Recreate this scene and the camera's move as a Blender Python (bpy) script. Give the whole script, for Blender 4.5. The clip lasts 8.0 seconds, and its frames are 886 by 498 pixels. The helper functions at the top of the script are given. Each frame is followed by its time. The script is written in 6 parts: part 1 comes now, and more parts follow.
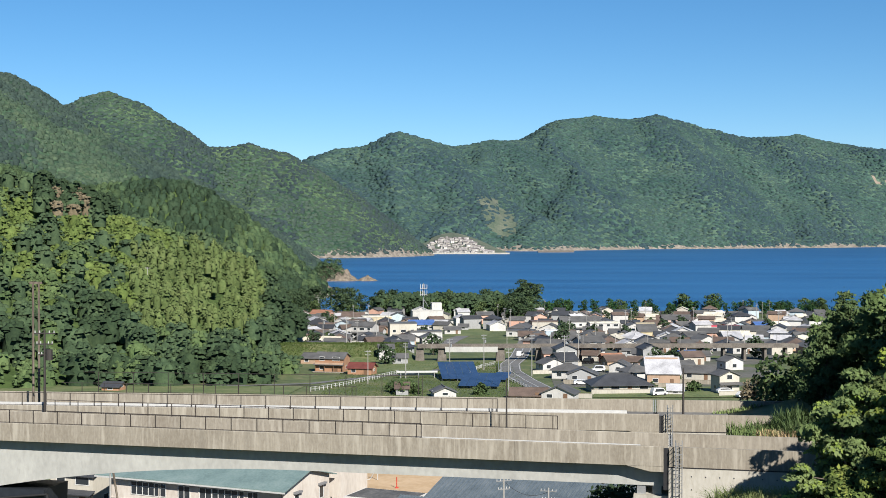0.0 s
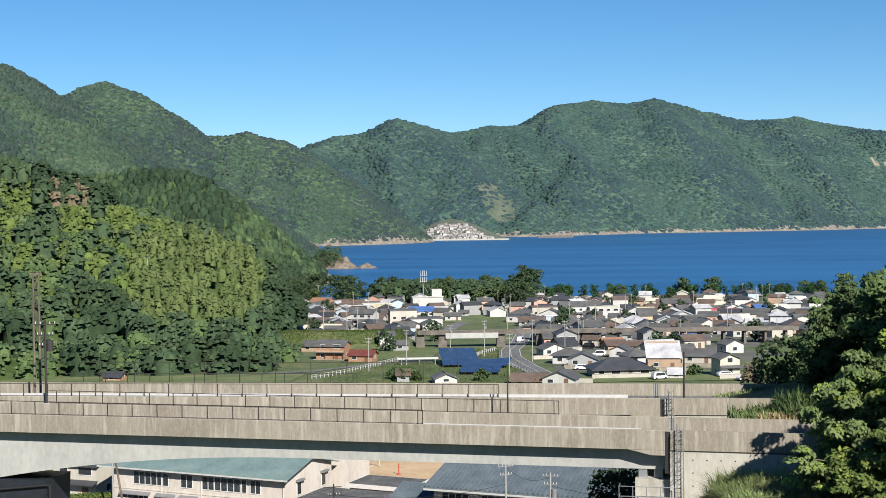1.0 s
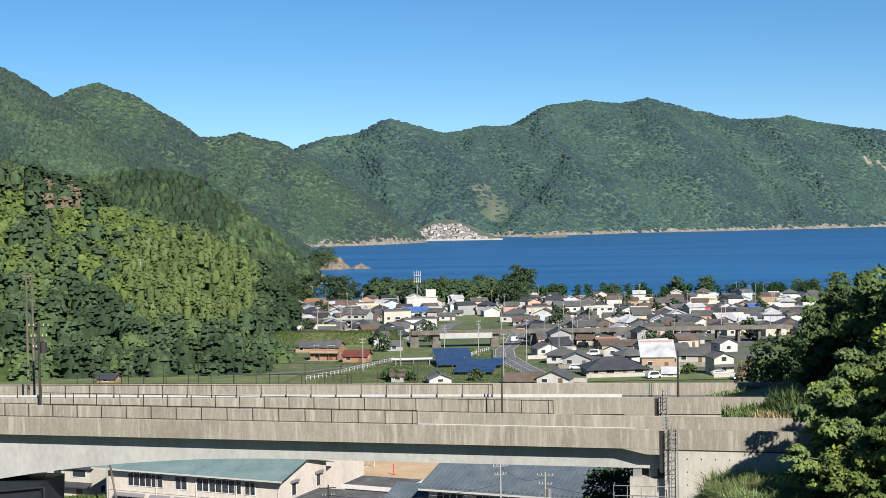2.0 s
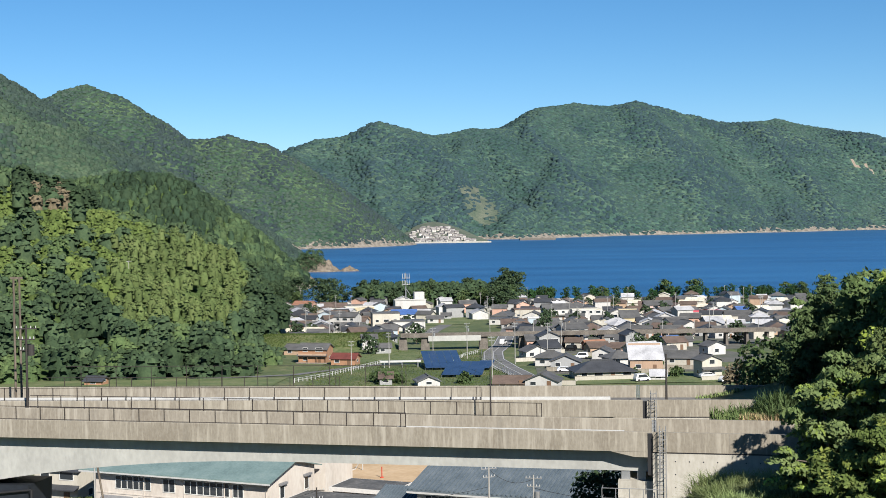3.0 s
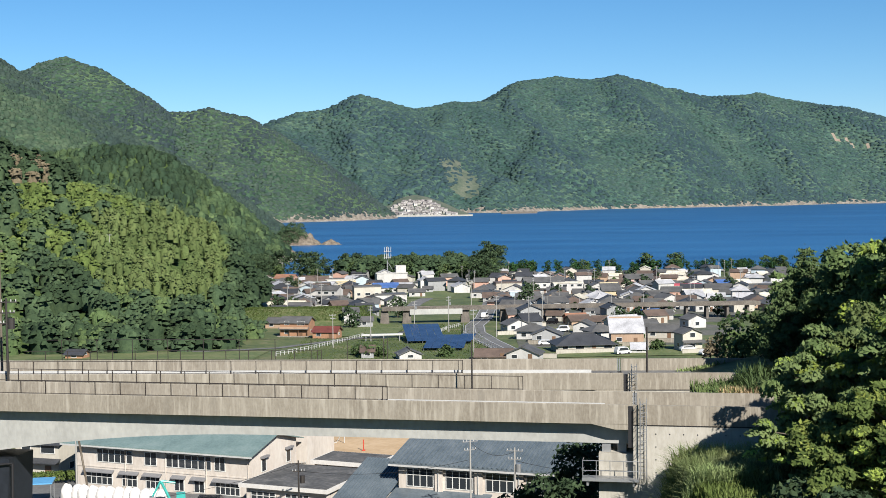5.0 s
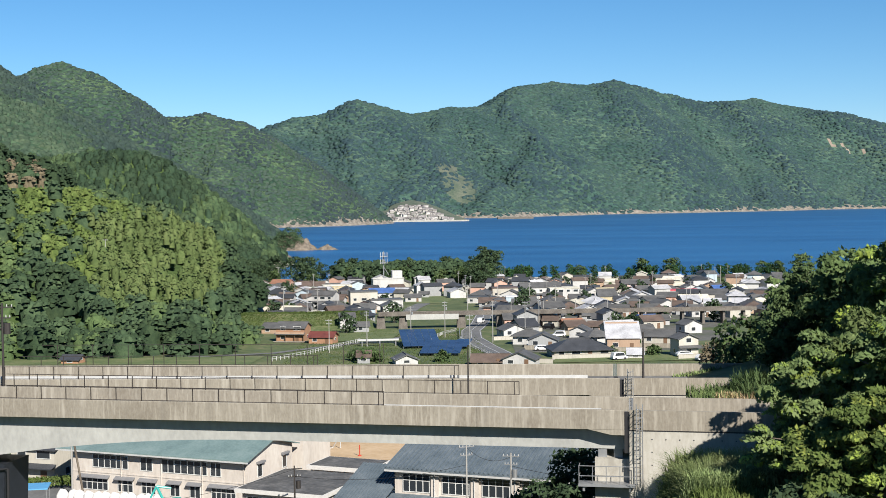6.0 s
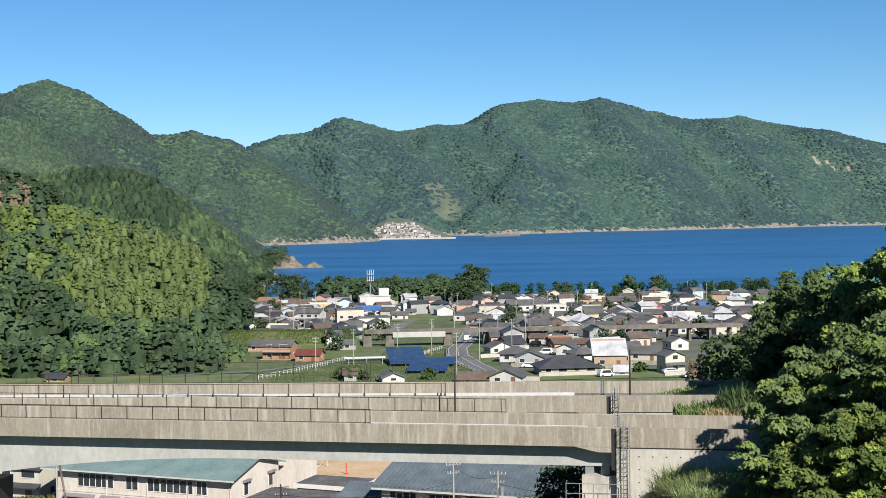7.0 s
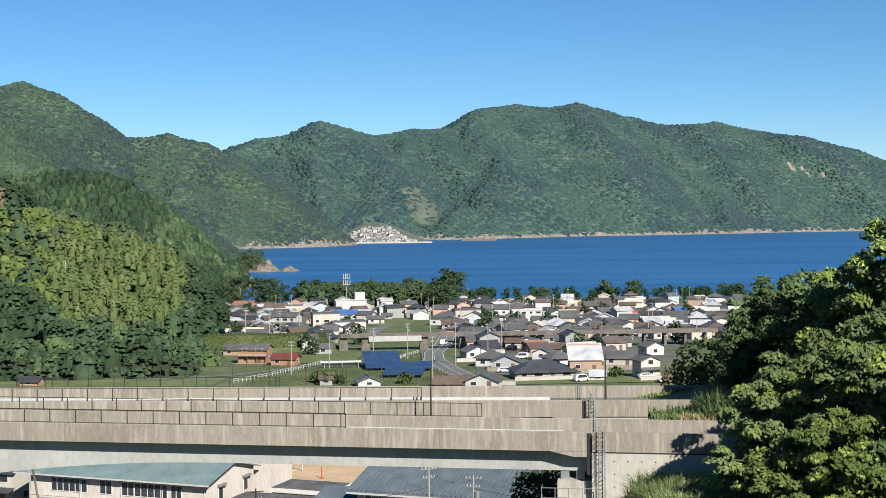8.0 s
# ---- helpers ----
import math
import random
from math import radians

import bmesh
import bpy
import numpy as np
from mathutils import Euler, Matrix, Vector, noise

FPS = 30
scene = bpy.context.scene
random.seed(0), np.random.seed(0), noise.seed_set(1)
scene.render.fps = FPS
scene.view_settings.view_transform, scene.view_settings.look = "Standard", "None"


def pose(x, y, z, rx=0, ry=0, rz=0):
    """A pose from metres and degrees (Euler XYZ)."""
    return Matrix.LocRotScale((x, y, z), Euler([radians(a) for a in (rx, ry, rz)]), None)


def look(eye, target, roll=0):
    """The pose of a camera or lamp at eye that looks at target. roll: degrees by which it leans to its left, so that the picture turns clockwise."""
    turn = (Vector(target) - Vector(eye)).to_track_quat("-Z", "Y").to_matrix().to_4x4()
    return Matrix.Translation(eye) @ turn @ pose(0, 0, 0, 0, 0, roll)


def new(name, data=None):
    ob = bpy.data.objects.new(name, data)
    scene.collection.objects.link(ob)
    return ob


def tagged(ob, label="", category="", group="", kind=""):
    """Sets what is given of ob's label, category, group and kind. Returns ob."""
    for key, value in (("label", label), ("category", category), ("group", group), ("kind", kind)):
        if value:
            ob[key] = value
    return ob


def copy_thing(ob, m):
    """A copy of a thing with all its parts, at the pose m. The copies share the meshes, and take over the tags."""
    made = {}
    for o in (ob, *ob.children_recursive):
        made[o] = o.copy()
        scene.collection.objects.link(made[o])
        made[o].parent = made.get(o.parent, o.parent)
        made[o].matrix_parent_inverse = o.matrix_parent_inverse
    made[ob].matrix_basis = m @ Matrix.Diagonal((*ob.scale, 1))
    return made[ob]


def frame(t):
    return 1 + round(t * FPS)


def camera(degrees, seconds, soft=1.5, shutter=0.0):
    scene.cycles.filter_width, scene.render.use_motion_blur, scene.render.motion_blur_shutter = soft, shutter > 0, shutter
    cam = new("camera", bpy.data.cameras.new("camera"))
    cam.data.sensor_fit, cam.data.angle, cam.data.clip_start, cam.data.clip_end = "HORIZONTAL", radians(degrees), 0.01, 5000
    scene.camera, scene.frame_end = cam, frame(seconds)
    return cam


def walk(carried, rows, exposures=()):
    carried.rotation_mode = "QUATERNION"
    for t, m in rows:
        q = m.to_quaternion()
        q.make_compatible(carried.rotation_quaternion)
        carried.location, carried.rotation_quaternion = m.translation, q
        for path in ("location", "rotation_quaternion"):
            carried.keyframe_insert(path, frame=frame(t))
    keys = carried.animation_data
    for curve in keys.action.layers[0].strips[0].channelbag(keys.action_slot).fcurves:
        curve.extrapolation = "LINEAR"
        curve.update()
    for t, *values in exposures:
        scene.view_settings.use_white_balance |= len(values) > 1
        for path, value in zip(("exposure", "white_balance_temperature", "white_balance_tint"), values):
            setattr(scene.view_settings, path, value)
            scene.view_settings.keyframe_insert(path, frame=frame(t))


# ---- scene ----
from math import sin, cos, tan, pi, sqrt, hypot, atan2

# ---------------------------------------------------------------- camera
EYE = 60.0          # eye height over the sea
cam = camera(37.0, 8.0, soft=0.8)
TURNS = [
    (0.0, 89.068, -0.034, 0.004), (0.5, 88.697, 0.318, 0.017), (1.0, 88.483, 0.619, -0.036),
    (1.5, 88.452, 0.803, -0.153), (3.0, 88.592, 0.779, -0.802), (3.5, 88.349, 0.786, -1.095),
    (4.0, 87.870, 0.797, -1.322), (4.5, 87.424, 0.762, -1.504), (6.0, 87.657, 0.680, -1.755),
    (6.5, 88.095, 0.722, -1.978), (7.0, 88.406, 0.747, -2.338), (7.5, 88.529, 0.648, -2.841),
    (8.0, 88.580, 0.504, -3.352),
]
walk(cam, [(t, pose(0, 0, EYE, rx, ry, rz)) for t, rx, ry, rz in TURNS])

# ---------------------------------------------------------------- light
SUN_EL, SUN_AZ = 36.0, 158.0    # azimuth clockwise from straight ahead (+y)
world = bpy.data.worlds.new("sky")
scene.world = world
world.use_nodes = True
wn = world.node_tree
sky = wn.nodes.new("ShaderNodeTexSky")
sky.sky_type = "NISHITA"
sky.sun_disc = False
sky.sun_elevation, sky.sun_rotation = radians(SUN_EL), radians(SUN_AZ)
sky.altitude, sky.air_density, sky.dust_density, sky.ozone_density = 0.0, 0.75, 0.0, 6.0
wn.nodes["Background"].inputs["Strength"].default_value = 0.058
deep = wn.nodes.new("ShaderNodeHueSaturation")
deep.inputs["Saturation"].default_value, deep.inputs["Hue"].default_value = 1.15, 0.494
wn.links.new(sky.outputs[0], deep.inputs["Color"])
wn.links.new(deep.outputs[0], wn.nodes["Background"].inputs["Color"])
sun = new("sun", bpy.data.lights.new("sun", "SUN"))
sun.data.energy, sun.data.angle, sun.data.color = 5.0, radians(0.53), (1.0, 0.95, 0.87)
sd = Vector((sin(radians(SUN_AZ)) * cos(radians(SUN_EL)), cos(radians(SUN_AZ)) * cos(radians(SUN_EL)), sin(radians(SUN_EL))))
sun.matrix_world = look(sd * 400, (0, 0, 0))
scene.view_settings.exposure = 0.92


# ---------------------------------------------------------------- materials
ALBEDO_SCALE = 0.76      # dims every base colour to offset the raised exposure, so shade falls darker


def ramp_set(node, stops):
    el = node.color_ramp.elements
    while len(el) < len(stops):
        el.new(0.5)
    for e, (p, c) in zip(el, stops):
        e.position, e.color = p, (*c, 1)


def material(name, colors, rough=0.8, scale=1.0, fine=8.0, bump=0.0, bump_scale=6.0, metal=0.0, island=0.0,
             rnd=0.0, spec=0.5, stretch=(1, 1, 1), translucent=0.0, dist=0.05, crown=0.0, vary=0.42):
    """Noise at two scales between the colours; island / rnd: brightness spread by mesh island / by object."""
    m = bpy.data.materials.new(name)
    m.use_nodes = True
    nt = m.node_tree
    N, L = nt.nodes, nt.links
    colors = [tuple(ALBEDO_SCALE * v for v in c) for c in colors]
    bs = N["Principled BSDF"]
    bs.inputs["Roughness"].default_value, bs.inputs["Metallic"].default_value = rough, metal
    bs.inputs["Specular IOR Level"].default_value = spec
    geo = N.new("ShaderNodeNewGeometry")
    mp = N.new("ShaderNodeMapping")
    mp.inputs["Scale"].default_value = stretch
    L.new(geo.outputs["Position"], mp.inputs["Vector"])
    n1, n2 = N.new("ShaderNodeTexNoise"), N.new("ShaderNodeTexNoise")
    n1.inputs["Scale"].default_value, n1.inputs["Detail"].default_value = scale, 4.0
    n2.inputs["Scale"].default_value, n2.inputs["Detail"].default_value = scale * fine, 3.0
    L.new(mp.outputs[0], n1.inputs["Vector"])
    L.new(mp.outputs[0], n2.inputs["Vector"])
    mix = N.new("ShaderNodeMath")
    mix.operation = "MULTIPLY_ADD"
    mix.inputs[1].default_value = 0.45
    sub = N.new("ShaderNodeMath")
    sub.operation = "MULTIPLY"
    sub.inputs[1].default_value = 0.55
    L.new(n1.outputs["Fac"], sub.inputs[0])
    L.new(n2.outputs["Fac"], mix.inputs[0])
    L.new(sub.outputs[0], mix.inputs[2])
    rp = N.new("ShaderNodeValToRGB")
    k = len(colors)
    ramp_set(rp, [(0.34 + 0.32 * i / max(1, k - 1), c) for i, c in enumerate(colors)])
    L.new(mix.outputs[0], rp.inputs[0])
    out = rp.outputs[0]
    for amount, src in ((island, "Random Per Island"), (rnd, "Random")):
        if amount:
            hv = N.new("ShaderNodeHueSaturation")
            mr = N.new("ShaderNodeMapRange")
            mr.inputs["To Min"].default_value, mr.inputs["To Max"].default_value = 1 - amount, 1 + amount
            if src == "Random":
                oi = N.new("ShaderNodeObjectInfo")
                L.new(oi.outputs["Random"], mr.inputs[0])
            else:
                L.new(geo.outputs[src], mr.inputs[0])
            L.new(mr.outputs[0], hv.inputs["Value"])
            L.new(out, hv.inputs["Color"])
            out = hv.outputs[0]
    if crown:                                        # each tree its own green
        vo = N.new("ShaderNodeTexVoronoi")
        vo.inputs["Scale"].default_value = 1 / crown
        sp = N.new("ShaderNodeSeparateColor")
        hv = N.new("ShaderNodeHueSaturation")
        ma, mb = N.new("ShaderNodeMapRange"), N.new("ShaderNodeMapRange")
        ma.inputs["To Min"].default_value, ma.inputs["To Max"].default_value = 1.2 - vary, 1.2 + vary
        mb.inputs["To Min"].default_value, mb.inputs["To Max"].default_value = 0.5 - 0.03 * vary, 0.5 + 0.06 * vary
        L.new(geo.outputs["Position"], vo.inputs["Vector"])
        L.new(vo.outputs["Color"], sp.inputs[0])
        L.new(sp.outputs[0], ma.inputs[0])
        L.new(sp.outputs[1], mb.inputs[0])
        L.new(ma.outputs[0], hv.inputs["Value"])
        L.new(mb.outputs[0], hv.inputs["Hue"])
        L.new(out, hv.inputs["Color"])
        out = hv.outputs[0]
    L.new(out, bs.inputs["Base Color"])
    if bump:
        bp = N.new("ShaderNodeBump")
        bp.inputs["Strength"].default_value, bp.inputs["Distance"].default_value = bump, dist
        nb = N.new("ShaderNodeTexNoise")
        nb.inputs["Scale"].default_value, nb.inputs["Detail"].default_value = bump_scale, 4.0
        L.new(mp.outputs[0], nb.inputs["Vector"])
        L.new(nb.outputs["Fac"], bp.inputs["Height"])
        L.new(bp.outputs[0], bs.inputs["Normal"])
    if translucent:
        tr = N.new("ShaderNodeBsdfTranslucent")
        L.new(out, tr.inputs["Color"])
        ms = N.new("ShaderNodeMixShader")
        ms.inputs[0].default_value = translucent
        L.new(bs.outputs[0], ms.inputs[1])
        L.new(tr.outputs[0], ms.inputs[2])
        L.new(ms.outputs[0], N["Material Output"].inputs["Surface"])
    return m


def plain(name, c, rough=0.6, metal=0.0, spread=0.12, scale=2.0, bump=0.0, rnd=0.0):
    lo, hi = tuple(v * (1 - spread) for v in c), tuple(min(1, v * (1 + spread)) for v in c)
    return material(name, [lo, c, hi], rough, scale, 7.0, bump, scale * 4, metal, rnd=rnd)


M = {}
M["grass"] = material("grass", [(0.042, 0.066, 0.018), (0.085, 0.116, 0.034), (0.175, 0.165, 0.08)], 0.9, 0.07, 10, 0.6, 1.5)
M["field"] = material("field_grass", [(0.06, 0.095, 0.026), (0.11, 0.145, 0.045), (0.185, 0.185, 0.085)], 0.9, 0.11, 9, 0.4, 2.0)
M["sand"] = material("sports_sand", [(0.42, 0.29, 0.16), (0.5, 0.35, 0.2), (0.58, 0.42, 0.26)], 0.95, 0.12, 10, 0.3, 3)
M["beach"] = material("beach_sand", [(0.42, 0.38, 0.32), (0.5, 0.46, 0.4), (0.58, 0.54, 0.47)], 0.95, 0.05, 10, 0.3, 1)
M["asphalt"] = material("asphalt", [(0.1, 0.1, 0.105), (0.14, 0.14, 0.14), (0.2, 0.2, 0.195)], 0.9, 0.15, 14, 0.3, 8)
M["yard"] = material("yard_gravel_and_weeds", [(0.05, 0.07, 0.026), (0.1, 0.1, 0.085), (0.15, 0.142, 0.125)], 0.95, 0.07, 9, 0.3, 2)
M["rock"] = material("coast_rock", [(0.07, 0.06, 0.05), (0.2, 0.175, 0.145), (0.33, 0.295, 0.25)], 0.9, 0.12, 6, 0.9, 0.25, dist=1.5)
M["reef_rock"] = material("reef_rock", [(0.06, 0.048, 0.038), (0.17, 0.138, 0.105), (0.29, 0.245, 0.19)], 0.9, 0.3, 6, 0.9, 0.5, dist=1.0)
M["scar"] = material("bare_earth", [(0.19, 0.15, 0.115), (0.26, 0.21, 0.165), (0.32, 0.265, 0.21)], 0.95, 0.05, 6, 0.5, 0.3)
M["terrace"] = material("terraced_slope", [(0.045, 0.075, 0.05), (0.085, 0.108, 0.075), (0.13, 0.14, 0.105)], 0.95, 0.03, 8, 0.6, 0.2, dist=2.0)


def forest(name, dark, mid, light, cell):
    """Closed tree cover: each crown has its own tone, over broad stands of darker and paler wood."""
    m = material(name, [dark, mid, light], 0.95, 0.009, 9, 0.7, 0.16, spec=0.1, dist=3.0)
    N, L = m.node_tree.nodes, m.node_tree.links
    geo, vo = N.new("ShaderNodeNewGeometry"), N.new("ShaderNodeTexVoronoi")
    vo.inputs["Scale"].default_value = 1.0 / cell
    L.new(geo.outputs["Position"], vo.inputs["Vector"])
    sep, mr, hv = N.new("ShaderNodeSeparateColor"), N.new("ShaderNodeMapRange"), N.new("ShaderNodeHueSaturation")
    L.new(vo.outputs["Color"], sep.inputs[0])
    L.new(sep.outputs[0], mr.inputs[0])
    mr.inputs["To Min"].default_value, mr.inputs["To Max"].default_value = 0.7, 1.3
    bs = N["Principled BSDF"]
    src = bs.inputs["Base Color"].links[0].from_socket
    L.new(src, hv.inputs["Color"])
    L.new(mr.outputs[0], hv.inputs["Value"])
    L.new(hv.outputs[0], bs.inputs["Base Color"])
    return m


# distant hills: the blue of air haze is mixed into these greens
M["far"] = forest("hazed_far_forest", (0.024, 0.056, 0.05), (0.05, 0.095, 0.076), (0.088, 0.138, 0.095), 9)
M["mid"] = forest("hazed_mid_forest", (0.024, 0.052, 0.037), (0.05, 0.09, 0.055), (0.092, 0.14, 0.073), 6)
M["nearhill"] = material("undergrowth", [(0.035, 0.06, 0.02), (0.058, 0.092, 0.03), (0.085, 0.125, 0.04)], 0.95, 0.05, 9, 0.8, 0.4, spec=0.1, dist=1.0)


# ---------------------------------------------------------------- mesh helpers
class Geo:
    """Collects vertices and faces of one mesh."""

    def __init__(self):
        self.v, self.f = [], []

    def add(self, verts, faces):
        b = len(self.v)
        self.v += [tuple(p) for p in verts]
        self.f += [tuple(b + i for i in q) for q in faces]
        return self

    def box(self, x0, y0, z0, x1, y1, z1, m=None):
        p = [(x0, y0, z0), (x1, y0, z0), (x1, y1, z0), (x0, y1, z0), (x0, y0, z1), (x1, y0, z1), (x1, y1, z1), (x0, y1, z1)]
        if m is not None:
            p = [m @ Vector(q) for q in p]
        return self.add(p, [(0, 3, 2, 1), (4, 5, 6, 7), (0, 1, 5, 4), (1, 2, 6, 5), (2, 3, 7, 6), (3, 0, 4, 7)])

    def rod(self, a, b, r, r2=None, n=8):
        a, b = Vector(a), Vector(b)
        r2 = r if r2 is None else r2
        w = (b - a).normalized()
        u = w.orthogonal().normalized()
        s = w.cross(u)
        ring = [(cos(2 * pi * i / n), sin(2 * pi * i / n)) for i in range(n)]
        vs = [a + (u * c + s * d) * r for c, d in ring] + [b + (u * c + s * d) * r2 for c, d in ring]
        fs = [(i, (i + 1) % n, n + (i + 1) % n, n + i) for i in range(n)]
        return self.add(vs, fs + [tuple(range(n - 1, -1, -1)), tuple(range(n, 2 * n))])

    def sweep(self, path, section):
        """A closed section (side, up) carried along a path of points that runs level sideways."""
        k, rows = len(section), []
        for i, p in enumerate(path):
            p = Vector(p)
            d = Vector(path[min(i + 1, len(path) - 1)]) - Vector(path[max(i - 1, 0)])
            d.z = 0
            d.normalize()
            side = Vector((d.y, -d.x, 0))
            sec = section(i / (len(path) - 1)) if callable(section) else section
            k = len(sec)
            rows += [p + side * a + Vector((0, 0, b)) for a, b in sec]
        fs = []
        for i in range(len(path) - 1):
            for j in range(k):
                a, b = i * k + j, i * k + (j + 1) % k
                fs.append((a, b, b + k, a + k))
        fs += [tuple(range(k - 1, -1, -1)), tuple((len(path) - 1) * k + j for j in range(k))]
        return self.add(rows, fs)

    def mesh(self, name, mat, smooth=False):
        me = bpy.data.meshes.new(name)
        me.from_pydata(self.v, [], self.f)
        me.materials.append(mat)
        if smooth:
            me.polygons.foreach_set("use_smooth", [True] * len(me.polygons))
        me.update()
        return me


def part(name, geo, mat, parent=None, label="", smooth=False):
    """Links a Geo (or a ready mesh) as one mesh object under a thing or a part."""
    me = geo if isinstance(geo, bpy.types.Mesh) else geo.mesh(name, mat, smooth)
    ob = new(name, me)
    if parent is not None:
        ob.parent = parent
    if label:
        tagged(ob, label)
    return ob


def thing(name, label, category, group="", kind="", at=None):
    ob = new(name)
    ob.empty_display_size = 0.5
    if at is not None:
        ob.matrix_basis = at
    return tagged(ob, label, category, group, kind)


def fast_mesh(name, V, F, mat, smooth=False):
    """A mesh from numpy vertices (n,3) and faces (m,k)."""
    me = bpy.data.meshes.new(name)
    k = F.shape[1]
    me.vertices.add(len(V))
    me.vertices.foreach_set("co", V.astype(np.float32).ravel())
    me.loops.add(F.size)
    me.loops.foreach_set("vertex_index", F.astype(np.int32).ravel())
    me.polygons.add(len(F))
    me.polygons.foreach_set("loop_start", np.arange(0, F.size, k, dtype=np.int32))
    me.polygons.foreach_set("loop_total", np.full(len(F), k, dtype=np.int32))
    if smooth:
        me.polygons.foreach_set("use_smooth", np.ones(len(F), dtype=bool))
    me.materials.append(mat)
    me.update(calc_edges=True)
    me.validate()
    return me


# ---------------------------------------------------------------- terrain
def hash2(i, j, s):
    h = np.sin(i * 127.1 + j * 311.7 + s * 74.7) * 43758.5453
    return h - np.floor(h)


def value_noise(x, y, s=0):
    i, j = np.floor(x), np.floor(y)
    u, v = x - i, y - j
    u, v = u * u * (3 - 2 * u), v * v * (3 - 2 * v)
    return (hash2(i, j, s) * (1 - u) + hash2(i + 1, j, s) * u) * (1 - v) + (hash2(i, j + 1, s) * (1 - u) + hash2(i + 1, j + 1, s) * u) * v


def fbm(x, y, s=0, octaves=4):
    t, a = 0, 0.5
    for o in range(octaves):
        t, a, x, y = t + a * (value_noise(x, y, s + o) - 0.5), a * 0.5, x * 2.03 + 7.1, y * 2.03 + 3.7
    return t


def canopy(x, y, cell, s=0):
    """Heights of domed tree crowns on a jittered grid."""
    i, j = np.floor(x / cell), np.floor(y / cell)
    best = np.full(x.shape, -9.0)
    for a in (-1, 0, 1):
        for b in (-1, 0, 1):
            cx = (i + a + hash2(i + a, j + b, s)) * cell
            cy = (j + b + hash2(i + a, j + b, s + 3)) * cell
            top = 0.55 + 0.45 * hash2(i + a, j + b, s + 5)
            best = np.maximum(best, top - ((x - cx) ** 2 + (y - cy) ** 2) / (cell * cell) * 1.1)
    return best


PROFILE_Y = [-600, -60, 0, 30, 60, 90, 140, 166, 200, 250, 330, 440, 560, 700, 860, 900, 925, 960, 1100, 5000]
PROFILE_Z = [64, 60, 57, 47, 34, 24.5, 22.2, 21.7, 20.3, 19.6, 19, 15.5, 12, 8, 4.2, 3, 0.3, -3, -14, -30]


def smooth01(v):
    v = np.clip(v, 0, 1)
    return v * v * (3 - 2 * v)


def ground_z(x, y):
    x, y = np.asarray(x, float), np.asarray(y, float)
    z = np.interp(y, PROFILE_Y, PROFILE_Z)
    # the wooded spur on the right that carries the abutments
    spur = 41.5 + 5 * smooth01((x - 22) / 25) + 6 * smooth01((x - 40) / 60)
    spur = spur + 2.2 * smooth01((y - 90) / 8)
    w = smooth01((x - 13 - 0.02 * (y - 90) - 0.5 * np.maximum(0, y - 105)) / 5) * smooth01((y - 30) / 30) * (1 - smooth01((y - 114) / 32))
    z = np.maximum(z, z * (1 - w) + spur * w)
    # railway embankment running on from the viaduct
    bank = 20.6 - 0.55 * np.maximum(0, np.abs(y - 452 - 0.05 * x) - 4)
    z = np.where(x < -10, np.maximum(z, bank), z)
    return z + 0.5 * fbm(x / 40, y / 40, 3) * smooth01((900 - y) / 50)


def ridge_height(x, y, lines, slope, blend=0.5):
    """The highest of straight slopes falling from ridge lines of (x, y, z) points, blended where spurs meet."""
    total = None
    for line in lines:
        best = np.full(x.shape, -1e6)
        for (ax, ay, az), (bx, by, bz) in zip(line[:-1], line[1:]):
            dx, dy = bx - ax, by - ay
            t = np.clip(((x - ax) * dx + (y - ay) * dy) / (dx * dx + dy * dy), 0, 1)
            d = np.hypot(x - ax - t * dx, y - ay - t * dy)
            h = az + t * (bz - az) - slope * np.maximum(0, np.sqrt(d * d + 400) - 20)
            best = np.maximum(best, h)
        total = best if total is None else np.logaddexp(total / blend, best / blend) * blend
    return total


def sheet(name, x0, x1, y0, y1, step, zf, mat, label, category, smooth=True, cut=None, kind="structure", rock=0.0, patches=()):
    xs, ys = np.arange(x0, x1 + step, step), np.arange(y0, y1 + step, step)
    X, Y = np.meshgrid(xs, ys)
    Z = zf(X, Y)
    n, m = X.shape
    idx = np.arange(n * m).reshape(n, m)
    F = np.stack([idx[:-1, :-1], idx[:-1, 1:], idx[1:, 1:], idx[1:, :-1]], -1).reshape(-1, 4)
    V = np.stack([X, Y, Z], -1).reshape(-1, 3)
    if cut is not None:
        F = F[(V[F][:, :, 2] > cut).any(1)]
        used = np.unique(F)
        remap = np.zeros(len(V), int)
        remap[used] = np.arange(len(used))
        V, F = V[used], remap[F]
    me = fast_mesh(name, V, F, mat, smooth)
    if rock:
        me.materials.append(M["rock"])
        c = V[F].mean(1)
        low = c[:, 2] < rock * (0.6 + 1.6 * value_noise(c[:, 0] / 40, c[:, 1] / 40, 17))
        idx = low.astype(np.int32)
        if patches:
            me.materials.append(M["scar"])
            me.materials.append(M["terrace"])
            for px, pz, rx, rz, k in patches:
                q = ((c[:, 0] - px - 0.35 * (pz - c[:, 2])) / rx) ** 2 + ((c[:, 2] - pz) / rz) ** 2 + 1.2 * fbm(c[:, 0] / 18, c[:, 2] / 18, 6)
                idx = np.where(q < 1, k, idx)
        me.polygons.foreach_set("material_index", idx.astype(np.int32))
    return tagged(new(name, me), label, category, kind=kind)


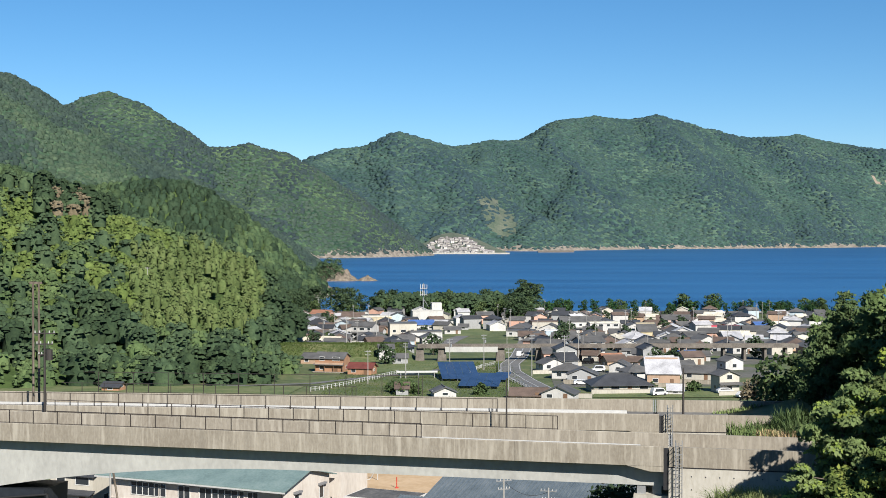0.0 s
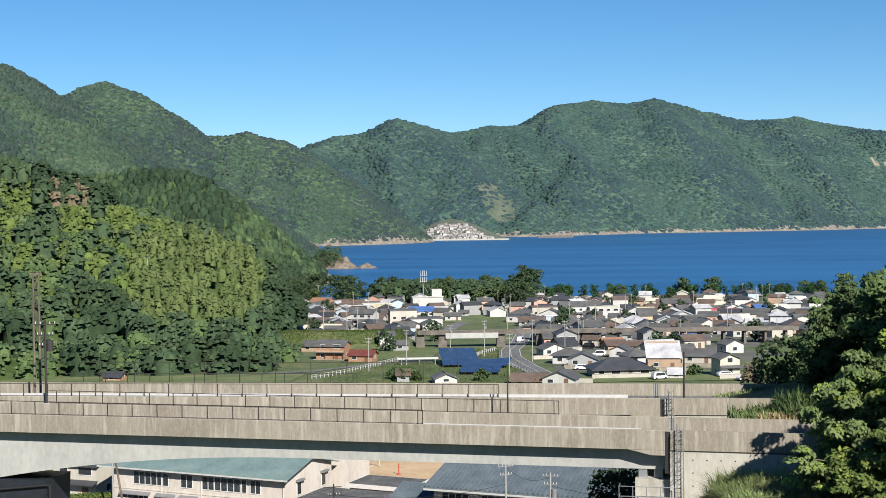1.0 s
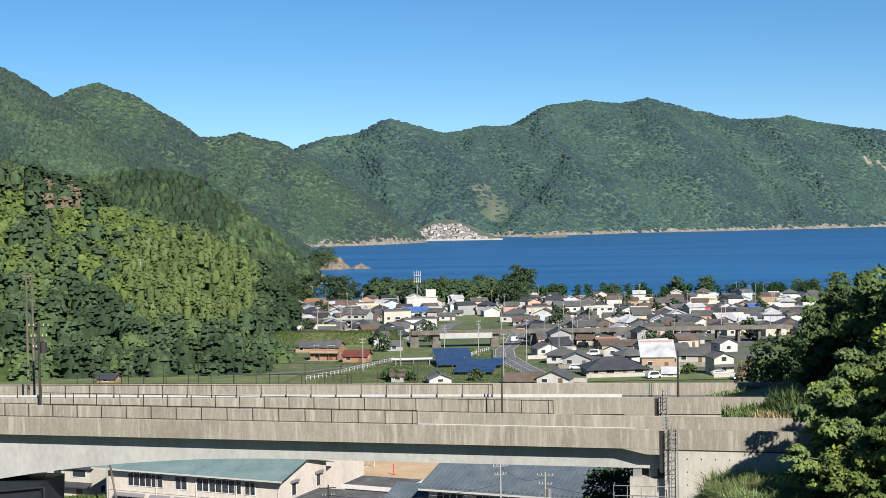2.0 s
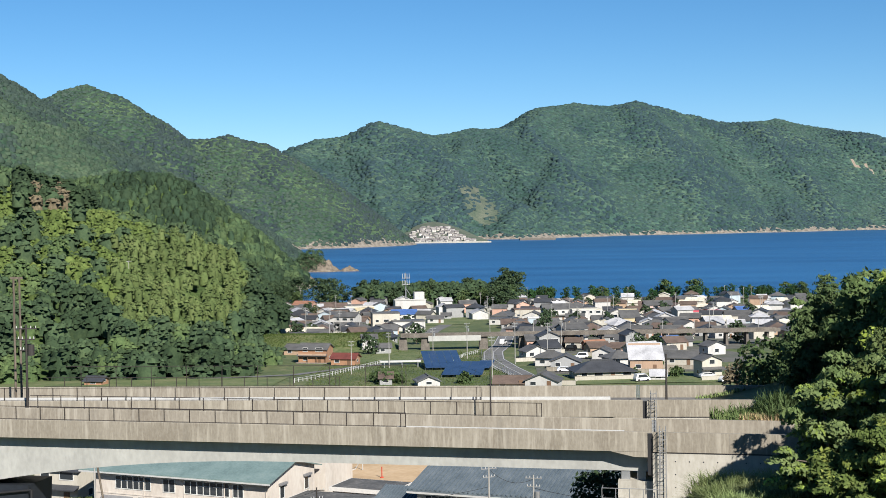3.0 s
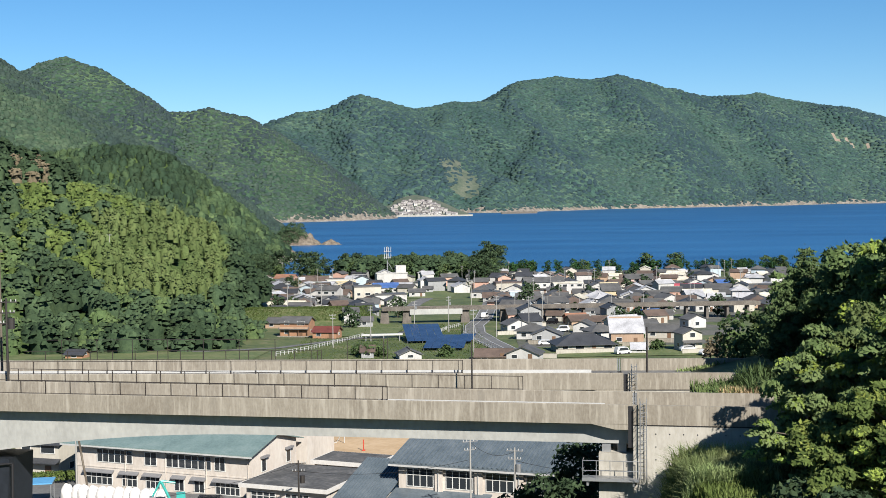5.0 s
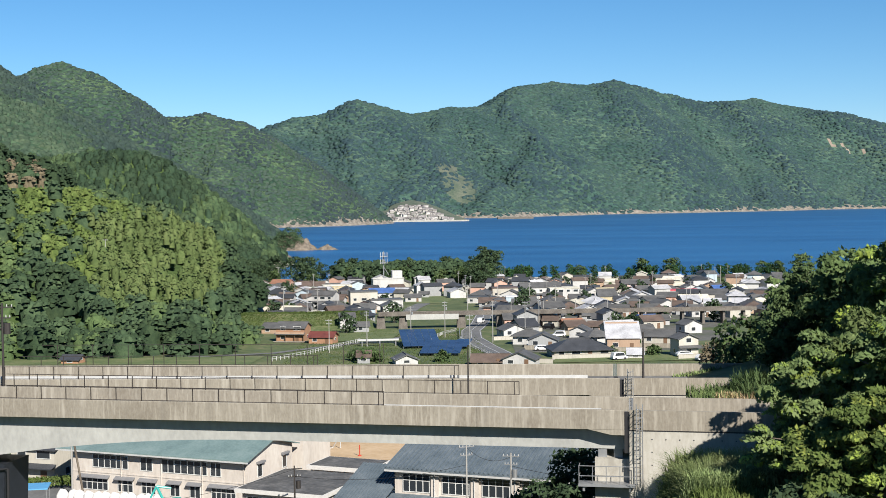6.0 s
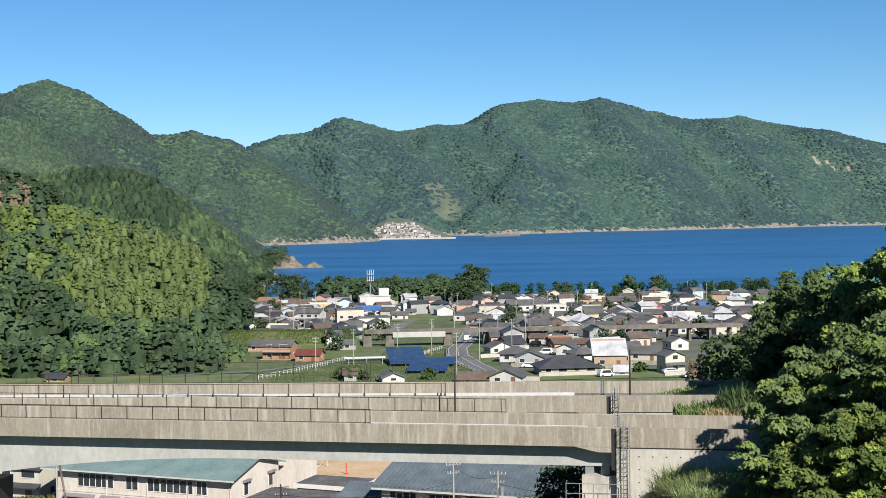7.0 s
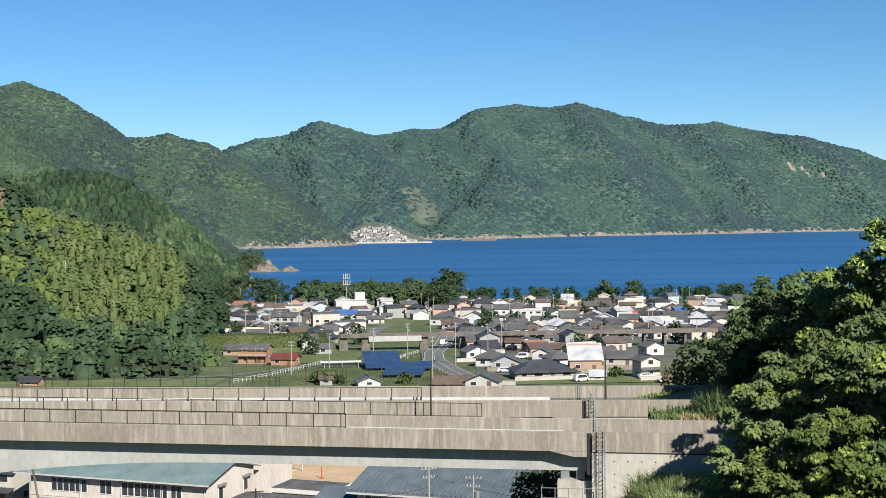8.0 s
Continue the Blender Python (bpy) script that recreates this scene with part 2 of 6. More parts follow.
H1 = [[(-330, 480, 116), (-250, 500, 96), (-174, 520, 74), (-152, 530, 65), (-136, 545, 52), (-122, 570, 37), (-107, 605, 14), (-100, 640, 2)],
      [(-152, 530, 65), (-110, 430, 38), (-80, 385, 25), (-52, 362, 16)],
      [(-230, 505, 90), (-180, 410, 52), (-140, 350, 23)]]
H2 = [[(-470, 1000, 136), (-350, 1060, 104), (-293, 1085, 88), (-272, 1090, 92), (-251, 1100, 96), (-229, 1105, 95), (-216, 1110, 94), (-207, 1115, 87), (-188, 1130, 74), (-170, 1148, 58), (-159, 1160, 42), (-149, 1172, 25), (-143, 1182, 8)]]
H3 = [[(-720, 1420, 350), (-620, 1450, 300), (-502, 1500, 234), (-470, 1520, 206), (-446, 1540, 190), (-394, 1565, 162), (-348, 1590, 136), (-313, 1610, 118), (-264, 1640, 78), (-227, 1670, 36), (-195, 1700, 6)]]
H4 = [[(-1000, 2760, 250), (-811, 2800, 310), (-746, 2800, 336), (-707, 2800, 342), (-652, 2810, 325), (-585, 2830, 279), (-510, 2850, 231), (-467, 2850, 230), (-418, 2850, 235), (-346, 2855, 220), (-298, 2860, 194), (-225, 2870, 147), (-156, 2900, 78), (-110, 2930, 36), (-80, 2960, 2)],
      [(-707, 2800, 342), (-600, 2570, 180), (-510, 2440, 60)], [(-418, 2850, 235), (-370, 2670, 120), (-320, 2560, 40)],
      [(-585, 2830, 279), (-520, 2650, 160), (-440, 2520, 50)]]
H5 = [[(-620, 3950, 190), (-473, 3900, 210), (-373, 3900, 268), (-306, 3900, 290), (-223, 3900, 296), (-131, 3900, 333), (-57, 3950, 321), (27, 4000, 302), (150, 4100, 323), (281, 4220, 340), (384, 4370, 412), (505, 4440, 430), (626, 4500, 425), (733, 4570, 440), (853, 4640, 425), (945, 4650, 395), (1080, 4720, 378), (1270, 4760, 387), (1414, 4770, 363), (1593, 4760, 333), (1780, 4740, 290), (1950, 4700, 220), (2200, 4650, 100)],
      [(505, 4440, 415), (440, 4050, 215), (320, 3700, 112), (215, 3420, 40)], [(733, 4570, 440), (740, 4250, 250), (700, 3950, 110)],
      [(-131, 3900, 333), (-140, 3500, 160), (-70, 3200, 40)], [(1270, 4760, 387), (1190, 4480, 220), (1080, 4200, 60)],
      [(150, 4100, 323), (60, 3700, 190), (0, 3480, 90)], [(1593, 4760, 333), (1560, 4560, 200), (1520, 4400, 60)],
      [(945, 4650, 395), (930, 4300, 190), (880, 4110, 70)]]


def spur(x, y, length, s):
    """Side spurs running down a slope: 1 on their crests, 0 in the gullies."""
    u = (x + 0.22 * y) / length + 1.5 * fbm(x / (2.2 * length), y / (2.2 * length), s + 30)
    v = 2.6 * u + 0.8 * fbm(x / length, y / length, s + 34)
    return 0.72 * np.abs((u % 1) * 2 - 1) + 0.28 * np.abs((v % 1) * 2 - 1)


def wooded(lines, slope, cell, crown, rough, s, wave):
    def zf(x, y):
        crest = ridge_height(x, y, lines[:1], slope)
        h = ridge_height(x, y, lines, slope, max(0.5, rough / 6))
        # gullies grow away from the crest
        top = np.interp(x, [p[0] for p in lines[0]], [p[2] for p in lines[0]])
        away = smooth01((top - h) / 60) * smooth01((h + 5) / 80)
        h = h + away * rough * (1.5 * fbm(x / wave, y / (wave * 1.6), s, 4) + 1.1 * (spur(x, y, 1.35 * wave, s) - 0.5))
        return h + crown * canopy(x, y, cell, s) * smooth01((h + 1) / 14)
    return zf


hz1_open = wooded(H1, 0.41, 9, 0, 3, 1, 40)


def hz1(x, y):
    """The near hill, cut back along the valley side where the town lies."""
    edge = -0.145 + 0.05 * smooth01((415 - y) / 40)
    return hz1_open(x, y) - 0.9 * np.maximum(0, x - edge * y)



hz2 = wooded(H2, 1.05, 9, 0, 4, 2, 60)
hz3 = wooded(H3, 0.7, 10, 1, 26, 3, 140)
hz4 = wooded(H4, 0.78, 12, 2, 34, 4, 190)
hz5_open = wooded(H5, 0.60, 17, 3, 62, 5, 330)


def hz5(x, y):
    """The far range, with the low valley mouth of the fishing village."""
    m = smooth01((150 - 0.3 * (y - 2990) - np.abs(x - 25)) / 40) * smooth01((3360 - y) / 90)
    return hz5_open(x, y) * (1 - m) - 12 * m



# ---------------------------------------------------------------- ground, sea and hills
def ground_mesh():
    xs = np.concatenate([np.arange(-2400, -400, 80), np.arange(-400, 400, 8), np.arange(400, 2401, 80)])
    ys = np.concatenate([np.arange(-600, 20, 20), np.arange(20, 960, 6), np.arange(960, 4990, 80)])
    X, Y = np.meshgrid(xs, ys)
    Z = ground_z(X, Y)
    n, m = X.shape
    idx = np.arange(n * m).reshape(n, m)
    F = np.stack([idx[:-1, :-1], idx[:-1, 1:], idx[1:, 1:], idx[1:, :-1]], -1).reshape(-1, 4)
    return fast_mesh("ground", np.stack([X, Y, Z], -1).reshape(-1, 3), F, M["grass"], True)


tagged(new("ground", ground_mesh()), "uneven green grass and weeds over the valley floor", "ground", kind="structure")


def sea_material():
    m = bpy.data.materials.new("sea_water")
    m.use_nodes = True
    N, L = m.node_tree.nodes, m.node_tree.links
    bs = N["Principled BSDF"]
    bs.inputs["Roughness"].default_value = 0.35
    bs.inputs["Specular IOR Level"].default_value = 0.25
    geo = N.new("ShaderNodeNewGeometry")
    mp = N.new("ShaderNodeMapping")
    mp.inputs["Scale"].default_value = (0.0016, 0.011, 1)
    L.new(geo.outputs["Position"], mp.inputs["Vector"])
    n1 = N.new("ShaderNodeTexNoise")
    n1.inputs["Scale"].default_value, n1.inputs["Detail"].default_value = 1.0, 6.0
    L.new(mp.outputs[0], n1.inputs["Vector"])
    rp = N.new("ShaderNodeValToRGB")
    ramp_set(rp, [(0.3, (0.01, 0.058, 0.155)), (0.5, (0.016, 0.082, 0.205)), (0.72, (0.023, 0.108, 0.25))])
    L.new(n1.outputs["Fac"], rp.inputs[0])
    L.new(rp.outputs[0], bs.inputs["Base Color"])
    n2 = N.new("ShaderNodeTexNoise")
    n2.inputs["Scale"].default_value, n2.inputs["Detail"].default_value = 0.25, 5.0
    L.new(geo.outputs["Position"], n2.inputs["Vector"])
    bp = N.new("ShaderNodeBump")
    bp.inputs["Strength"].default_value, bp.inputs["Distance"].default_value = 1.0, 1.2
    L.new(n2.outputs["Fac"], bp.inputs["Height"])
    L.new(bp.outputs[0], bs.inputs["Normal"])
    return m


M["sea"] = sea_material()
g = Geo()
g.add([(-4000, 880, 0), (4000, 880, 0), (4000, 9000, 0), (-4000, 9000, 0)], [(0, 1, 2, 3)])
tagged(part("water", g, M["sea"]), "calm deep blue sea with faint streaks", "sea", kind="structure")

sheet("hill", -420, 0, 300, 800, 4, lambda x, y: np.minimum(hz1(x, y), 200), M["nearhill"], "steep hill covered in bright green wood", "hill", cut=0)
sheet("hill", -520, -60, 900, 1320, 5, hz2, M["nearhill"], "rounded wooded hill running down to the sea", "hill", cut=-4, rock=5)
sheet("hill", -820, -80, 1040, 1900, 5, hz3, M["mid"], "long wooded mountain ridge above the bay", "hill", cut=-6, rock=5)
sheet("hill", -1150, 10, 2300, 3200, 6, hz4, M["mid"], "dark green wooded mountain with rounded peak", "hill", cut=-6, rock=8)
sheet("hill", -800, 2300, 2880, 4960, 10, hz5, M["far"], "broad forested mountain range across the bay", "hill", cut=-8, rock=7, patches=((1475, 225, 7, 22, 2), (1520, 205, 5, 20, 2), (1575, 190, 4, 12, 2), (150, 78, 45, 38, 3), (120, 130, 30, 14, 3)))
# ---------------------------------------------------------------- viaducts
def streaked_concrete():
    """Grey-beige weathered concrete with pale lime runs and darker soiling drawn down the face."""
    m = material("weathered_concrete", [(0.215, 0.186, 0.146), (0.27, 0.24, 0.192), (0.315, 0.283, 0.23)], 0.9, 0.5, 14, 0.2, 9, stretch=(1, 1, 0.5), rnd=0.03)
    N, L = m.node_tree.nodes, m.node_tree.links
    bs = N["Principled BSDF"]
    out = bs.inputs["Base Color"].links[0].from_socket
    geo = N.new("ShaderNodeNewGeometry")
    for scale, lo, hi, amount, c in ((2.3, 0.53, 0.7, 0.75, (0.43, 0.395, 0.33)), (6.5, 0.54, 0.7, 0.6, (0.4, 0.365, 0.3)), (0.9, 0.56, 0.74, 0.35, (0.13, 0.115, 0.095))):
        mp, nz, mr, mx = N.new("ShaderNodeMapping"), N.new("ShaderNodeTexNoise"), N.new("ShaderNodeMapRange"), N.new("ShaderNodeMix")
        mp.inputs["Scale"].default_value = (1, 1, 0.1)
        mp.inputs["Location"].default_value = (13 * scale, 5, 0)
        nz.inputs["Scale"].default_value, nz.inputs["Detail"].default_value = scale, 3.0
        mr.inputs["From Min"].default_value, mr.inputs["From Max"].default_value, mr.inputs["To Max"].default_value = lo, hi, amount
        mx.data_type = "RGBA"
        mx.inputs[7].default_value = (*(ALBEDO_SCALE * v for v in c), 1)
        L.new(geo.outputs["Position"], mp.inputs["Vector"])
        L.new(mp.outputs[0], nz.inputs["Vector"])
        L.new(nz.outputs["Fac"], mr.inputs[0])
        L.new(mr.outputs[0], mx.inputs[0])
        L.new(out, mx.inputs[6])
        out = mx.outputs[2]
    L.new(out, bs.inputs["Base Color"])
    return m


M["conc"] = streaked_concrete()
M["conc_pale"] = material("pale_concrete", [(0.36, 0.36, 0.34), (0.43, 0.43, 0.405), (0.5, 0.5, 0.47)], 0.85, 0.35, 9, 0.15, 8, stretch=(1, 1, 0.5))
M["conc_wall"] = material("abutment_concrete", [(0.33, 0.305, 0.26), (0.43, 0.405, 0.35), (0.5, 0.475, 0.42)], 0.9, 0.5, 9, 0.2, 8, stretch=(1, 1, 0.4))
# near-black: shade coloured onto the piers, also the dark coping and tie holes
M["dark_and_shaded"] = plain("dark_and_shaded_parts", (0.018, 0.022, 0.03), 0.5, 0.0, 0.3, 0.4)
M["rail"] = plain("brown_steel_rail", (0.045, 0.036, 0.03), 0.6, 0.3)
M["galv"] = plain("galvanised_steel", (0.42, 0.43, 0.44), 0.45, 0.6)
M["white"] = plain("white_rail_paint", (0.52, 0.52, 0.51), 0.5)
M["black"] = plain("black_rubber_joint", (0.012, 0.012, 0.014), 0.7)
M["pole"] = plain("concrete_pole", (0.36, 0.35, 0.33), 0.8)
M["pole_dark"] = plain("dark_brown_pole", (0.03, 0.025, 0.022), 0.7)


def fence(at, x0, x1, z0, height, y, pitch, label):
    th = thing("fence", label, "fence", at=at)
    g = Geo().box(-0.028, -0.028, 0, 0.028, 0.028, height)
    me = g.mesh("post", M["rail"])
    x = x1
    first = True
    while x > x0:
        p = part("post", me, None, th)
        p.location = (x, y, z0)
        x -= 0.36 if first else pitch
        first = False
    for z, t in ((height, 0.022), (0.06, 0.016)):
        part("rail", Geo().box(x0, y - 0.03, z0 + z - t, x1 + 0.03, y + 0.03, z0 + z + t), M["rail"], th)
    return th


def viaduct(at, left, width, top, name_label, girder_depth, haunch, joint_pitch):
    th = thing("viaduct", name_label, "viaduct", at=at)
    base = top - 1.37
    rng = random.Random(5)
    # parapets in panels with open joints
    for y0, tag in ((0.0, "near"), (width - 0.25, "far")):
        x = 0.0
        while x > left:
            n = max(left, x - joint_pitch)
            g = Geo()
            dz = rng.uniform(-0.008, 0.008)
            g.add([(n + 0.004, y0, base), (x - 0.004, y0, base), (x - 0.004, y0 + 0.25, base), (n + 0.004, y0 + 0.25, base),
                   (n + 0.004, y0, top - 0.03 + dz), (x - 0.004, y0, top - 0.03 + dz), (x - 0.004, y0 + 0.25, top - 0.03 + dz), (n + 0.004, y0 + 0.25, top - 0.03 + dz),
                   (n + 0.004, y0 + 0.03, top + dz), (x - 0.004, y0 + 0.03, top + dz), (x - 0.004, y0 + 0.22, top + dz), (n + 0.004, y0 + 0.22, top + dz)],
                  [(0, 3, 2, 1), (0, 1, 5, 4), (2, 3, 7, 6), (1, 2, 6, 5), (3, 0, 4, 7), (4, 5, 9, 8), (6, 7, 11, 10), (5, 6, 10, 9), (7, 4, 8, 11), (8, 9, 10, 11)])
            part("parapet_panel", g, M["conc"], th)
            x = n
    g = Geo().box(left, 0.25, base, 0, width - 0.25, base + 0.32)
    part("deck", g, M["asphalt"], th)
    y0, y1 = 1.12, width - 1.12

    def section_z(x):
        return base - girder_depth - haunch * max(0.0, -27 - x) ** 2

    n = 40
    g = Geo()
    vs, fs = [], []
    for i in range(n + 1):
        x = left * (1 - i / n)
        zb = section_z(x)
        vs += [(x, y0 - 0.2, base - 0.002), (x, y1 + 0.2, base - 0.002), (x, y1, zb), (x, y0, zb)]
    for i in range(n):
        a = 4 * i
        for j in range(4):
            b, c = a + j, a + (j + 1) % 4
            fs.append((b, b + 4, c + 4, c))
    fs += [(0, 1, 2, 3), (4 * n + 3, 4 * n + 2, 4 * n + 1, 4 * n)]
    g.add(vs, fs)
    part("girder", g, M["conc_pale"], th, "pale smooth box girder")
    # thickened end of the slab over the bearings
    g = Geo()
    g.add([(-2.6, 0.02, base), (0, 0.02, base), (0, 0.02, base - 0.38), (-0.9, 0.02, base - 0.38),
           (-2.6, width - 0.02, base), (0, width - 0.02, base), (0, width - 0.02, base - 0.38), (-0.9, width - 0.02, base - 0.38)],
          [(3, 2, 1, 0), (4, 5, 6, 7), (0, 1, 5, 4), (1, 2, 6, 5), (2, 3, 7, 6), (3, 0, 4, 7)])
    part("end_beam", g, M["conc"], th)
    return th


def cage_ladder(at, z0, z1, label):
    th = thing("ladder", label, "ladder", at=at)
    for x in (-0.22, 0.22):
        part("stile", Geo().rod((x, 0, z0), (x, 0, z1 + 0.9), 0.035, n=6), M["galv"], th)
    me = Geo().rod((-0.22, 0, 0), (0.22, 0, 0), 0.018, n=6).mesh("rung", M["galv"])
    z = z0 + 0.2
    while z < z1 + 0.3:
        part("rung", me, None, th).location = (0, 0, z)
        z += 0.3
    g = Geo()
    pts = [(-0.22 - 0.14 * sin(pi * i / 8) + 0.44 * i / 8, -0.65 * sin(pi * i / 8), 0) for i in range(9)]
    for a, b in zip(pts[:-1], pts[1:]):
        g.rod(a, b, 0.022, n=5)
    hoop = g.mesh("hoop", M["galv"])
    z = z0 + 2.1
    while z < z1 + 0.9:
        part("hoop", hoop, None, th).location = (0, 0, z)
        z += 0.65
    for i in (2, 4, 6):
        part("cage_bar", Geo().rod((pts[i][0], pts[i][1], z0 + 2.1), (pts[i][0], pts[i][1], z1 + 0.8), 0.018, n=5), M["galv"], th)
    return th


B1 = pose(15.2, 91.0, 0, 0, 0, -12.56)
B2 = pose(17.6, 107.5, 0, 0, 0, -5.67)
TOP1, TOP2 = 44.9, 44.8
v1 = viaduct(B1, -84, 6.2, TOP1, "weathered grey concrete road viaduct with haunched pale box girder", 1.55, 0.0037, 10.4)
v2 = viaduct(B2, -90, 9.4, TOP2, "weathered concrete road viaduct beside a second carriageway", 1.6, 0.002, 11.0)
# pier of the front viaduct with a drain pipe; its shade is put into the dark colour
g = Geo()
g.add([(-66, 1.2, 12), (-48.9, 1.2, 12), (-48.9, 5, 12), (-66, 5, 12), (-66, 1.2, 39.6), (-47.6, 1.2, 39.6), (-47.6, 5, 39.6), (-66, 5, 39.6)],
      [(0, 3, 2, 1), (4, 5, 6, 7), (0, 1, 5, 4), (1, 2, 6, 5), (2, 3, 7, 6), (3, 0, 4, 7)])
part("pier", g, M["dark_and_shaded"], v1, "broad pier coloured dark for its shade")
g = Geo().rod((-47.2, 1.0, 39.3), (-52.5, 1.0, 38.7), 0.09).rod((-47.2, 1.0, 39.3), (-47.3, 1.0, 34), 0.11)
part("drain_pipe", g, M["black"], v1)
g = Geo().box(-78, 3, 12, -70, 7, 38.6)
part("pier", g, M["dark_and_shaded"], v2)

fence(B1, -84, -17.2, TOP1, 1.02, 0.12, 2.02, "dark steel post fence on the front parapet")
fence(B1, -50.0, -8.15, TOP1, 1.02, 6.08, 2.04, "dark steel post fence along the rear parapet")
fence(B2, -56.0, -13.2, TOP2, 1.08, 0.12, 2.12, "dark steel post fence beside the white guard rail")
fence(B2, -54.0, -26.5, TOP2, 0.85, 9.28, 2.1, "low dark steel fence on the far parapet")

def beam_rail(at, x0, x1, y, z, h, label):
    th = thing("guard_rail", label, "guard rail", at=at)
    part("beam", Geo().box(x0, y, z - h, x1, y + 0.09, z), M["white"], th)
    me = Geo().box(-0.05, 0.1, 0, 0.05, 0.2, 1.0).mesh("post", M["galv"])
    x = x1 - 0.3
    while x > x0:
        part("post", me, None, th).location = (x, y, z - 1.04)
        x -= 4.0
    return th


beam_rail(B2, -75, -2.6, 0.3, TOP2 + 0.24, 0.3, "long white metal guard beam above the parapet")
beam_rail(B1, -17.9, -1.6, 0.26, TOP1 + 0.05, 0.08, "thin white metal guard beam above the parapet")


def abutment(at, x1, width, top, bottom, label):
    th = thing("abutment", label, "abutment", at=at)
    base = top - 1.37
    for y0 in (0.0, width - 0.25):
        x = 0.35
        while x < x1:
            n = min(x1, x + 5.2)
            part("parapet_panel", Geo().box(x + 0.004, y0, base, n - 0.004, y0 + 0.25, top), M["conc"], th)
            x = n
    part("seam", Geo().box(0.35, 0.03, base - 0.09, x1, width - 0.03, base), M["black"], th)
    part("wall", Geo().box(0.35, 0.04, bottom, x1, width - 0.04, base - 0.09), M["conc_wall"], th, "pale concrete retaining wall")
    part("deck", Geo().box(0.35, 0.25, base, x1, width - 0.25, base + 0.32), M["asphalt"], th)
    return th


ab1 = abutment(B1, 24, 6.2, TOP1, 34, "pale concrete abutment wall in dappled tree shade")
ab2 = abutment(B2, 22, 9.4, TOP2, 36, "concrete abutment behind tall grass")
hole = Geo().rod((0, 0.02, 0), (0, 0.045, 0), 0.045, n=8).mesh("tie_hole", M["dark_and_shaded"])
for i in range(9):
    for k in range(4):
        part("tie_hole", hole, None, ab1).location = (1.9 + 0.95 * i, 0, 42.9 - 0.9 * k)
# joint fillers between slab and abutment
part("joint_filler", Geo().box(0.0, 0.06, 41.9, 0.35, 6.1, TOP1 - 1.1).box(0.0, 0.06, TOP1 - 1.1, 0.35, 0.2, TOP1 - 0.12), M["black"], ab1)
part("joint_filler", Geo().box(0.0, 0.06, 42.2, 0.35, 9.3, TOP2 - 1.1).box(0.0, 0.06, TOP2 - 1.1, 0.35, 0.2, TOP2 - 0.12), M["black"], ab2)
for ab, w in ((ab1, 6.2), (ab2, 9.4)):
    part("cover_plate", Geo().box(0.05, w - 0.24, 43.5, 0.13, w - 0.02, 44.8).box(0.22, w - 0.24, 43.5, 0.3, w - 0.02, 44.8), M["galv"], ab)
# bearing seat with inspection platform
seat = part("bearing_seat", Geo().box(-2.1, 0.7, 33, 0.34, 5.4, 41.35), M["conc_wall"], ab1)
for x in (-1.6, -0.5):
    part("bearing", Geo().box(x - 0.3, 1.2, 41.35, x + 0.3, 1.8, 41.98), M["galv"], ab1)
plat = thing("inspection_platform", "galvanised steel inspection platform with open railing", "platform", at=B1)
part("grating", Geo().box(-3.2, -0.35, 39.55, 0.75, 0.68, 39.75), M["galv"], plat)
for x in (-3.15, -2.2, -1.25, -0.3, 0.7):
    part("post", Geo().rod((x, -0.32, 39.7), (x, -0.32, 41.0), 0.03, n=6), M["galv"], plat)
for z in (40.3, 41.0):
    part("handrail", Geo().rod((-3.15, -0.32, z), (0.7, -0.32, z), 0.028, n=6).rod((-3.15, -0.32, z), (-3.15, 0.66, z), 0.028, n=6), M["galv"], plat)
part("bracket", Geo().box(-2.9, -0.2, 39.2, -2.75, 0.68, 39.55).box(0.3, -0.2, 39.2, 0.45, 0.03, 39.55), M["galv"], plat)
cage_ladder(B1 @ pose(1.05, -0.25, 0), 39.75, TOP1 - 0.4, "galvanised steel cage ladder fixed to the abutment")
cage_ladder(B2 @ pose(0.85, -0.25, 0), 42.0, TOP2 - 0.1, "galvanised steel cage ladder behind the front viaduct")
# low wall with dark coping past the far viaduct
lw = thing("retaining_wall", "low concrete wall with a dark coping", "wall", at=pose(27.5, 117.5, 0, 0, 0, -3))
part("wall", Geo().box(0, 0, 40, 7, 0.4, 44.1), M["conc"], lw)
part("coping", Geo().box(-0.3, -0.15, 44.1, 7.2, 0.55, 44.4), M["dark_and_shaded"], lw)


# ---------------------------------------------------------------- poles
def utility_pole(x, y, z0, z1, dark=False, arms=2, box=False, label="grey concrete utility pole with cross arms", turn=0.0, r=0.135):
    th = thing("utility_pole", label, "utility pole", at=pose(x, y, z0, 0, 0, turn))
    h = z1 - z0
    mat = M["pole_dark"] if dark else M["pole"]
    part("shaft", Geo().rod((0, 0, 0), (0, 0, h), r, r * 0.6, n=10), mat, th)
    for i in range(arms):
        z = h - 0.35 - 0.9 * i
        part("cross_arm", Geo().box(-0.9 + 0.2 * i, -0.05, z - 0.05, 0.9 - 0.2 * i, 0.05, z + 0.05), mat if dark else M["galv"], th)
        for sx in (-0.8, -0.4, 0.4, 0.8):
            part("insulator", Geo().rod((sx * (1 - 0.2 * i), 0, z + 0.05), (sx * (1 - 0.2 * i), 0, z + 0.24), 0.05, 0.03, n=6), M["white"], th)
    if box:
        part("transformer", Geo().rod((0.42, -0.1, h - 2.6), (0.42, -0.1, h - 1.7), 0.28, n=12), M["galv"] if not dark else mat, th)
    return th
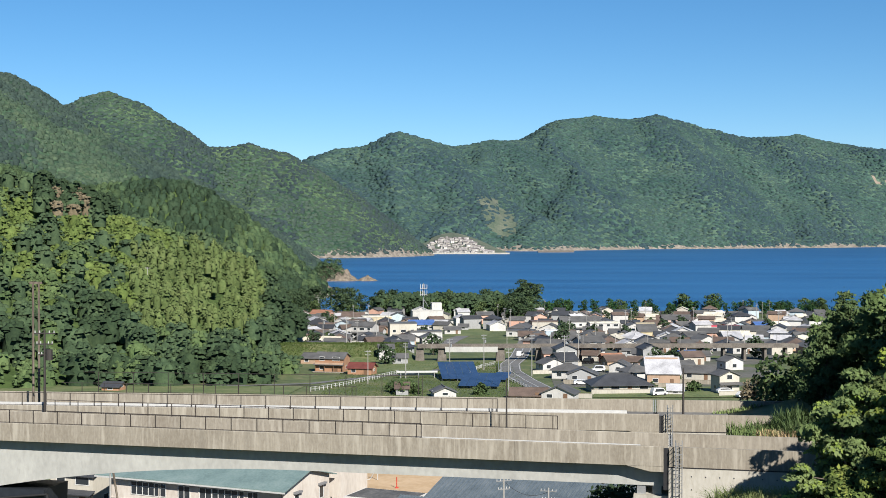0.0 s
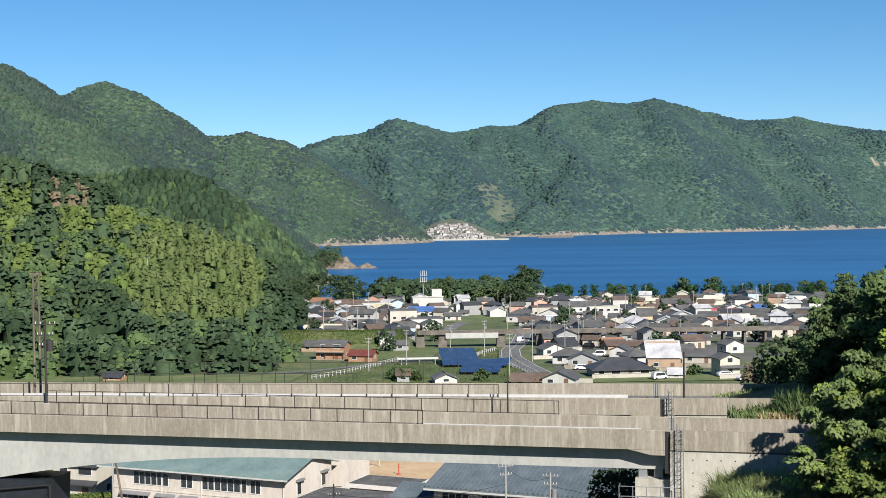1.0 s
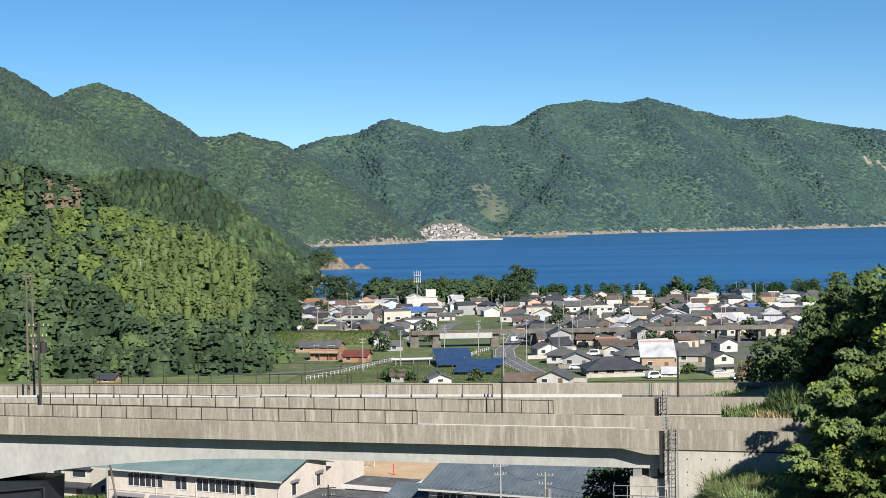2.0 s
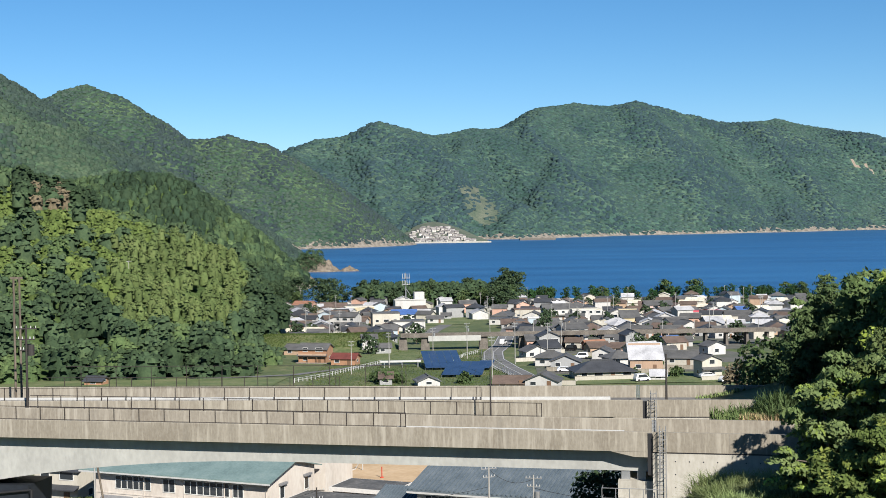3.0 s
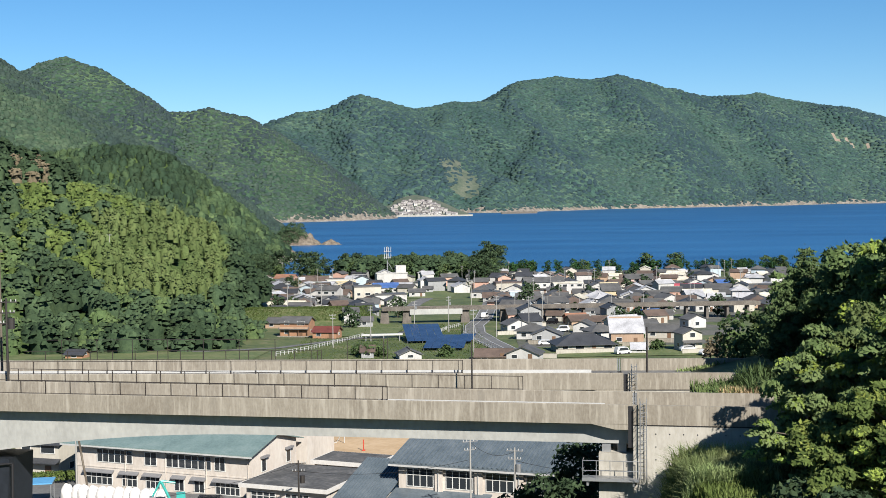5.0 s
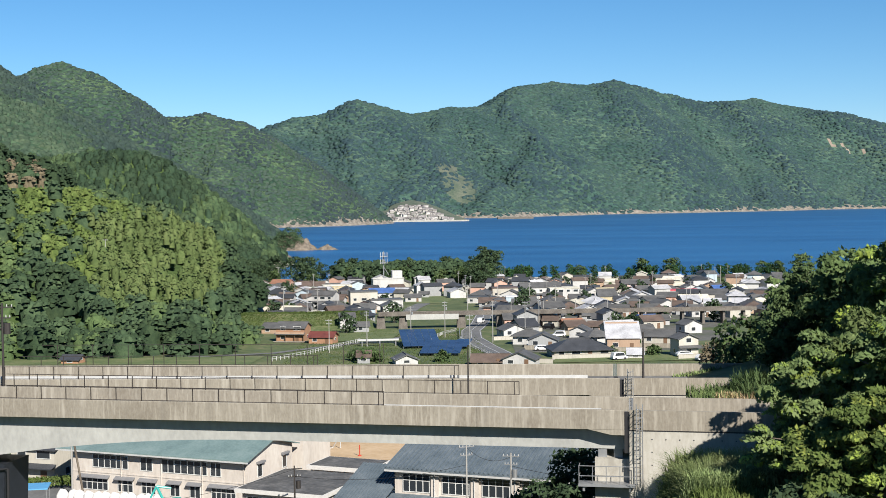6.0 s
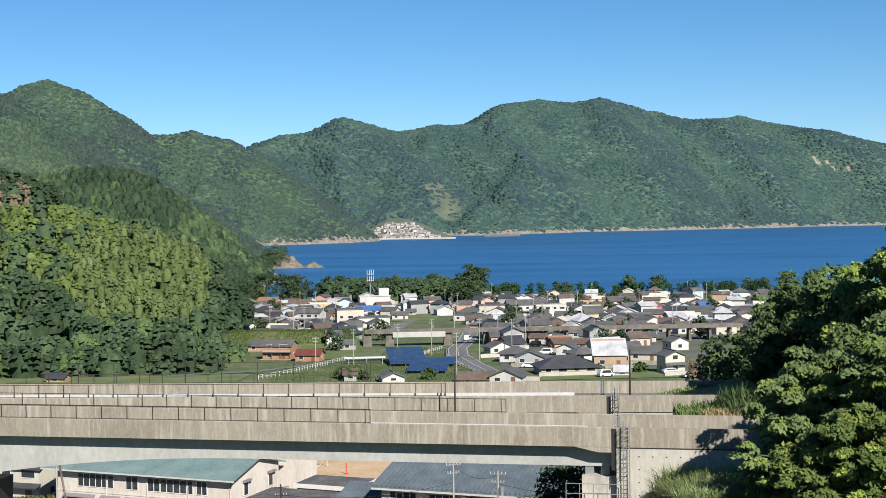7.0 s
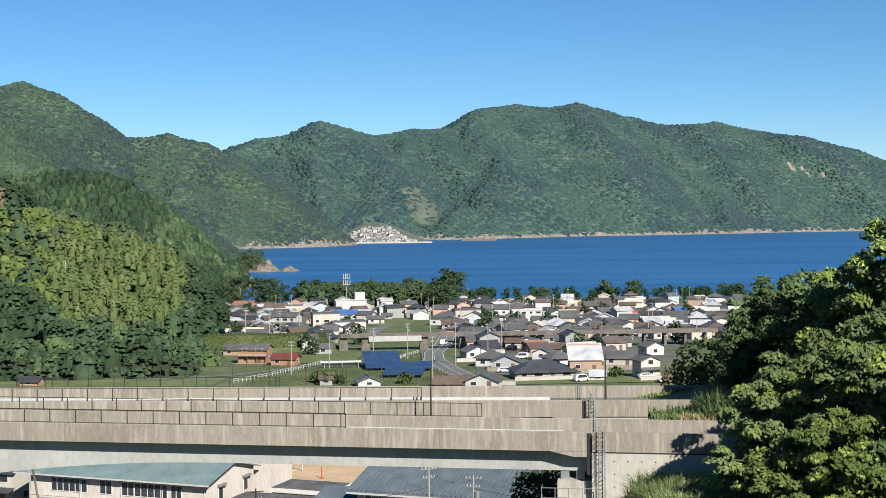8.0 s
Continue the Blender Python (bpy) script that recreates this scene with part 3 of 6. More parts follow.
# ---------------------------------------------------------------- foliage
def leaf_mat(name, lo, mid, hi, island=0.12, crown=6.0, vary=0.42):
    return material(name, [lo, mid, hi], 0.75, 0.1, 3, island=island, spec=0.1, translucent=0.15, crown=crown, vary=vary)


def crown_mat(name, lo, mid, hi, stand, relief, dist, island=0.2):
    """Closed crowns: broad stands of two greens, each crown its own tone, leafy relief."""
    return material(name, [lo, mid, hi], 0.85, 1.0 / stand, 9, 0.9, relief, island=island, spec=0.12, dist=dist)


M["leaf_pine"] = leaf_mat("pine_needles", (0.018, 0.045, 0.018), (0.032, 0.07, 0.026), (0.055, 0.1, 0.035))
# paler yellow-green: sunlit highlights of the near crowns, put in as colour
M["leaf_highlight"] = leaf_mat("highlight_leaves", (0.12, 0.17, 0.03), (0.2, 0.26, 0.05), (0.3, 0.34, 0.09))
for key, lo, mid, hi in (("bright", (0.062, 0.094, 0.026), (0.1, 0.142, 0.038), (0.148, 0.188, 0.056)), ("mid", (0.05, 0.085, 0.034), (0.082, 0.125, 0.048), (0.12, 0.165, 0.066)),
                         ("dark", (0.032, 0.056, 0.03), (0.052, 0.084, 0.042), (0.08, 0.118, 0.056)), ("deep", (0.02, 0.037, 0.02), (0.034, 0.058, 0.028), (0.054, 0.084, 0.038)),
                         ("bamboo", (0.066, 0.098, 0.033), (0.096, 0.132, 0.045), (0.135, 0.168, 0.062)), ("shore", (0.026, 0.048, 0.026), (0.044, 0.073, 0.036), (0.07, 0.106, 0.048)), ("slope", (0.06, 0.1, 0.036), (0.11, 0.162, 0.058), (0.17, 0.22, 0.085)), ("bloom", (0.1, 0.085, 0.052), (0.17, 0.14, 0.09), (0.25, 0.205, 0.14))):
    M["crown_" + key] = crown_mat(key + "_crowns", lo, mid, hi, 11, 2.2, 0.25, 0.2)
    M["leaf_" + key] = material(key + "_leaves", [lo, mid, hi], 0.75, 0.11, 9, island=0.16, spec=0.1, translucent=0.12)
M["bark"] = material("bark", [(0.07, 0.055, 0.04), (0.13, 0.105, 0.08), (0.2, 0.17, 0.13)], 0.9, 2.0, 5, 0.5, 8, stretch=(1, 1, 0.2))
M["reed"] = leaf_mat("reed_blades", (0.11, 0.145, 0.05), (0.18, 0.215, 0.085), (0.3, 0.31, 0.16))
M["drygrass"] = leaf_mat("dry_grass", (0.22, 0.15, 0.08), (0.34, 0.25, 0.15), (0.44, 0.35, 0.22))


def cards(P, Nrm, size, rng, aspect=0.62, bend=0.25):
    """One bent leaf spray (a rhombus of four points) at each place, turned by its normal."""
    n = len(P)
    Nrm = Nrm / (np.linalg.norm(Nrm, axis=1, keepdims=True) + 1e-9)
    r = rng.normal(size=(n, 3))
    U = np.cross(Nrm, r)
    U /= np.linalg.norm(U, axis=1, keepdims=True) + 1e-9
    W = np.cross(Nrm, U)
    s = np.asarray(size).reshape(-1, 1) * rng.uniform(0.7, 1.3, (n, 1))
    V = np.stack([P - U * s, P + W * s * aspect - Nrm * s * bend, P + U * s, P - W * s * aspect - Nrm * s * bend], 1).reshape(-1, 3)
    return V, np.arange(4 * n).reshape(n, 4)


def blob_cards(blobs, count, size, rng, spread=0.55, low=-0.45, inner=0.72, bend=0.25):
    """Leaf sprays over the shells of blobs (cx, cy, cz, rx, ry, rz)."""
    B = np.array(blobs, float)
    w = (B[:, 3] * B[:, 5])
    pick = rng.choice(len(B), count, p=w / w.sum())
    d = rng.normal(size=(count, 3))
    d /= np.linalg.norm(d, axis=1, keepdims=True)
    d[:, 2] = np.where(d[:, 2] < low, -d[:, 2], d[:, 2])
    rad = rng.uniform(inner, 1.06, (count, 1))
    P = B[pick, :3] + d * B[pick, 3:] * rad
    return cards(P, d / B[pick, 3:] * B[pick, 3:4] + rng.normal(size=(count, 3)) * spread, np.full(count, size), rng, bend=bend)


def domes(P, R, squash, rng, sides=6, rough=0.16, name="woodland", mat=None, skirt=0.9):
    """A closed lumpy crown over each tree foot: an apex and jittered rings, the last of them below the leaves where it has a skirt."""
    n = len(P)
    rings = ((0.5, 0.84), (0.93, 0.3), (0.95, -skirt)) if skirt else ((0.62, 0.72), (1.0, -0.15))
    m = len(rings)
    a = rng.uniform(0, 2 * pi, (n, 1)) + np.arange(sides) * 2 * pi / sides
    V = np.zeros((n, m * sides + 1, 3))
    V[:, 0, 2] = squash * R
    for k, (rad, up) in enumerate(rings):
        q = rad * R[:, None] * (1 + rng.uniform(-rough, rough, (n, sides)))
        ring = slice(1 + k * sides, 1 + (k + 1) * sides)
        V[:, ring, 0], V[:, ring, 1] = q * np.cos(a + 0.3 * k), q * np.sin(a + 0.3 * k)
        V[:, ring, 2] = (squash * up * R)[:, None] + R[:, None] * rng.uniform(-rough, rough, (n, sides)) * 0.8
    V += P[:, None, :]
    tri = []
    for j in range(sides):
        b = (j + 1) % sides
        tri.append((0, 1 + j, 1 + b))
        for k in range(m - 1):
            u, w = 1 + k * sides, 1 + (k + 1) * sides
            tri += [(u + j, w + j, w + b), (u + j, w + b, u + b)]
    F = (np.arange(n)[:, None, None] * (m * sides + 1) + np.array(tri)[None]).reshape(-1, 3)
    return fast_mesh(name, V.reshape(-1, 3), F, mat, True)


def spray_cards(blobs, count, size, rng, aspect=0.5):
    """Layered leaf sprays: small leaves lying near level through flat pads, drooping at their rims."""
    B = np.array(blobs, float)
    w = B[:, 3] * B[:, 4]
    pick = rng.choice(len(B), count, p=w / w.sum())
    d = rng.normal(size=(count, 3))
    d /= np.linalg.norm(d, axis=1, keepdims=True)
    d[:, 2] = np.where(d[:, 2] < -0.3, -d[:, 2], d[:, 2])
    rad = rng.uniform(0.35, 1.0, (count, 1)) ** 0.4 * (1 + 0.25 * rng.normal(size=(count, 1)).clip(-1, 1.6))
    P = B[pick, :3] + d * B[pick, 3:] * rad
    P[:, 2] -= 0.3 * B[pick, 5] * (rad[:, 0] * np.hypot(d[:, 0], d[:, 1])) ** 2
    nrm = d * (1.0, 1.0, 0.6) + (0.1, -0.2, 0.4) + rng.normal(size=(count, 3)) * 0.45
    return cards(P, nrm, np.full(count, size), rng, aspect)


def limb_tree(rng, h, r, trunk_r, limbs=7, crown_from=0.3, blob=0.36, flat=0.75, per=7, lean=0.0):
    """Trunk and limb geometry with the crown's blobs at their ends."""
    g, blobs = Geo(), []
    pts = [Vector((0, 0, -0.6))]
    for i in range(1, 6):
        pts.append(Vector((lean * h * i / 5 + rng.normal() * 0.02 * h, rng.normal() * 0.02 * h, h * 0.86 * i / 5)))
    for i in range(5):
        g.rod(pts[i], pts[i + 1], trunk_r * (1 - 0.17 * i), trunk_r * (1 - 0.17 * (i + 1)), n=7)
    for k in range(limbs):
        f = crown_from + (0.94 - crown_from) * (k + 0.5) / limbs
        s = min(4, int(f * 5))
        a = pts[s].lerp(pts[s + 1], f * 5 - s)
        ang = k * 2.4 + rng.uniform(-0.4, 0.4)
        reach = r * (0.95 - 0.55 * abs((f - crown_from) / (1 - crown_from) - 0.25)) * rng.uniform(0.75, 1.1)
        b = a + Vector((cos(ang) * reach, sin(ang) * reach, h * rng.uniform(0.05, 0.16)))
        mid = a.lerp(b, 0.5) + Vector((0, 0, h * 0.03))
        g.rod(a, mid, trunk_r * 0.36, trunk_r * 0.24, n=5).rod(mid, b, trunk_r * 0.24, trunk_r * 0.07, n=5)
        for j in range(per):
            q = a.lerp(b, rng.uniform(0.35, 1.1))
            br = r * blob * rng.uniform(0.55, 1.1)
            o = rng.normal(size=3) * r * 0.2
            blobs.append((q.x + o[0], q.y + o[1], q.z + o[2] * 0.8 + br * 0.2, br, br, br * flat))
    for j in range(4):
        br = r * blob * rng.uniform(0.5, 0.9)
        o = rng.normal(size=3) * r * 0.16
        blobs.append((pts[5].x + o[0], pts[5].y + o[1], pts[5].z + abs(o[2]), br, br, br * 0.8))
    return g, blobs


def make_tree(label, x, y, z, h, r, mat, seed, count, size, limbs=7, crown_from=0.3, blob=0.36, flat=0.75, per=7, trunk_r=None, lean=0.0, group="", category="tree", lit_tops=0.0, layered=False):
    rng = np.random.default_rng(seed)
    th = thing("tree", label, category, group, at=pose(x, y, z))
    g, blobs = limb_tree(rng, h, r, trunk_r or h * 0.022, limbs, crown_from, blob, flat, per, lean)
    part("trunk", g, M["bark"], th, smooth=True)
    V, F = spray_cards(blobs, count, size, rng) if layered else blob_cards(blobs, count, size, rng)
    part("crown", fast_mesh("crown", V, F, M[mat]), None, th)
    # a paler leaf layer on the pad tops paints their sunlit highlights
    if lit_tops:
        tops = [(bx, by, bz + 0.18 * br, brx * 1.02, bry * 1.02, br) for bx, by, bz, brx, bry, br in blobs[::3]]
        V, F = spray_cards(tops, int(count * lit_tops), size * 0.95, rng)
        part("new_leaves", fast_mesh("new_leaves", V, F, M["leaf_highlight"]), None, th, "pale leaves over the crown standing in for sunlit highlights")
    return th


def wood(name, label, pts, heights, radii, mat, seed, per, size, shape=(1.0, 1.15), group=""):
    """Many crowns of leafy florets joined into one stretch of woodland; pts are the tree feet."""
    rng = np.random.default_rng(seed)
    n = len(pts)
    blobs = []
    for (x, y, z), h, r in zip(pts, heights, radii):
        cz = z + h - r * shape[1]
        blobs.append((x, y, cz, r, r, r * shape[1]))
        for k in range(3):
            a = rng.uniform(0, 2 * pi)
            q = rng.uniform(0.45, 0.62)
            blobs.append((x + cos(a) * r * 0.62, y + sin(a) * r * 0.62, cz + rng.uniform(-0.5, 0.6) * r, r * q, r * q, r * q * shape[1]))
    B = np.array(blobs)
    w = B[:, 3] ** 2
    count = n * per
    pick = rng.choice(len(B), count, p=w / w.sum())
    d = rng.normal(size=(count, 3))
    d /= np.linalg.norm(d, axis=1, keepdims=True)
    d[:, 2] = np.where(d[:, 2] < -0.35, -d[:, 2], d[:, 2])
    P = B[pick, :3] + d * B[pick, 3:] * rng.uniform(0.7, 0.92, (count, 1))
    R = size * B[pick, 3] ** 0.5 * rng.uniform(0.6, 1.35, count)
    green = M[mat.replace("leaf", "crown")]
    tagged(new(name, domes(B[::4, :3], 0.8 * B[::4, 3], shape[1], rng, 6, 0.12, name, green, 1.3)), label, "woodland", kind="stuff")
    return tagged(new("foliage", domes(P, R, 0.7, rng, 4, 0.26, "foliage", green, 0.0)), "leafy clumps over the " + label, "foliage", kind="stuff")


def front_slope_points(zf, x0, x1, y0, y1, step, zmin, seed, keep=lambda x, y, z: True):
    rng = np.random.default_rng(seed)
    X, Y = np.meshgrid(np.arange(x0, x1, step), np.arange(y0, y1, step))
    X = (X + rng.uniform(-0.45, 0.45, X.shape) * step).ravel()
    Y = (Y + rng.uniform(-0.45, 0.45, Y.shape) * step).ravel()
    Z = zf(X, Y)
    back = zf(X * (1 - 12 / np.hypot(X, Y)), Y * (1 - 12 / np.hypot(X, Y)))   # lower towards the valley: a front slope
    ok = (Z > zmin) & (Z - back > -7)
    return [(x, y, z) for x, y, z in zip(X[ok], Y[ok], Z[ok]) if keep(x, y, z)]


# hill 1: bright mixed wood, a bamboo grove and dark trees along the foot
rng1 = np.random.default_rng(11)
on_hill = lambda x, y, z: hz1(np.array([x]), np.array([y]))[0] > ground_z(x, y) - 1.0
pts1 = front_slope_points(lambda x, y: np.maximum(hz1(x, y), 0), -300, -30, 318, 765, 4.9, 15, 12, keep=on_hill)
groups = {"leaf_deep": [], "leaf_bright": [], "leaf_dark": [], "leaf_mid": [], "leaf_bamboo": [], "leaf_bloom": []}
for p in pts1:
    x, y, z = p
    n = float(fbm(np.array(x / 45), np.array(y / 45), 9)) + rng1.uniform(-0.1, 0.1)
    ax = x / y
    bamboo = -0.235 < ax < -0.135 and 24 < z < 50 and 385 < y < 540 and n > -0.16
    if bamboo:
        key = "leaf_bamboo"
    elif z < 34 + 16 * n:
        if rng1.uniform() < 0.33:
            continue                                  # larger crowns, wider apart, along the foot
        key = "leaf_deep" if n < 0.02 else "leaf_dark" if n < 0.14 else "leaf_mid"
    elif z > 62 and -0.305 < ax < -0.245:
        key = "leaf_bloom" if -0.3 < ax < -0.262 and rng1.uniform() < 0.42 else "leaf_deep" if n < 0.1 else "leaf_dark"
    elif ax > -0.19 and z > 40:
        key = "leaf_dark" if n < 0.05 else "leaf_mid"
    else:
        key = "leaf_bright" if n > -0.1 else "leaf_mid"
        if rng1.uniform() < 0.12:
            key = "leaf_dark"
    groups[key].append(p)
for i in range(44):
    x = -160 + 2.6 * i + rng1.uniform(-1.5, 1.5)
    y = 352 + 4 * sin(i * 0.9) + rng1.uniform(-3, 5)
    groups["leaf_deep" if i % 3 else "leaf_dark"].append((x, y, float(ground_z(x, y)) - 2))
LABELS = {"leaf_deep": "deep green evergreen trees scattered over the hillside", "leaf_bright": "bright green broadleaf wood on the hillside", "leaf_dark": "dark evergreen trees along the hill foot",
          "leaf_mid": "mixed green wood on the hillside", "leaf_bamboo": "pale green feathery bamboo grove", "leaf_bloom": "brownish flowering trees near the ridge"}
SHAPES = {"leaf_bright": (2.4, 4.4, 2.2, 3.7, 16, 0.5), "leaf_mid": (3, 6.5, 2.2, 3.9, 24, 0.5), "leaf_bamboo": (4.5, 8, 1.5, 2.5, 22, 0.4),
          "leaf_dark": (5, 9.5, 3.0, 4.9, 31, 0.56), "leaf_deep": (6, 11, 3.2, 5.2, 33, 0.56), "leaf_bloom": (5, 9, 2.2, 3.4, 26, 0.46)}
for i, (key, ps) in enumerate(groups.items()):
    if ps:
        k = len(ps)
        t0, t1, r0, r1, per, size = SHAPES[key]
        tall, rad = rng1.uniform(t0, t1, k), rng1.uniform(r0, r1, k)
        tall = np.maximum(tall, rad)
        wood("woodland", LABELS[key], ps, tall, rad, key, 30 + i, per, size, (1.0, 1.0) if key != "leaf_bamboo" else (1.0, 1.3))

# hill 2: dark mixed wood in its own shade of green
rng2 = np.random.default_rng(21)
M["crown_cape"] = crown_mat("cape_crowns", (0.036, 0.064, 0.034), (0.06, 0.098, 0.046), (0.1, 0.144, 0.06), 45, 0.9, 0.9, 0.3)
M["crown_cape_dark"] = crown_mat("cape_evergreens", (0.02, 0.038, 0.024), (0.032, 0.058, 0.032), (0.05, 0.08, 0.042), 40, 0.9, 0.9, 0.3)
M["leaf_cape"] = leaf_mat("cape_leaves", (0.034, 0.06, 0.032), (0.058, 0.092, 0.046), (0.09, 0.13, 0.06), vary=0.25)
pts2 = np.array(front_slope_points(hz2, -400, -90, 940, 1270, 5.4, 3, 22))
n2 = fbm(pts2[:, 0] / 50, pts2[:, 1] / 50, 8) + rng2.uniform(-0.12, 0.12, len(pts2))
for ok, mat, lab in ((n2 > -0.04, "crown_cape", "green wooded slope of the cape with rounded crowns"), (n2 <= -0.04, "crown_cape_dark", "dark evergreen trees on the slope of the cape")):
    Q = pts2[ok]
    R = rng2.uniform(2.4, 4.6, len(Q))
    top = Q + np.stack([0 * R, 0 * R, rng2.uniform(0.5, 3.5, len(Q))], 1)
    tagged(new("woodland", domes(top, R, 0.95, rng2, 8, 0.24, mat=M[mat], skirt=2.0)), lab, "woodland", kind="stuff")
    V, F = blob_cards(np.stack([top[:, 0], top[:, 1], top[:, 2], R, R, R * 0.95], 1), 40 * len(Q), 0.6, rng2, spread=0.3, low=-0.2, inner=0.9, bend=0.1)
    tagged(new("woodland", fast_mesh("woodland", V, F, M["leaf_cape" if mat == "crown_cape" else "leaf_deep"])), "leafy sprays over the crowns of the cape", "woodland", kind="stuff")


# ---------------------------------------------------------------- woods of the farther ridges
# bluer from ridge to range: distance haze put into the crown colours
M["ridge"] = crown_mat("hazed_ridge_crowns", (0.0324, 0.0558, 0.0413), (0.0504, 0.081, 0.0538), (0.081, 0.117, 0.0701), 75, 0.7, 0.8, 0.16)
M["ridge_dark"] = crown_mat("hazed_ridge_cedars", (0.027, 0.045, 0.0422), (0.0387, 0.0621, 0.0528), (0.054, 0.081, 0.0634), 60, 0.7, 0.8, 0.15)
M["peak"] = crown_mat("hazed_peak_crowns", (0.0306, 0.0522, 0.0499), (0.0441, 0.0702, 0.0605), (0.0648, 0.0954, 0.071), 120, 0.4, 1.0, 0.14)
M["peak_dark"] = crown_mat("hazed_peak_cedars", (0.027, 0.0441, 0.048), (0.036, 0.0558, 0.0576), (0.0468, 0.0702, 0.0653), 90, 0.4, 1.0, 0.13)
M["range"] = crown_mat("hazed_range_crowns", (0.0292, 0.0576, 0.0621), (0.0396, 0.0738, 0.0737), (0.0576, 0.0972, 0.0834), 170, 0.25, 0.8, 0.1)
M["range_dark"] = crown_mat("hazed_range_cedars", (0.0241, 0.0477, 0.0582), (0.0318, 0.0594, 0.0689), (0.0413, 0.0738, 0.0776), 130, 0.25, 0.8, 0.1)


def far_wood(zf, x0, x1, y0, y1, step, r, zmin, seed, mats, label, stand, s, wave, sides=6, keep=lambda x, y, z: True, lift=0.5):
    rng = np.random.default_rng(seed)
    P = np.array(front_slope_points(zf, x0, x1, y0, y1, step, zmin, seed, keep))
    n = 1.0 * fbm(P[:, 0] / stand, P[:, 1] / stand, seed) + 0.5 * (0.5 - spur(P[:, 0], P[:, 1], 1.35 * wave, s)) + rng.uniform(-0.08, 0.08, len(P))
    for k, ok in enumerate((n > -0.02, n <= -0.02)):
        Q = P[ok]
        R = r * rng.uniform(0.62, 1.3, len(Q))
        Q[:, 2] -= R * 0.2
        tagged(new("woodland", domes(Q, R, lift + 0.16 * k, rng, sides, 0.15, mat=M[mats[k]])), label[k], "woodland", kind="stuff")


def off_terraces(x, y, z):
    """Trees stand thin on the terraced valley behind the far village, and keep off the landslips."""
    if any(abs(x - px - 0.35 * (pz - z)) < 1.2 * rx and abs(z - pz) < rz for px, pz, rx, rz in ((1475, 225, 8, 24), (1520, 205, 5, 22), (1575, 190, 5, 14))):
        return False
    terrace = (abs(x - 150 - 0.35 * (78 - z)) < 34 and 30 < z < 112) or (abs(x - 128) < 26 and 118 < z < 140)
    return not terrace or hash2(x, y, 2) < 0.4


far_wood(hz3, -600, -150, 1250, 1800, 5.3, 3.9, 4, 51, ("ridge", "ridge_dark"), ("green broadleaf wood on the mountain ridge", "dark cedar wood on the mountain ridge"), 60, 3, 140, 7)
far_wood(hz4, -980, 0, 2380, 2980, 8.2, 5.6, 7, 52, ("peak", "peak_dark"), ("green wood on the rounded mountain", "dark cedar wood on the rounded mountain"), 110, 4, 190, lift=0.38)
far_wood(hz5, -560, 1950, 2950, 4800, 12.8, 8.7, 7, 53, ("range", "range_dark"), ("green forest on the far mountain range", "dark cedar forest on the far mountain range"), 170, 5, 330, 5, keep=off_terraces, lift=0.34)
# ---------------------------------------------------------------- houses
WALLS = {"wood": (0.37, 0.2, 0.115), "tan": (0.42, 0.29, 0.2), "white": (0.52, 0.51, 0.49), "greywall": (0.33, 0.335, 0.335),
         "cream": (0.48, 0.45, 0.385), "pink": (0.55, 0.4, 0.36), "brick": (0.42, 0.19, 0.12), "bluewall": (0.42, 0.5, 0.55),
         "yellow": (0.52, 0.44, 0.28), "salmon": (0.56, 0.34, 0.26)}
ROOFS = {"grey": (0.098, 0.097, 0.096), "maroon": (0.16, 0.045, 0.035), "brown": (0.125, 0.09, 0.072), "slate": (0.045, 0.048, 0.055), "whiteroof": (0.45, 0.45, 0.47),
         "rust": (0.32, 0.16, 0.1), "blue": (0.06, 0.13, 0.34), "cream": (0.6, 0.56, 0.46), "white": (0.75, 0.75, 0.74), "redband": (0.5, 0.08, 0.1)}
WM = {k: material("plaster_" + k, [tuple(c * 0.8 for c in v), v, tuple(min(0.85, c * 1.08) for c in v)], 0.85, 0.35, 8, 0.1, 4, stretch=(1, 1, 0.4), rnd=0.08) for k, v in WALLS.items()}
RM = {k: material("roof_" + k, [tuple(c * 0.65 for c in v), v, tuple(min(0.85, c * 1.3) for c in v)], 0.6, 0.4, 10, 0.3, 5, rnd=0.12) for k, v in ROOFS.items()}


def glass_material():
    m = bpy.data.materials.new("window_glass")
    m.use_nodes = True
    b = m.node_tree.nodes["Principled BSDF"]
    b.inputs["Base Color"].default_value = (0.025, 0.03, 0.035, 1)
    b.inputs["Roughness"].default_value = 0.08
    return m


M["glass"] = glass_material()
M["frame"] = plain("window_frame", (0.68, 0.68, 0.66), 0.5)
M["door"] = plain("door_wood", (0.16, 0.09, 0.05), 0.6)
PANE = {}


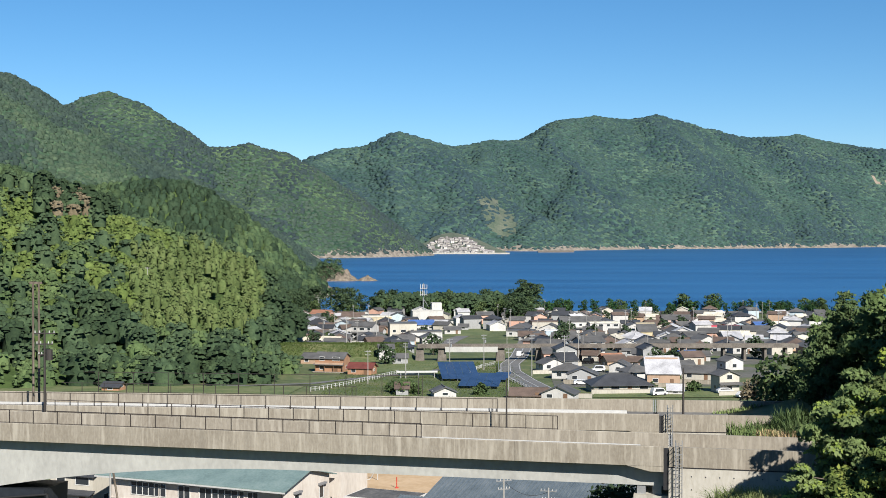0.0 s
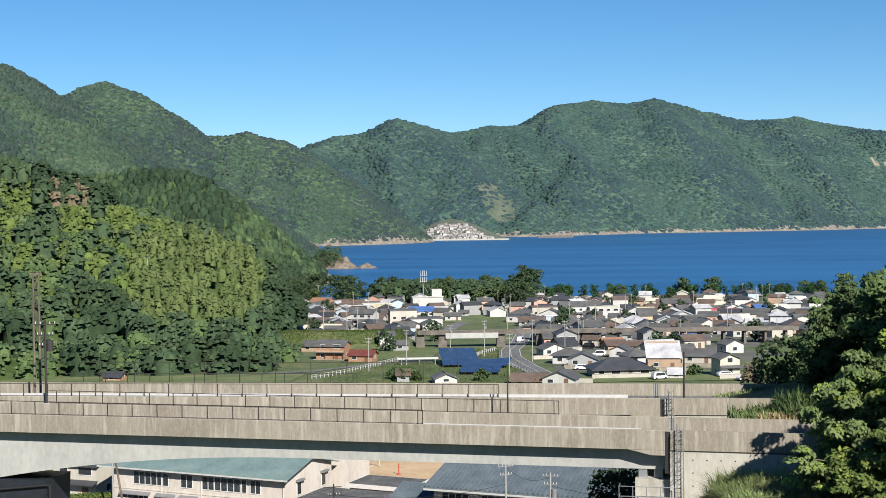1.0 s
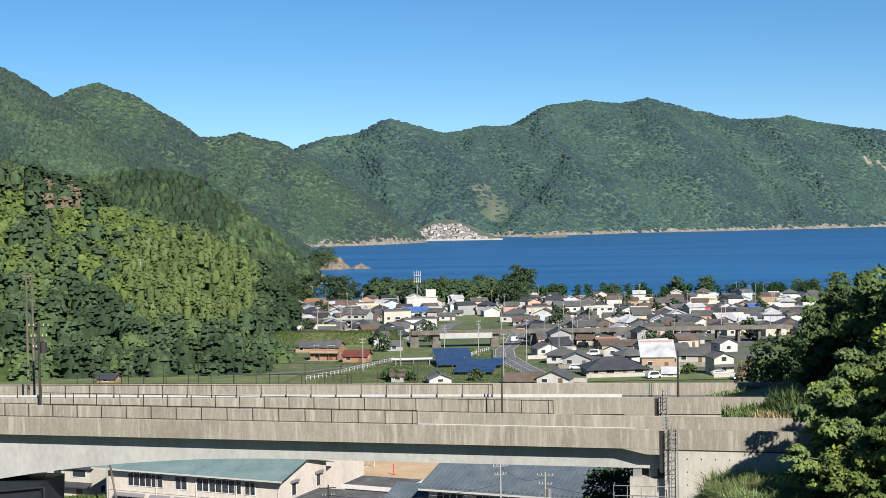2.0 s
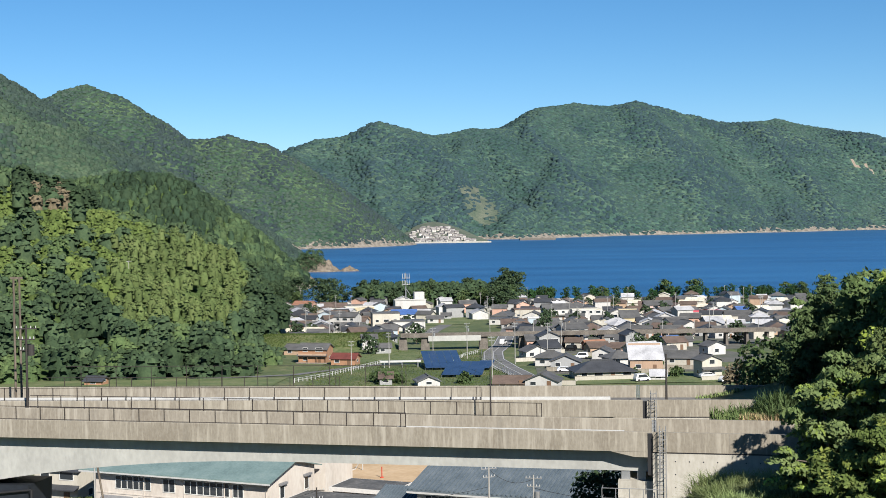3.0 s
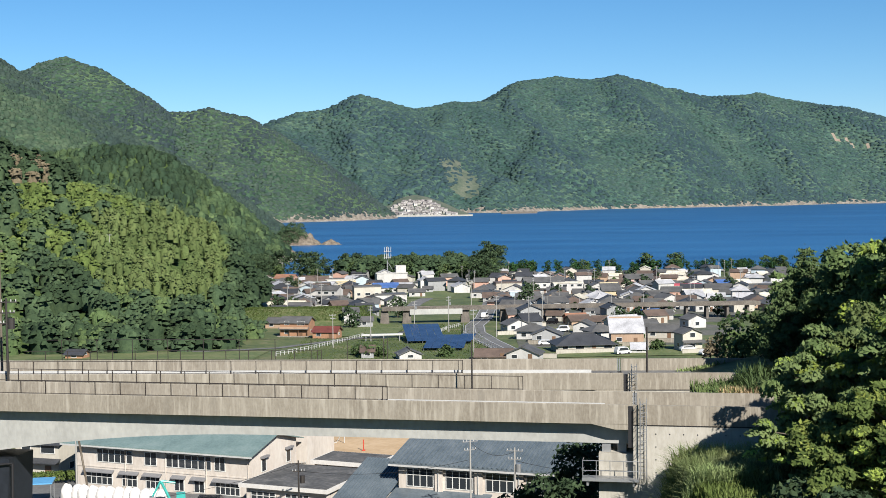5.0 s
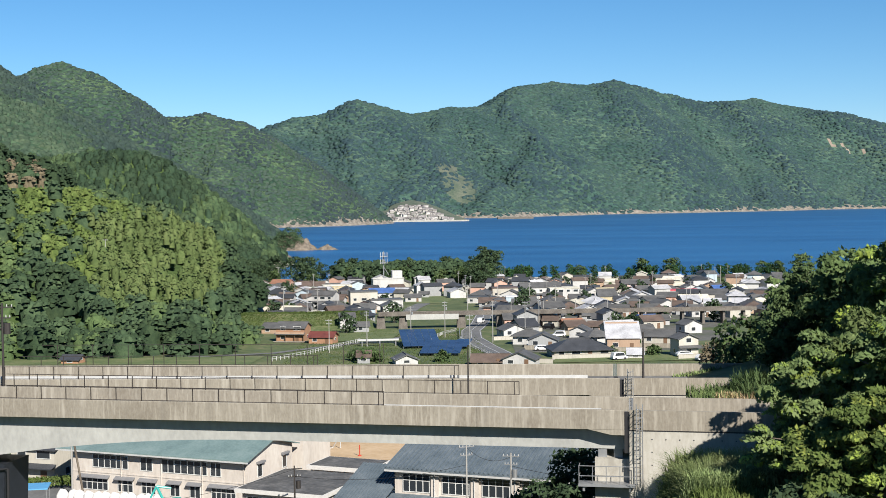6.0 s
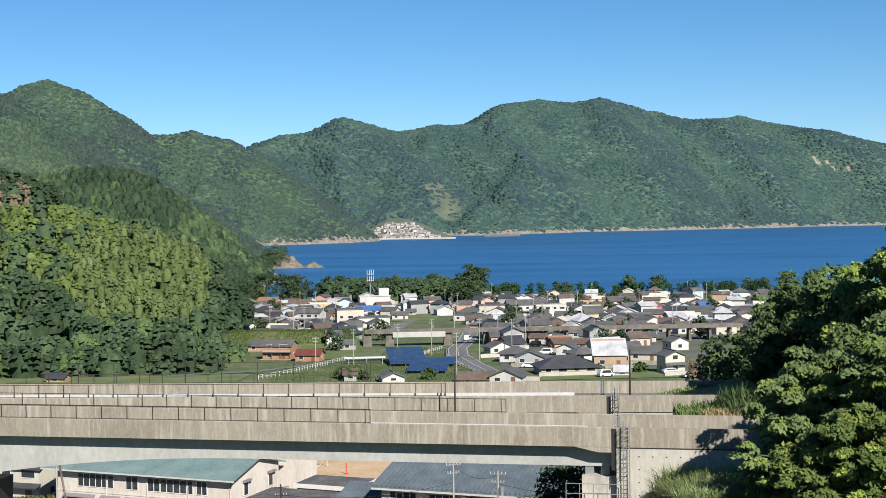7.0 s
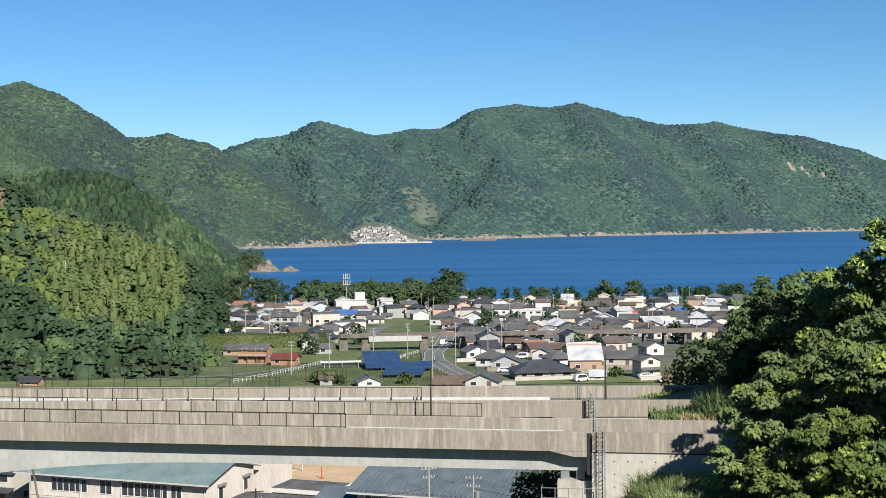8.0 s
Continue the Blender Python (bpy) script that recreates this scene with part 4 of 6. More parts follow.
def window(parent, x, y, z, w, h, side=0.0, bars=0):
    """A framed window on the front (side 0) or a flank (side +-90) of a house."""
    key = (round(w, 1), round(h, 1), bars)
    if key not in PANE:
        w, h = key[0], key[1]
        f = Geo()
        a, e = w / 2, 0.09
        rings = [[(-p, q, r), (p, q, r), (p, q, s), (-p, q, s)] for p, q, r, s in ((a, 0.02, 0, h), (a, -0.06, 0, h), (a - e, -0.06, e, h - e), (a - e, 0.02, e, h - e))]
        f.add([v for ring in rings for v in ring], [(4 * i + j, 4 * i + (j + 1) % 4, 4 * (i + 1) + (j + 1) % 4, 4 * (i + 1) + j) for i in range(3) for j in range(4)])
        PANE[key] = (f.mesh("window", M["frame"]), Geo().box(-w / 2 + 0.06, -0.02, 0.06, w / 2 - 0.06, 0.01, h - 0.06).mesh("pane", M["glass"]))
    wi = part("window", PANE[key][0], None, parent)
    wi.matrix_basis = pose(x, y, z, 0, 0, side)
    part("pane", PANE[key][1], None, wi)
    for k in range(bars):
        bx = -w / 2 + w * (k + 1) / (bars + 1)
        part("bar", Geo().box(bx - 0.05, -0.05, 0.08, bx + 0.05, 0.0, h - 0.08), M["frame"], wi)
    if bars > 1:
        part("transom", Geo().box(-w / 2 + 0.08, -0.048, h * 0.62, w / 2 - 0.08, 0.0, h * 0.62 + 0.07), M["frame"], wi)


def slab_roof(g, pts_low, pts_high, t=0.16):
    """A sloping plate between a low edge (2 points) and a high edge (2 points)."""
    a, b = [Vector(p) for p in pts_low]
    c, d = [Vector(p) for p in pts_high]
    up = Vector((0, 0, t))
    g.add([a, b, d, c, a + up, b + up, d + up, c + up], [(3, 2, 1, 0), (4, 5, 6, 7), (0, 1, 5, 4), (1, 2, 6, 5), (2, 3, 7, 6), (3, 0, 4, 7)])


HOUSE_SPOTS = []


def house(x, y, w, d, h, turn, wall, roof, kind, label, group="", z=None, detail=True):
    z = float(ground_z(x, y)) if z is None else z
    HOUSE_SPOTS.append((x, y, max(w, d) / 2))
    th = thing("house", label, "house", group, at=pose(x, y, z - 0.1, 0, 0, turn))
    o = 0.45
    rise = {"gable": 0.42 * d / 2, "gablef": 0.42 * w / 2, "hip": 0.5 * d / 2, "shed": 0.55 * d, "flat": 0.35}[kind]
    W, Dp = w / 2, d / 2
    body = Geo()
    if kind == "gable":      # ridge along the width
        body.add([(-W, -Dp, -1), (W, -Dp, -1), (W, Dp, -1), (-W, Dp, -1), (-W, -Dp, h), (W, -Dp, h), (W, Dp, h), (-W, Dp, h), (-W, 0, h + rise), (W, 0, h + rise)],
                 [(0, 1, 5, 4), (1, 2, 6, 9, 5), (2, 3, 7, 6), (3, 0, 4, 8, 7), (4, 5, 9, 8), (6, 7, 8, 9)])
    elif kind == "gablef":   # gable towards the front
        body.add([(-W, -Dp, -1), (W, -Dp, -1), (W, Dp, -1), (-W, Dp, -1), (-W, -Dp, h), (W, -Dp, h), (W, Dp, h), (-W, Dp, h), (0, -Dp, h + rise), (0, Dp, h + rise)],
                 [(0, 1, 5, 8, 4), (1, 2, 6, 5), (2, 3, 7, 9, 6), (3, 0, 4, 7), (5, 6, 9, 8), (7, 4, 8, 9)])
    elif kind == "shed":
        body.add([(-W, -Dp, -1), (W, -Dp, -1), (W, Dp, -1), (-W, Dp, -1), (-W, -Dp, h), (W, -Dp, h), (W, Dp, h + rise), (-W, Dp, h + rise)],
                 [(0, 1, 5, 4), (1, 2, 6, 5), (2, 3, 7, 6), (3, 0, 4, 7), (4, 5, 6, 7)])
    else:
        body.box(-W, -Dp, -1, W, Dp, h)
    part("wall", body, WM[wall], th)
    rf = Geo()
    if kind == "gable":
        k = rise / Dp
        for s in (-1, 1):
            slab_roof(rf, ((-W - o, s * (Dp + o), h - k * o), (W + o, s * (Dp + o), h - k * o)), ((-W - o, 0, h + rise), (W + o, 0, h + rise)))
        part("ridge_cap", Geo().box(-W - o, -0.16, h + rise + 0.08, W + o, 0.16, h + rise + 0.3), RM[roof], th)
    elif kind == "gablef":
        k = rise / W
        for s in (-1, 1):
            slab_roof(rf, ((s * (W + o), -Dp - o, h - k * o), (s * (W + o), Dp + o, h - k * o)), ((0, -Dp - o, h + rise), (0, Dp + o, h + rise)))
        part("ridge_cap", Geo().box(-0.16, -Dp - o, h + rise + 0.08, 0.16, Dp + o, h + rise + 0.3), RM[roof], th)
    elif kind == "hip":
        q = max(0.3, W - Dp)
        e = 0.8
        rf.add([(-W - e, -Dp - e, h - 0.15), (W + e, -Dp - e, h - 0.15), (W + e, Dp + e, h - 0.15), (-W - e, Dp + e, h - 0.15), (-q, 0, h + rise), (q, 0, h + rise),
                (-W - e, -Dp - e, h - 0.3), (W + e, -Dp - e, h - 0.3), (W + e, Dp + e, h - 0.3), (-W - e, Dp + e, h - 0.3)],
               [(0, 1, 5, 4), (1, 2, 5), (2, 3, 4, 5), (3, 0, 4), (6, 7, 1, 0), (7, 8, 2, 1), (8, 9, 3, 2), (9, 6, 0, 3), (9, 8, 7, 6)])
        part("ridge_cap", Geo().box(-q, -0.2, h + rise - 0.05, q, 0.2, h + rise + 0.3), RM[roof], th)
    elif kind == "shed":
        slab_roof(rf, ((-W - o, -Dp - o, h - 0.2), (W + o, -Dp - o, h - 0.2)), ((-W - o, Dp + o, h + rise + 0.05), (W + o, Dp + o, h + rise + 0.05)))
    else:
        rf.box(-W - 0.2, -Dp - 0.2, h, W + 0.2, Dp + 0.2, h + 0.4)
    part("roof", rf, RM[roof], th)
    if h >= 4.3 and kind != "flat" and detail:
        pr = Geo()
        slab_roof(pr, ((-W - 0.3, -Dp - 1.1, 2.35), (W + 0.3, -Dp - 1.1, 2.35)), ((-W - 0.3, -Dp, 2.8), (W + 0.3, -Dp, 2.8)), 0.14)
        part("pent_roof", pr, RM[roof], th)
    if detail:
        n = max(1, int(w / 3.2))
        for floor in range(1 if h < 4.3 else 2):
            for i in range(n):
                xx = -W + w * (i + 0.5) / n
                if floor == 0 and i == n // 2 and n > 1:
                    part("door", Geo().box(xx - 0.5, -Dp - 0.05, -0.2, xx + 0.5, -Dp + 0.02, 1.95), M["door"], th)
                else:
                    window(th, xx, -Dp, (0.35 if i % 2 and not floor else 0.9) + 2.7 * floor if h > 2.4 else h * 0.4, 2.3 if i % 2 else 1.5, min(1.7 if i % 2 and not floor else 1.2, h * 0.55))
        window(th, -W, 0, 1.0, 1.2, min(1.1, h * 0.4), -90)
        window(th, W, 0, 1.0, 1.2, min(1.1, h * 0.4), 90)
    return th


house(-33.0, 394.9, 8.7, 6.5, 4.3, -14, "wood", "grey", "gable", "two-storey house with orange-brown timber walls and grey roof")
house(-23.6, 386.0, 7.2, 5.4, 2.1, -14, "wood", "maroon", "gable", "low timber annex with a maroon metal roof")
house(-41.1, 429.9, 8.4, 6.3, 2.0, -20, "tan", "grey", "gable", "brown house with wide grey tiled roof")
house(-19.0, 439.7, 4.9, 5.0, 3.5, 8, "white", "grey", "gable", "narrow white two-storey house with grey roof")
house(-14.3, 429.3, 5.5, 5.0, 2.2, 5, "greywall", "grey", "gable", "grey metal-clad shed with grey roof")
house(0.1, 321.0, 5.4, 5.0, 1.4, 10, "white", "grey", "gablef", "white gabled house with grey roof behind the viaduct")
house(-10.0, 325.5, 3.0, 5.0, 1.8, 0, "greywall", "brown", "gable", "small grey shed with rusty roof")
house(20.6, 317.3, 8.6, 6.4, 1.2, -6, "tan", "brown", "gable", "long low house with dark brown roof")
house(27.9, 314.8, 7.7, 5.8, 1.9, -18, "white", "grey", "gablef", "white gabled house with grey tiled roof")
house(32.5, 398.8, 7.4, 5.6, 2.4, 18, "white", "grey", "gablef", "white plaster house with grey gable roof")
house(38.2, 361.3, 8.0, 6.0, 2.3, -10, "greywall", "grey", "gablef", "grey gabled house with pale barge boards")
house(44.4, 334.7, 14.7, 9.0, 2.1, 6, "cream", "slate", "hip", "large single-storey house with dark slate hipped roof")
house(58.3, 351.1, 8.6, 6.5, 3.4, -4, "tan", "whiteroof", "shed", "tan house under a broad white metal roof")
house(71.0, 367.1, 9.0, 6.8, 2.3, -16, "cream", "grey", "gable", "cream house with grey tiled roof")
house(70.2, 329.0, 5.3, 5.0, 4.6, 14, "cream", "grey", "gablef", "cream two-storey house with gable end")
house(87.5, 403.0, 6.2, 5.0, 2.9, 20, "white", "grey", "gablef", "white house with grey gable roof")
house(57.4, 326.7, 3.6, 5.0, 1.2, -8, "white", "whiteroof", "gable", "small white storage shed")
house(61.8, 412.5, 7.7, 5.8, 2.1, -8, "pink", "brown", "gable", "pale pink house with brown roof")
house(54.6, 429.3, 6.6, 5.0, 2.2, 12, "brick", "rust", "gable", "brick-red house with rusty tiled roof")
house(52.3, 389.9, 5.6, 5.0, 2.5, -22, "white", "grey", "gablef", "white house with grey gable roof")
house(64.6, 464.3, 5.9, 5.0, 2.4, 6, "greywall", "grey", "gable", "grey house under the railway viaduct")
house(85.2, 442.7, 7.5, 5.6, 2.1, 0, "white", "grey", "gable", "white house with flat grey roof behind the railway")
house(83.3, 453.1, 6.5, 5.0, 1.7, 14, "greywall", "blue", "gable", "grey house with blue tarpaulin on the roof")
house(49.3, 442.4, 4.9, 5.0, 2.3, -12, "cream", "brown", "gable", "cream house with brown roof")
house(-17.5, 567.9, 11.6, 8.7, 7.2, 8, "cream", "grey", "flat", "cream two-storey apartment house with flat roof")
house(-7.7, 563.8, 13.7, 9.0, 3.8, 8, "white", "grey", "flat", "long white building with flat roof")
house(-14.7, 554.3, 8.9, 6.7, 1.9, 8, "white", "slate", "gablef", "white gabled house with dark roof")
house(-34.4, 584.6, 9.8, 7.4, 5.4, -20, "white", "grey", "gable", "white two-storey house with grey roof")
house(-31.0, 563.0, 10.0, 7.5, 1.9, -4, "white", "grey", "gable", "long low white shed with grey roof")
house(-47.2, 628.2, 10.0, 7.5, 4.0, -6, "bluewall", "grey", "gablef", "pale blue gabled house with grey roof")
house(-36.1, 716.8, 15.4, 9.0, 4.2, 10, "yellow", "cream", "flat", "pale yellow flat-roofed hall")
house(-54.9, 579.9, 9.2, 6.9, 2.3, 4, "tan", "brown", "gable", "tan house with brown tiled roof")
house(-63.3, 579.0, 5.4, 5.0, 2.5, 4, "cream", "grey", "gable", "small cream house with grey roof")
house(-63.8, 673.6, 11.9, 9.0, 2.6, -6, "cream", "slate", "hip", "house with dark slate hipped roof")
house(-70.9, 776.4, 11.6, 8.7, 3.4, -16, "salmon", "rust", "gable", "salmon house with rusty roof")
house(-85.8, 684.1, 7.7, 5.8, 3.0, 10, "greywall", "maroon", "gable", "house with faded red metal roof")
house(-73.2, 618.8, 12.1, 9.0, 2.7, 6, "greywall", "slate", "gable", "dark grey house with slate roof")
house(-74.3, 722.3, 10.1, 7.6, 3.2, 18, "cream", "grey", "gable", "cream house with grey roof")
house(-104.5, 805.0, 8.3, 6.2, 3.9, -10, "greywall", "grey", "gable", "grey shed with pale metal roof")
house(-50.4, 742.2, 12.5, 9.0, 3.3, 4, "white", "brown", "gable", "white house with brown roof")
house(-25.6, 638.4, 8.9, 6.7, 3.1, 10, "cream", "grey", "gable", "cream house with grey roof")
house(-49.2, 579.0, 5.4, 5.0, 2.3, 4, "greywall", "grey", "gable", "grey shed with metal roof")
house(-10.9, 656.1, 12.2, 9.0, 2.9, 8, "white", "blue", "gable", "white house with blue roofing sheets")
house(64.7, 629.0, 18.8, 9.0, 5.8, 4, "white", "grey", "gable", "long white two-storey block with grey roof")
house(75.4, 623.8, 14.0, 9.0, 5.2, 4, "white", "cream", "flat", "white two-storey block with flat roof")
house(50.7, 656.1, 14.7, 9.0, 4.2, 6, "cream", "brown", "flat", "cream building with flat roof")
house(35.3, 599.3, 12.3, 9.0, 2.6, -10, "white", "grey", "flat", "white flat-roofed building by the road")
house(47.0, 570.3, 5.9, 5.0, 4.2, 0, "bluewall", "white", "flat", "pale blue two-storey house with flat roof")
house(64.3, 571.0, 8.5, 6.4, 2.5, 10, "tan", "grey", "gablef", "tan house with grey gable roof")
house(88.6, 575.1, 8.1, 6.0, 3.7, 4, "yellow", "grey", "shed", "yellow house with grey lean-to roof")
house(118.2, 673.6, 13.8, 9.0, 4.9, 0, "pink", "grey", "gable", "pink two-storey house with grey roof")
house(133.7, 629.0, 15.2, 9.0, 3.1, 0, "white", "redband", "flat", "white roadside shop with a red band")
house(137.3, 580.7, 11.4, 8.5, 3.7, -6, "cream", "grey", "gable", "cream house with grey roof")
house(156.9, 649.4, 9.1, 6.8, 2.9, 8, "greywall", "blue", "gable", "grey house with blue roof sheets")
house(124.2, 563.8, 12.1, 9.0, 2.2, 0, "white", "cream", "gable", "white house with pale roof")
house(106.0, 563.2, 10.5, 7.9, 2.2, 8, "greywall", "grey", "gable", "grey house with grey roof")
house(95.2, 563.2, 10.5, 7.9, 2.2, -6, "white", "slate", "gable", "white house with slate roof")
house(78.3, 580.5, 10.8, 8.1, 2.5, -4, "cream", "grey", "gable", "cream house with weathered grey roof")
house(52.3, 566.9, 9.0, 6.7, 2.5, 6, "white", "grey", "gable", "white house with grey tiled roof")
house(37.8, 567.5, 10.6, 7.9, 2.2, -4, "greywall", "brown", "gable", "grey house with brown roof")
house(4.2, 617.1, 7.5, 5.6, 2.4, 6, "white", "grey", "gable", "small white house beside the road")
house(10.1, 654.1, 4.9, 5.0, 1.9, 0, "greywall", "grey", "gable", "small grey hut in the field")
# further houses of the quarter, in loose rows on either side of the railway
rngh = random.Random(7)
KINDS = [("white", "grey"), ("white", "whiteroof"), ("cream", "cream"), ("white", "grey"), ("cream", "grey"), ("greywall", "slate"), ("cream", "brown"), ("white", "brown"), ("white", "grey"), ("greywall", "grey"), ("white", "slate"), ("tan", "brown"), ("bluewall", "grey"), ("white", "whiteroof"), ("salmon", "grey")]
WORDS = {"white": "white", "cream": "cream", "greywall": "grey", "tan": "tan", "salmon": "salmon", "bluewall": "pale blue"}
ROOFW = {"whiteroof": "pale metal", "cream": "pale tiled", "grey": "grey tiled", "slate": "dark slate", "brown": "brown tiled"}


def in_town(x, y):
    a = x / y
    if y > 830 or y < 352:
        return False
    if y < 455:
        return 0.078 < a < 0.2
    if -0.008 < a < 0.052 and y < 640:
        return False                      # open grass along the stream
    if a < -0.03:
        return a > -0.118 and y > 475 and y < 800
    return a < 0.29 and not (430 < y < 466) and not (0.052 < a < 0.075 and y < 520)


NAMED = list(HOUSE_SPOTS) + [(-9, 735, 11)]
HOUSE_SPOTS.append((-9, 733, 13))
for row in range(33):
    y = 354 + row * 14.0
    for col in range(27):
        x = -110 + col * 13.5 + rngh.uniform(-3.5, 3.5)
        yy = y + rngh.uniform(-4, 4)
        w, d = rngh.uniform(6, 10), rngh.uniform(5.5, 8)
        if not in_town(x, yy) or any(hypot(x - a, yy - b) < r + 4.8 for a, b, r in HOUSE_SPOTS) or rngh.random() < (0.1 if yy < 560 else 0.3):
            continue
        wall, roof = rngh.choice(KINDS)
        kind = rngh.choice(["gable", "gable", "gablef", "gable", "hip"])
        h = rngh.choice([2.7, 2.8, 3.0, 3.1, 3.2, 5.3]) if 540 < yy < 660 else rngh.choice([2.8, 3.0, 3.1, 5.2, 5.5])
        if any(0 < b - yy < 90 and abs(x / yy - a / b) < (r + 3) / b for a, b, r in NAMED):
            h = min(h, 2.8)
        house(x, yy, w, d, h, rngh.choice([-24, -15, -8, 5, 12, 20, 70, 80, 98, 108]), wall, roof, kind,
              WORDS[wall] + (" two-storey" if h > 4 else " single-storey") + " house with " + ROOFW[roof] + (" hipped roof" if kind == "hip" else " gable roof"), "houses of the town", detail=y < 640)
# ---------------------------------------------------------------- railway viaduct
M["rail_conc"] = material("aged_railway_concrete", [(0.085, 0.074, 0.064), (0.14, 0.122, 0.104), (0.2, 0.178, 0.15)], 0.9, 0.4, 8, 0.2, 5)
rail = thing("railway_viaduct", "aged brown-grey concrete railway viaduct on tapering piers", "viaduct", at=pose(-8.5, 441, 0, 0, 0, 1.4))
ZR = 20.5
part("deck", Geo().box(0, 0, ZR - 0.6, 128, 4.6, ZR), M["rail_conc"], rail)
part("kerb", Geo().box(0, -0.25, ZR - 0.8, 128, 0.0, ZR + 0.45), M["rail_conc"], rail)
part("kerb", Geo().box(0, 4.6, ZR - 0.25, 128, 4.85, ZR + 0.3), M["rail_conc"], rail)
part("girder", Geo().box(9.2, -0.3, ZR - 2.1, 26.8, 4.9, ZR - 0.3), M["conc_pale"], rail, "pale painted steel girder span")
for x in (0.8, 8.2, 27.8, 41, 47, 54, 61, 68, 75, 82, 89, 96, 103, 110, 117, 124):
    thick = 1.2 if x < 42 else 0.36
    zb = float(ground_z(-8.5 + x, 445)) - 1
    g = Geo()
    for s0, s1, za, zc in ((thick * 1.35, thick, zb, ZR - 0.9),):
        g.add([(x - s0, 0.4, za), (x + s0, 0.4, za), (x + s0, 4.2, za), (x - s0, 4.2, za), (x - s1, 0.7, zc), (x + s1, 0.7, zc), (x + s1, 3.9, zc), (x - s1, 3.9, zc)],
              [(0, 3, 2, 1), (4, 5, 6, 7), (0, 1, 5, 4), (1, 2, 6, 5), (2, 3, 7, 6), (3, 0, 4, 7)])
    part("pier", g, M["rail_conc"], rail)
for i in range(8):
    x = 45 + 11 * i
    part("mast", Geo().rod((x, 5.1, ZR), (x, 5.1, ZR + 3.2), 0.09, n=6), M["pole"], rail)


# ---------------------------------------------------------------- roads and plots
def ribbon(name, path, width, mat, label, category, lift=0.12):
    V, n = [], len(path)
    fine = []
    for (ax, ay), (bx, by) in zip(path[:-1], path[1:]):
        k = max(1, int(hypot(bx - ax, by - ay) / 4))
        fine += [(ax + (bx - ax) * i / k, ay + (by - ay) * i / k) for i in range(k)]
    fine.append(path[-1])
    g = Geo()
    vs, fs = [], []
    for i, (x, y) in enumerate(fine):
        a, b = fine[max(0, i - 1)], fine[min(len(fine) - 1, i + 1)]
        dx, dy = b[0] - a[0], b[1] - a[1]
        q = hypot(dx, dy)
        for s in (-1, 0, 1):
            px, py = x + s * dy / q * width / 2, y - s * dx / q * width / 2
            vs.append((px, py, float(ground_z(px, py)) + lift))
    for i in range(len(fine) - 1):
        for j in range(2):
            a = 3 * i + j
            fs.append((a, a + 1, a + 4, a + 3))
    g.add(vs, fs)
    return tagged(part(name, g, mat), label, category, kind="structure")


def plot(name, corners, mat, label, category, lift=0.14):
    """A patch of ground draped over the terrain between four corners."""
    n = 10
    a, b, c, d = [Vector(p) for p in corners]
    vs, fs = [], []
    for i in range(n + 1):
        for j in range(n + 1):
            p = a.lerp(b, j / n).lerp(d.lerp(c, j / n), i / n)
            vs.append((p.x, p.y, float(ground_z(p.x, p.y)) + lift))
    for i in range(n):
        for j in range(n):
            k = i * (n + 1) + j
            fs.append((k, k + 1, k + n + 2, k + n + 1))
    return tagged(part(name, Geo().add(vs, fs), mat), label, category, kind="structure")


ribbon("road", [(26, 330), (22.5, 365), (20.2, 395), (21.5, 425), (26.5, 460), (31, 510), (37, 580), (48, 680)], 6.5, M["asphalt"], "curving grey asphalt road with white edge lines", "road")
for off in (-2.9, 0.0, 2.9):
    ribbon("road_marking", [(26 + off, 330), (22.5 + off, 365), (20.2 + off, 395), (21.5 + off, 425), (26.5 + off, 460), (31 + off, 510)], 0.22, M["white"], "white painted road line", "road marking", 0.16)
ribbon("road", [(-2, 500), (4, 560), (14, 640), (22, 720)], 6, M["asphalt"], "straight grey road between the fields", "road")
ribbon("road", [(-70, 340), (-35, 352), (-22, 372), (-4, 396), (6, 420)], 3.0, M["asphalt"], "narrow farm lane", "road")
plot("field", [(-110, 318), (-38, 318), (-36, 345), (-115, 342)], M["field"], "mown green field below the hill", "field")
plot("field", [(-30, 388), (-4, 392), (0, 434), (-34, 432)], M["field"], "green rice field", "field")
plot("field", [(-2, 600), (20, 600), (34, 740), (0, 740)], M["field"], "bright green meadow near the shore", "field")
plot("field", [(36, 318), (82, 318), (84, 345), (40, 342)], M["field"], "mown lawn in front of the houses", "field")
plot("beach", [(60, 860), (330, 860), (340, 932), (60, 932)], M["beach"], "pale sandy beach", "beach", 0.3)
plot("pavement", [(29, 344), (86, 344), (215, 800), (52, 800)], M["yard"], "gravel yards with weeds between the houses", "pavement", 0.05)
plot("pavement", [(-62, 470), (-12, 470), (-10, 620), (-85, 620)], M["yard"], "gravel yards with weeds between the houses", "pavement", 0.05)
plot("sports_ground", [(-24, 188), (16, 172), (30, 240), (-20, 246)], M["sand"], "bare tan sand sports ground", "sports ground", 0.1)
plot("pavement", [(-80, 142), (-6, 132), (-2, 168), (-60, 200)], M["asphalt"], "grey asphalt school yard", "pavement", 0.06)


# ---------------------------------------------------------------- solar field
M["solar"] = material("solar_cells", [(0.02, 0.036, 0.08), (0.03, 0.052, 0.112), (0.042, 0.07, 0.14)], 0.25, 0.3, 8, spec=0.6)


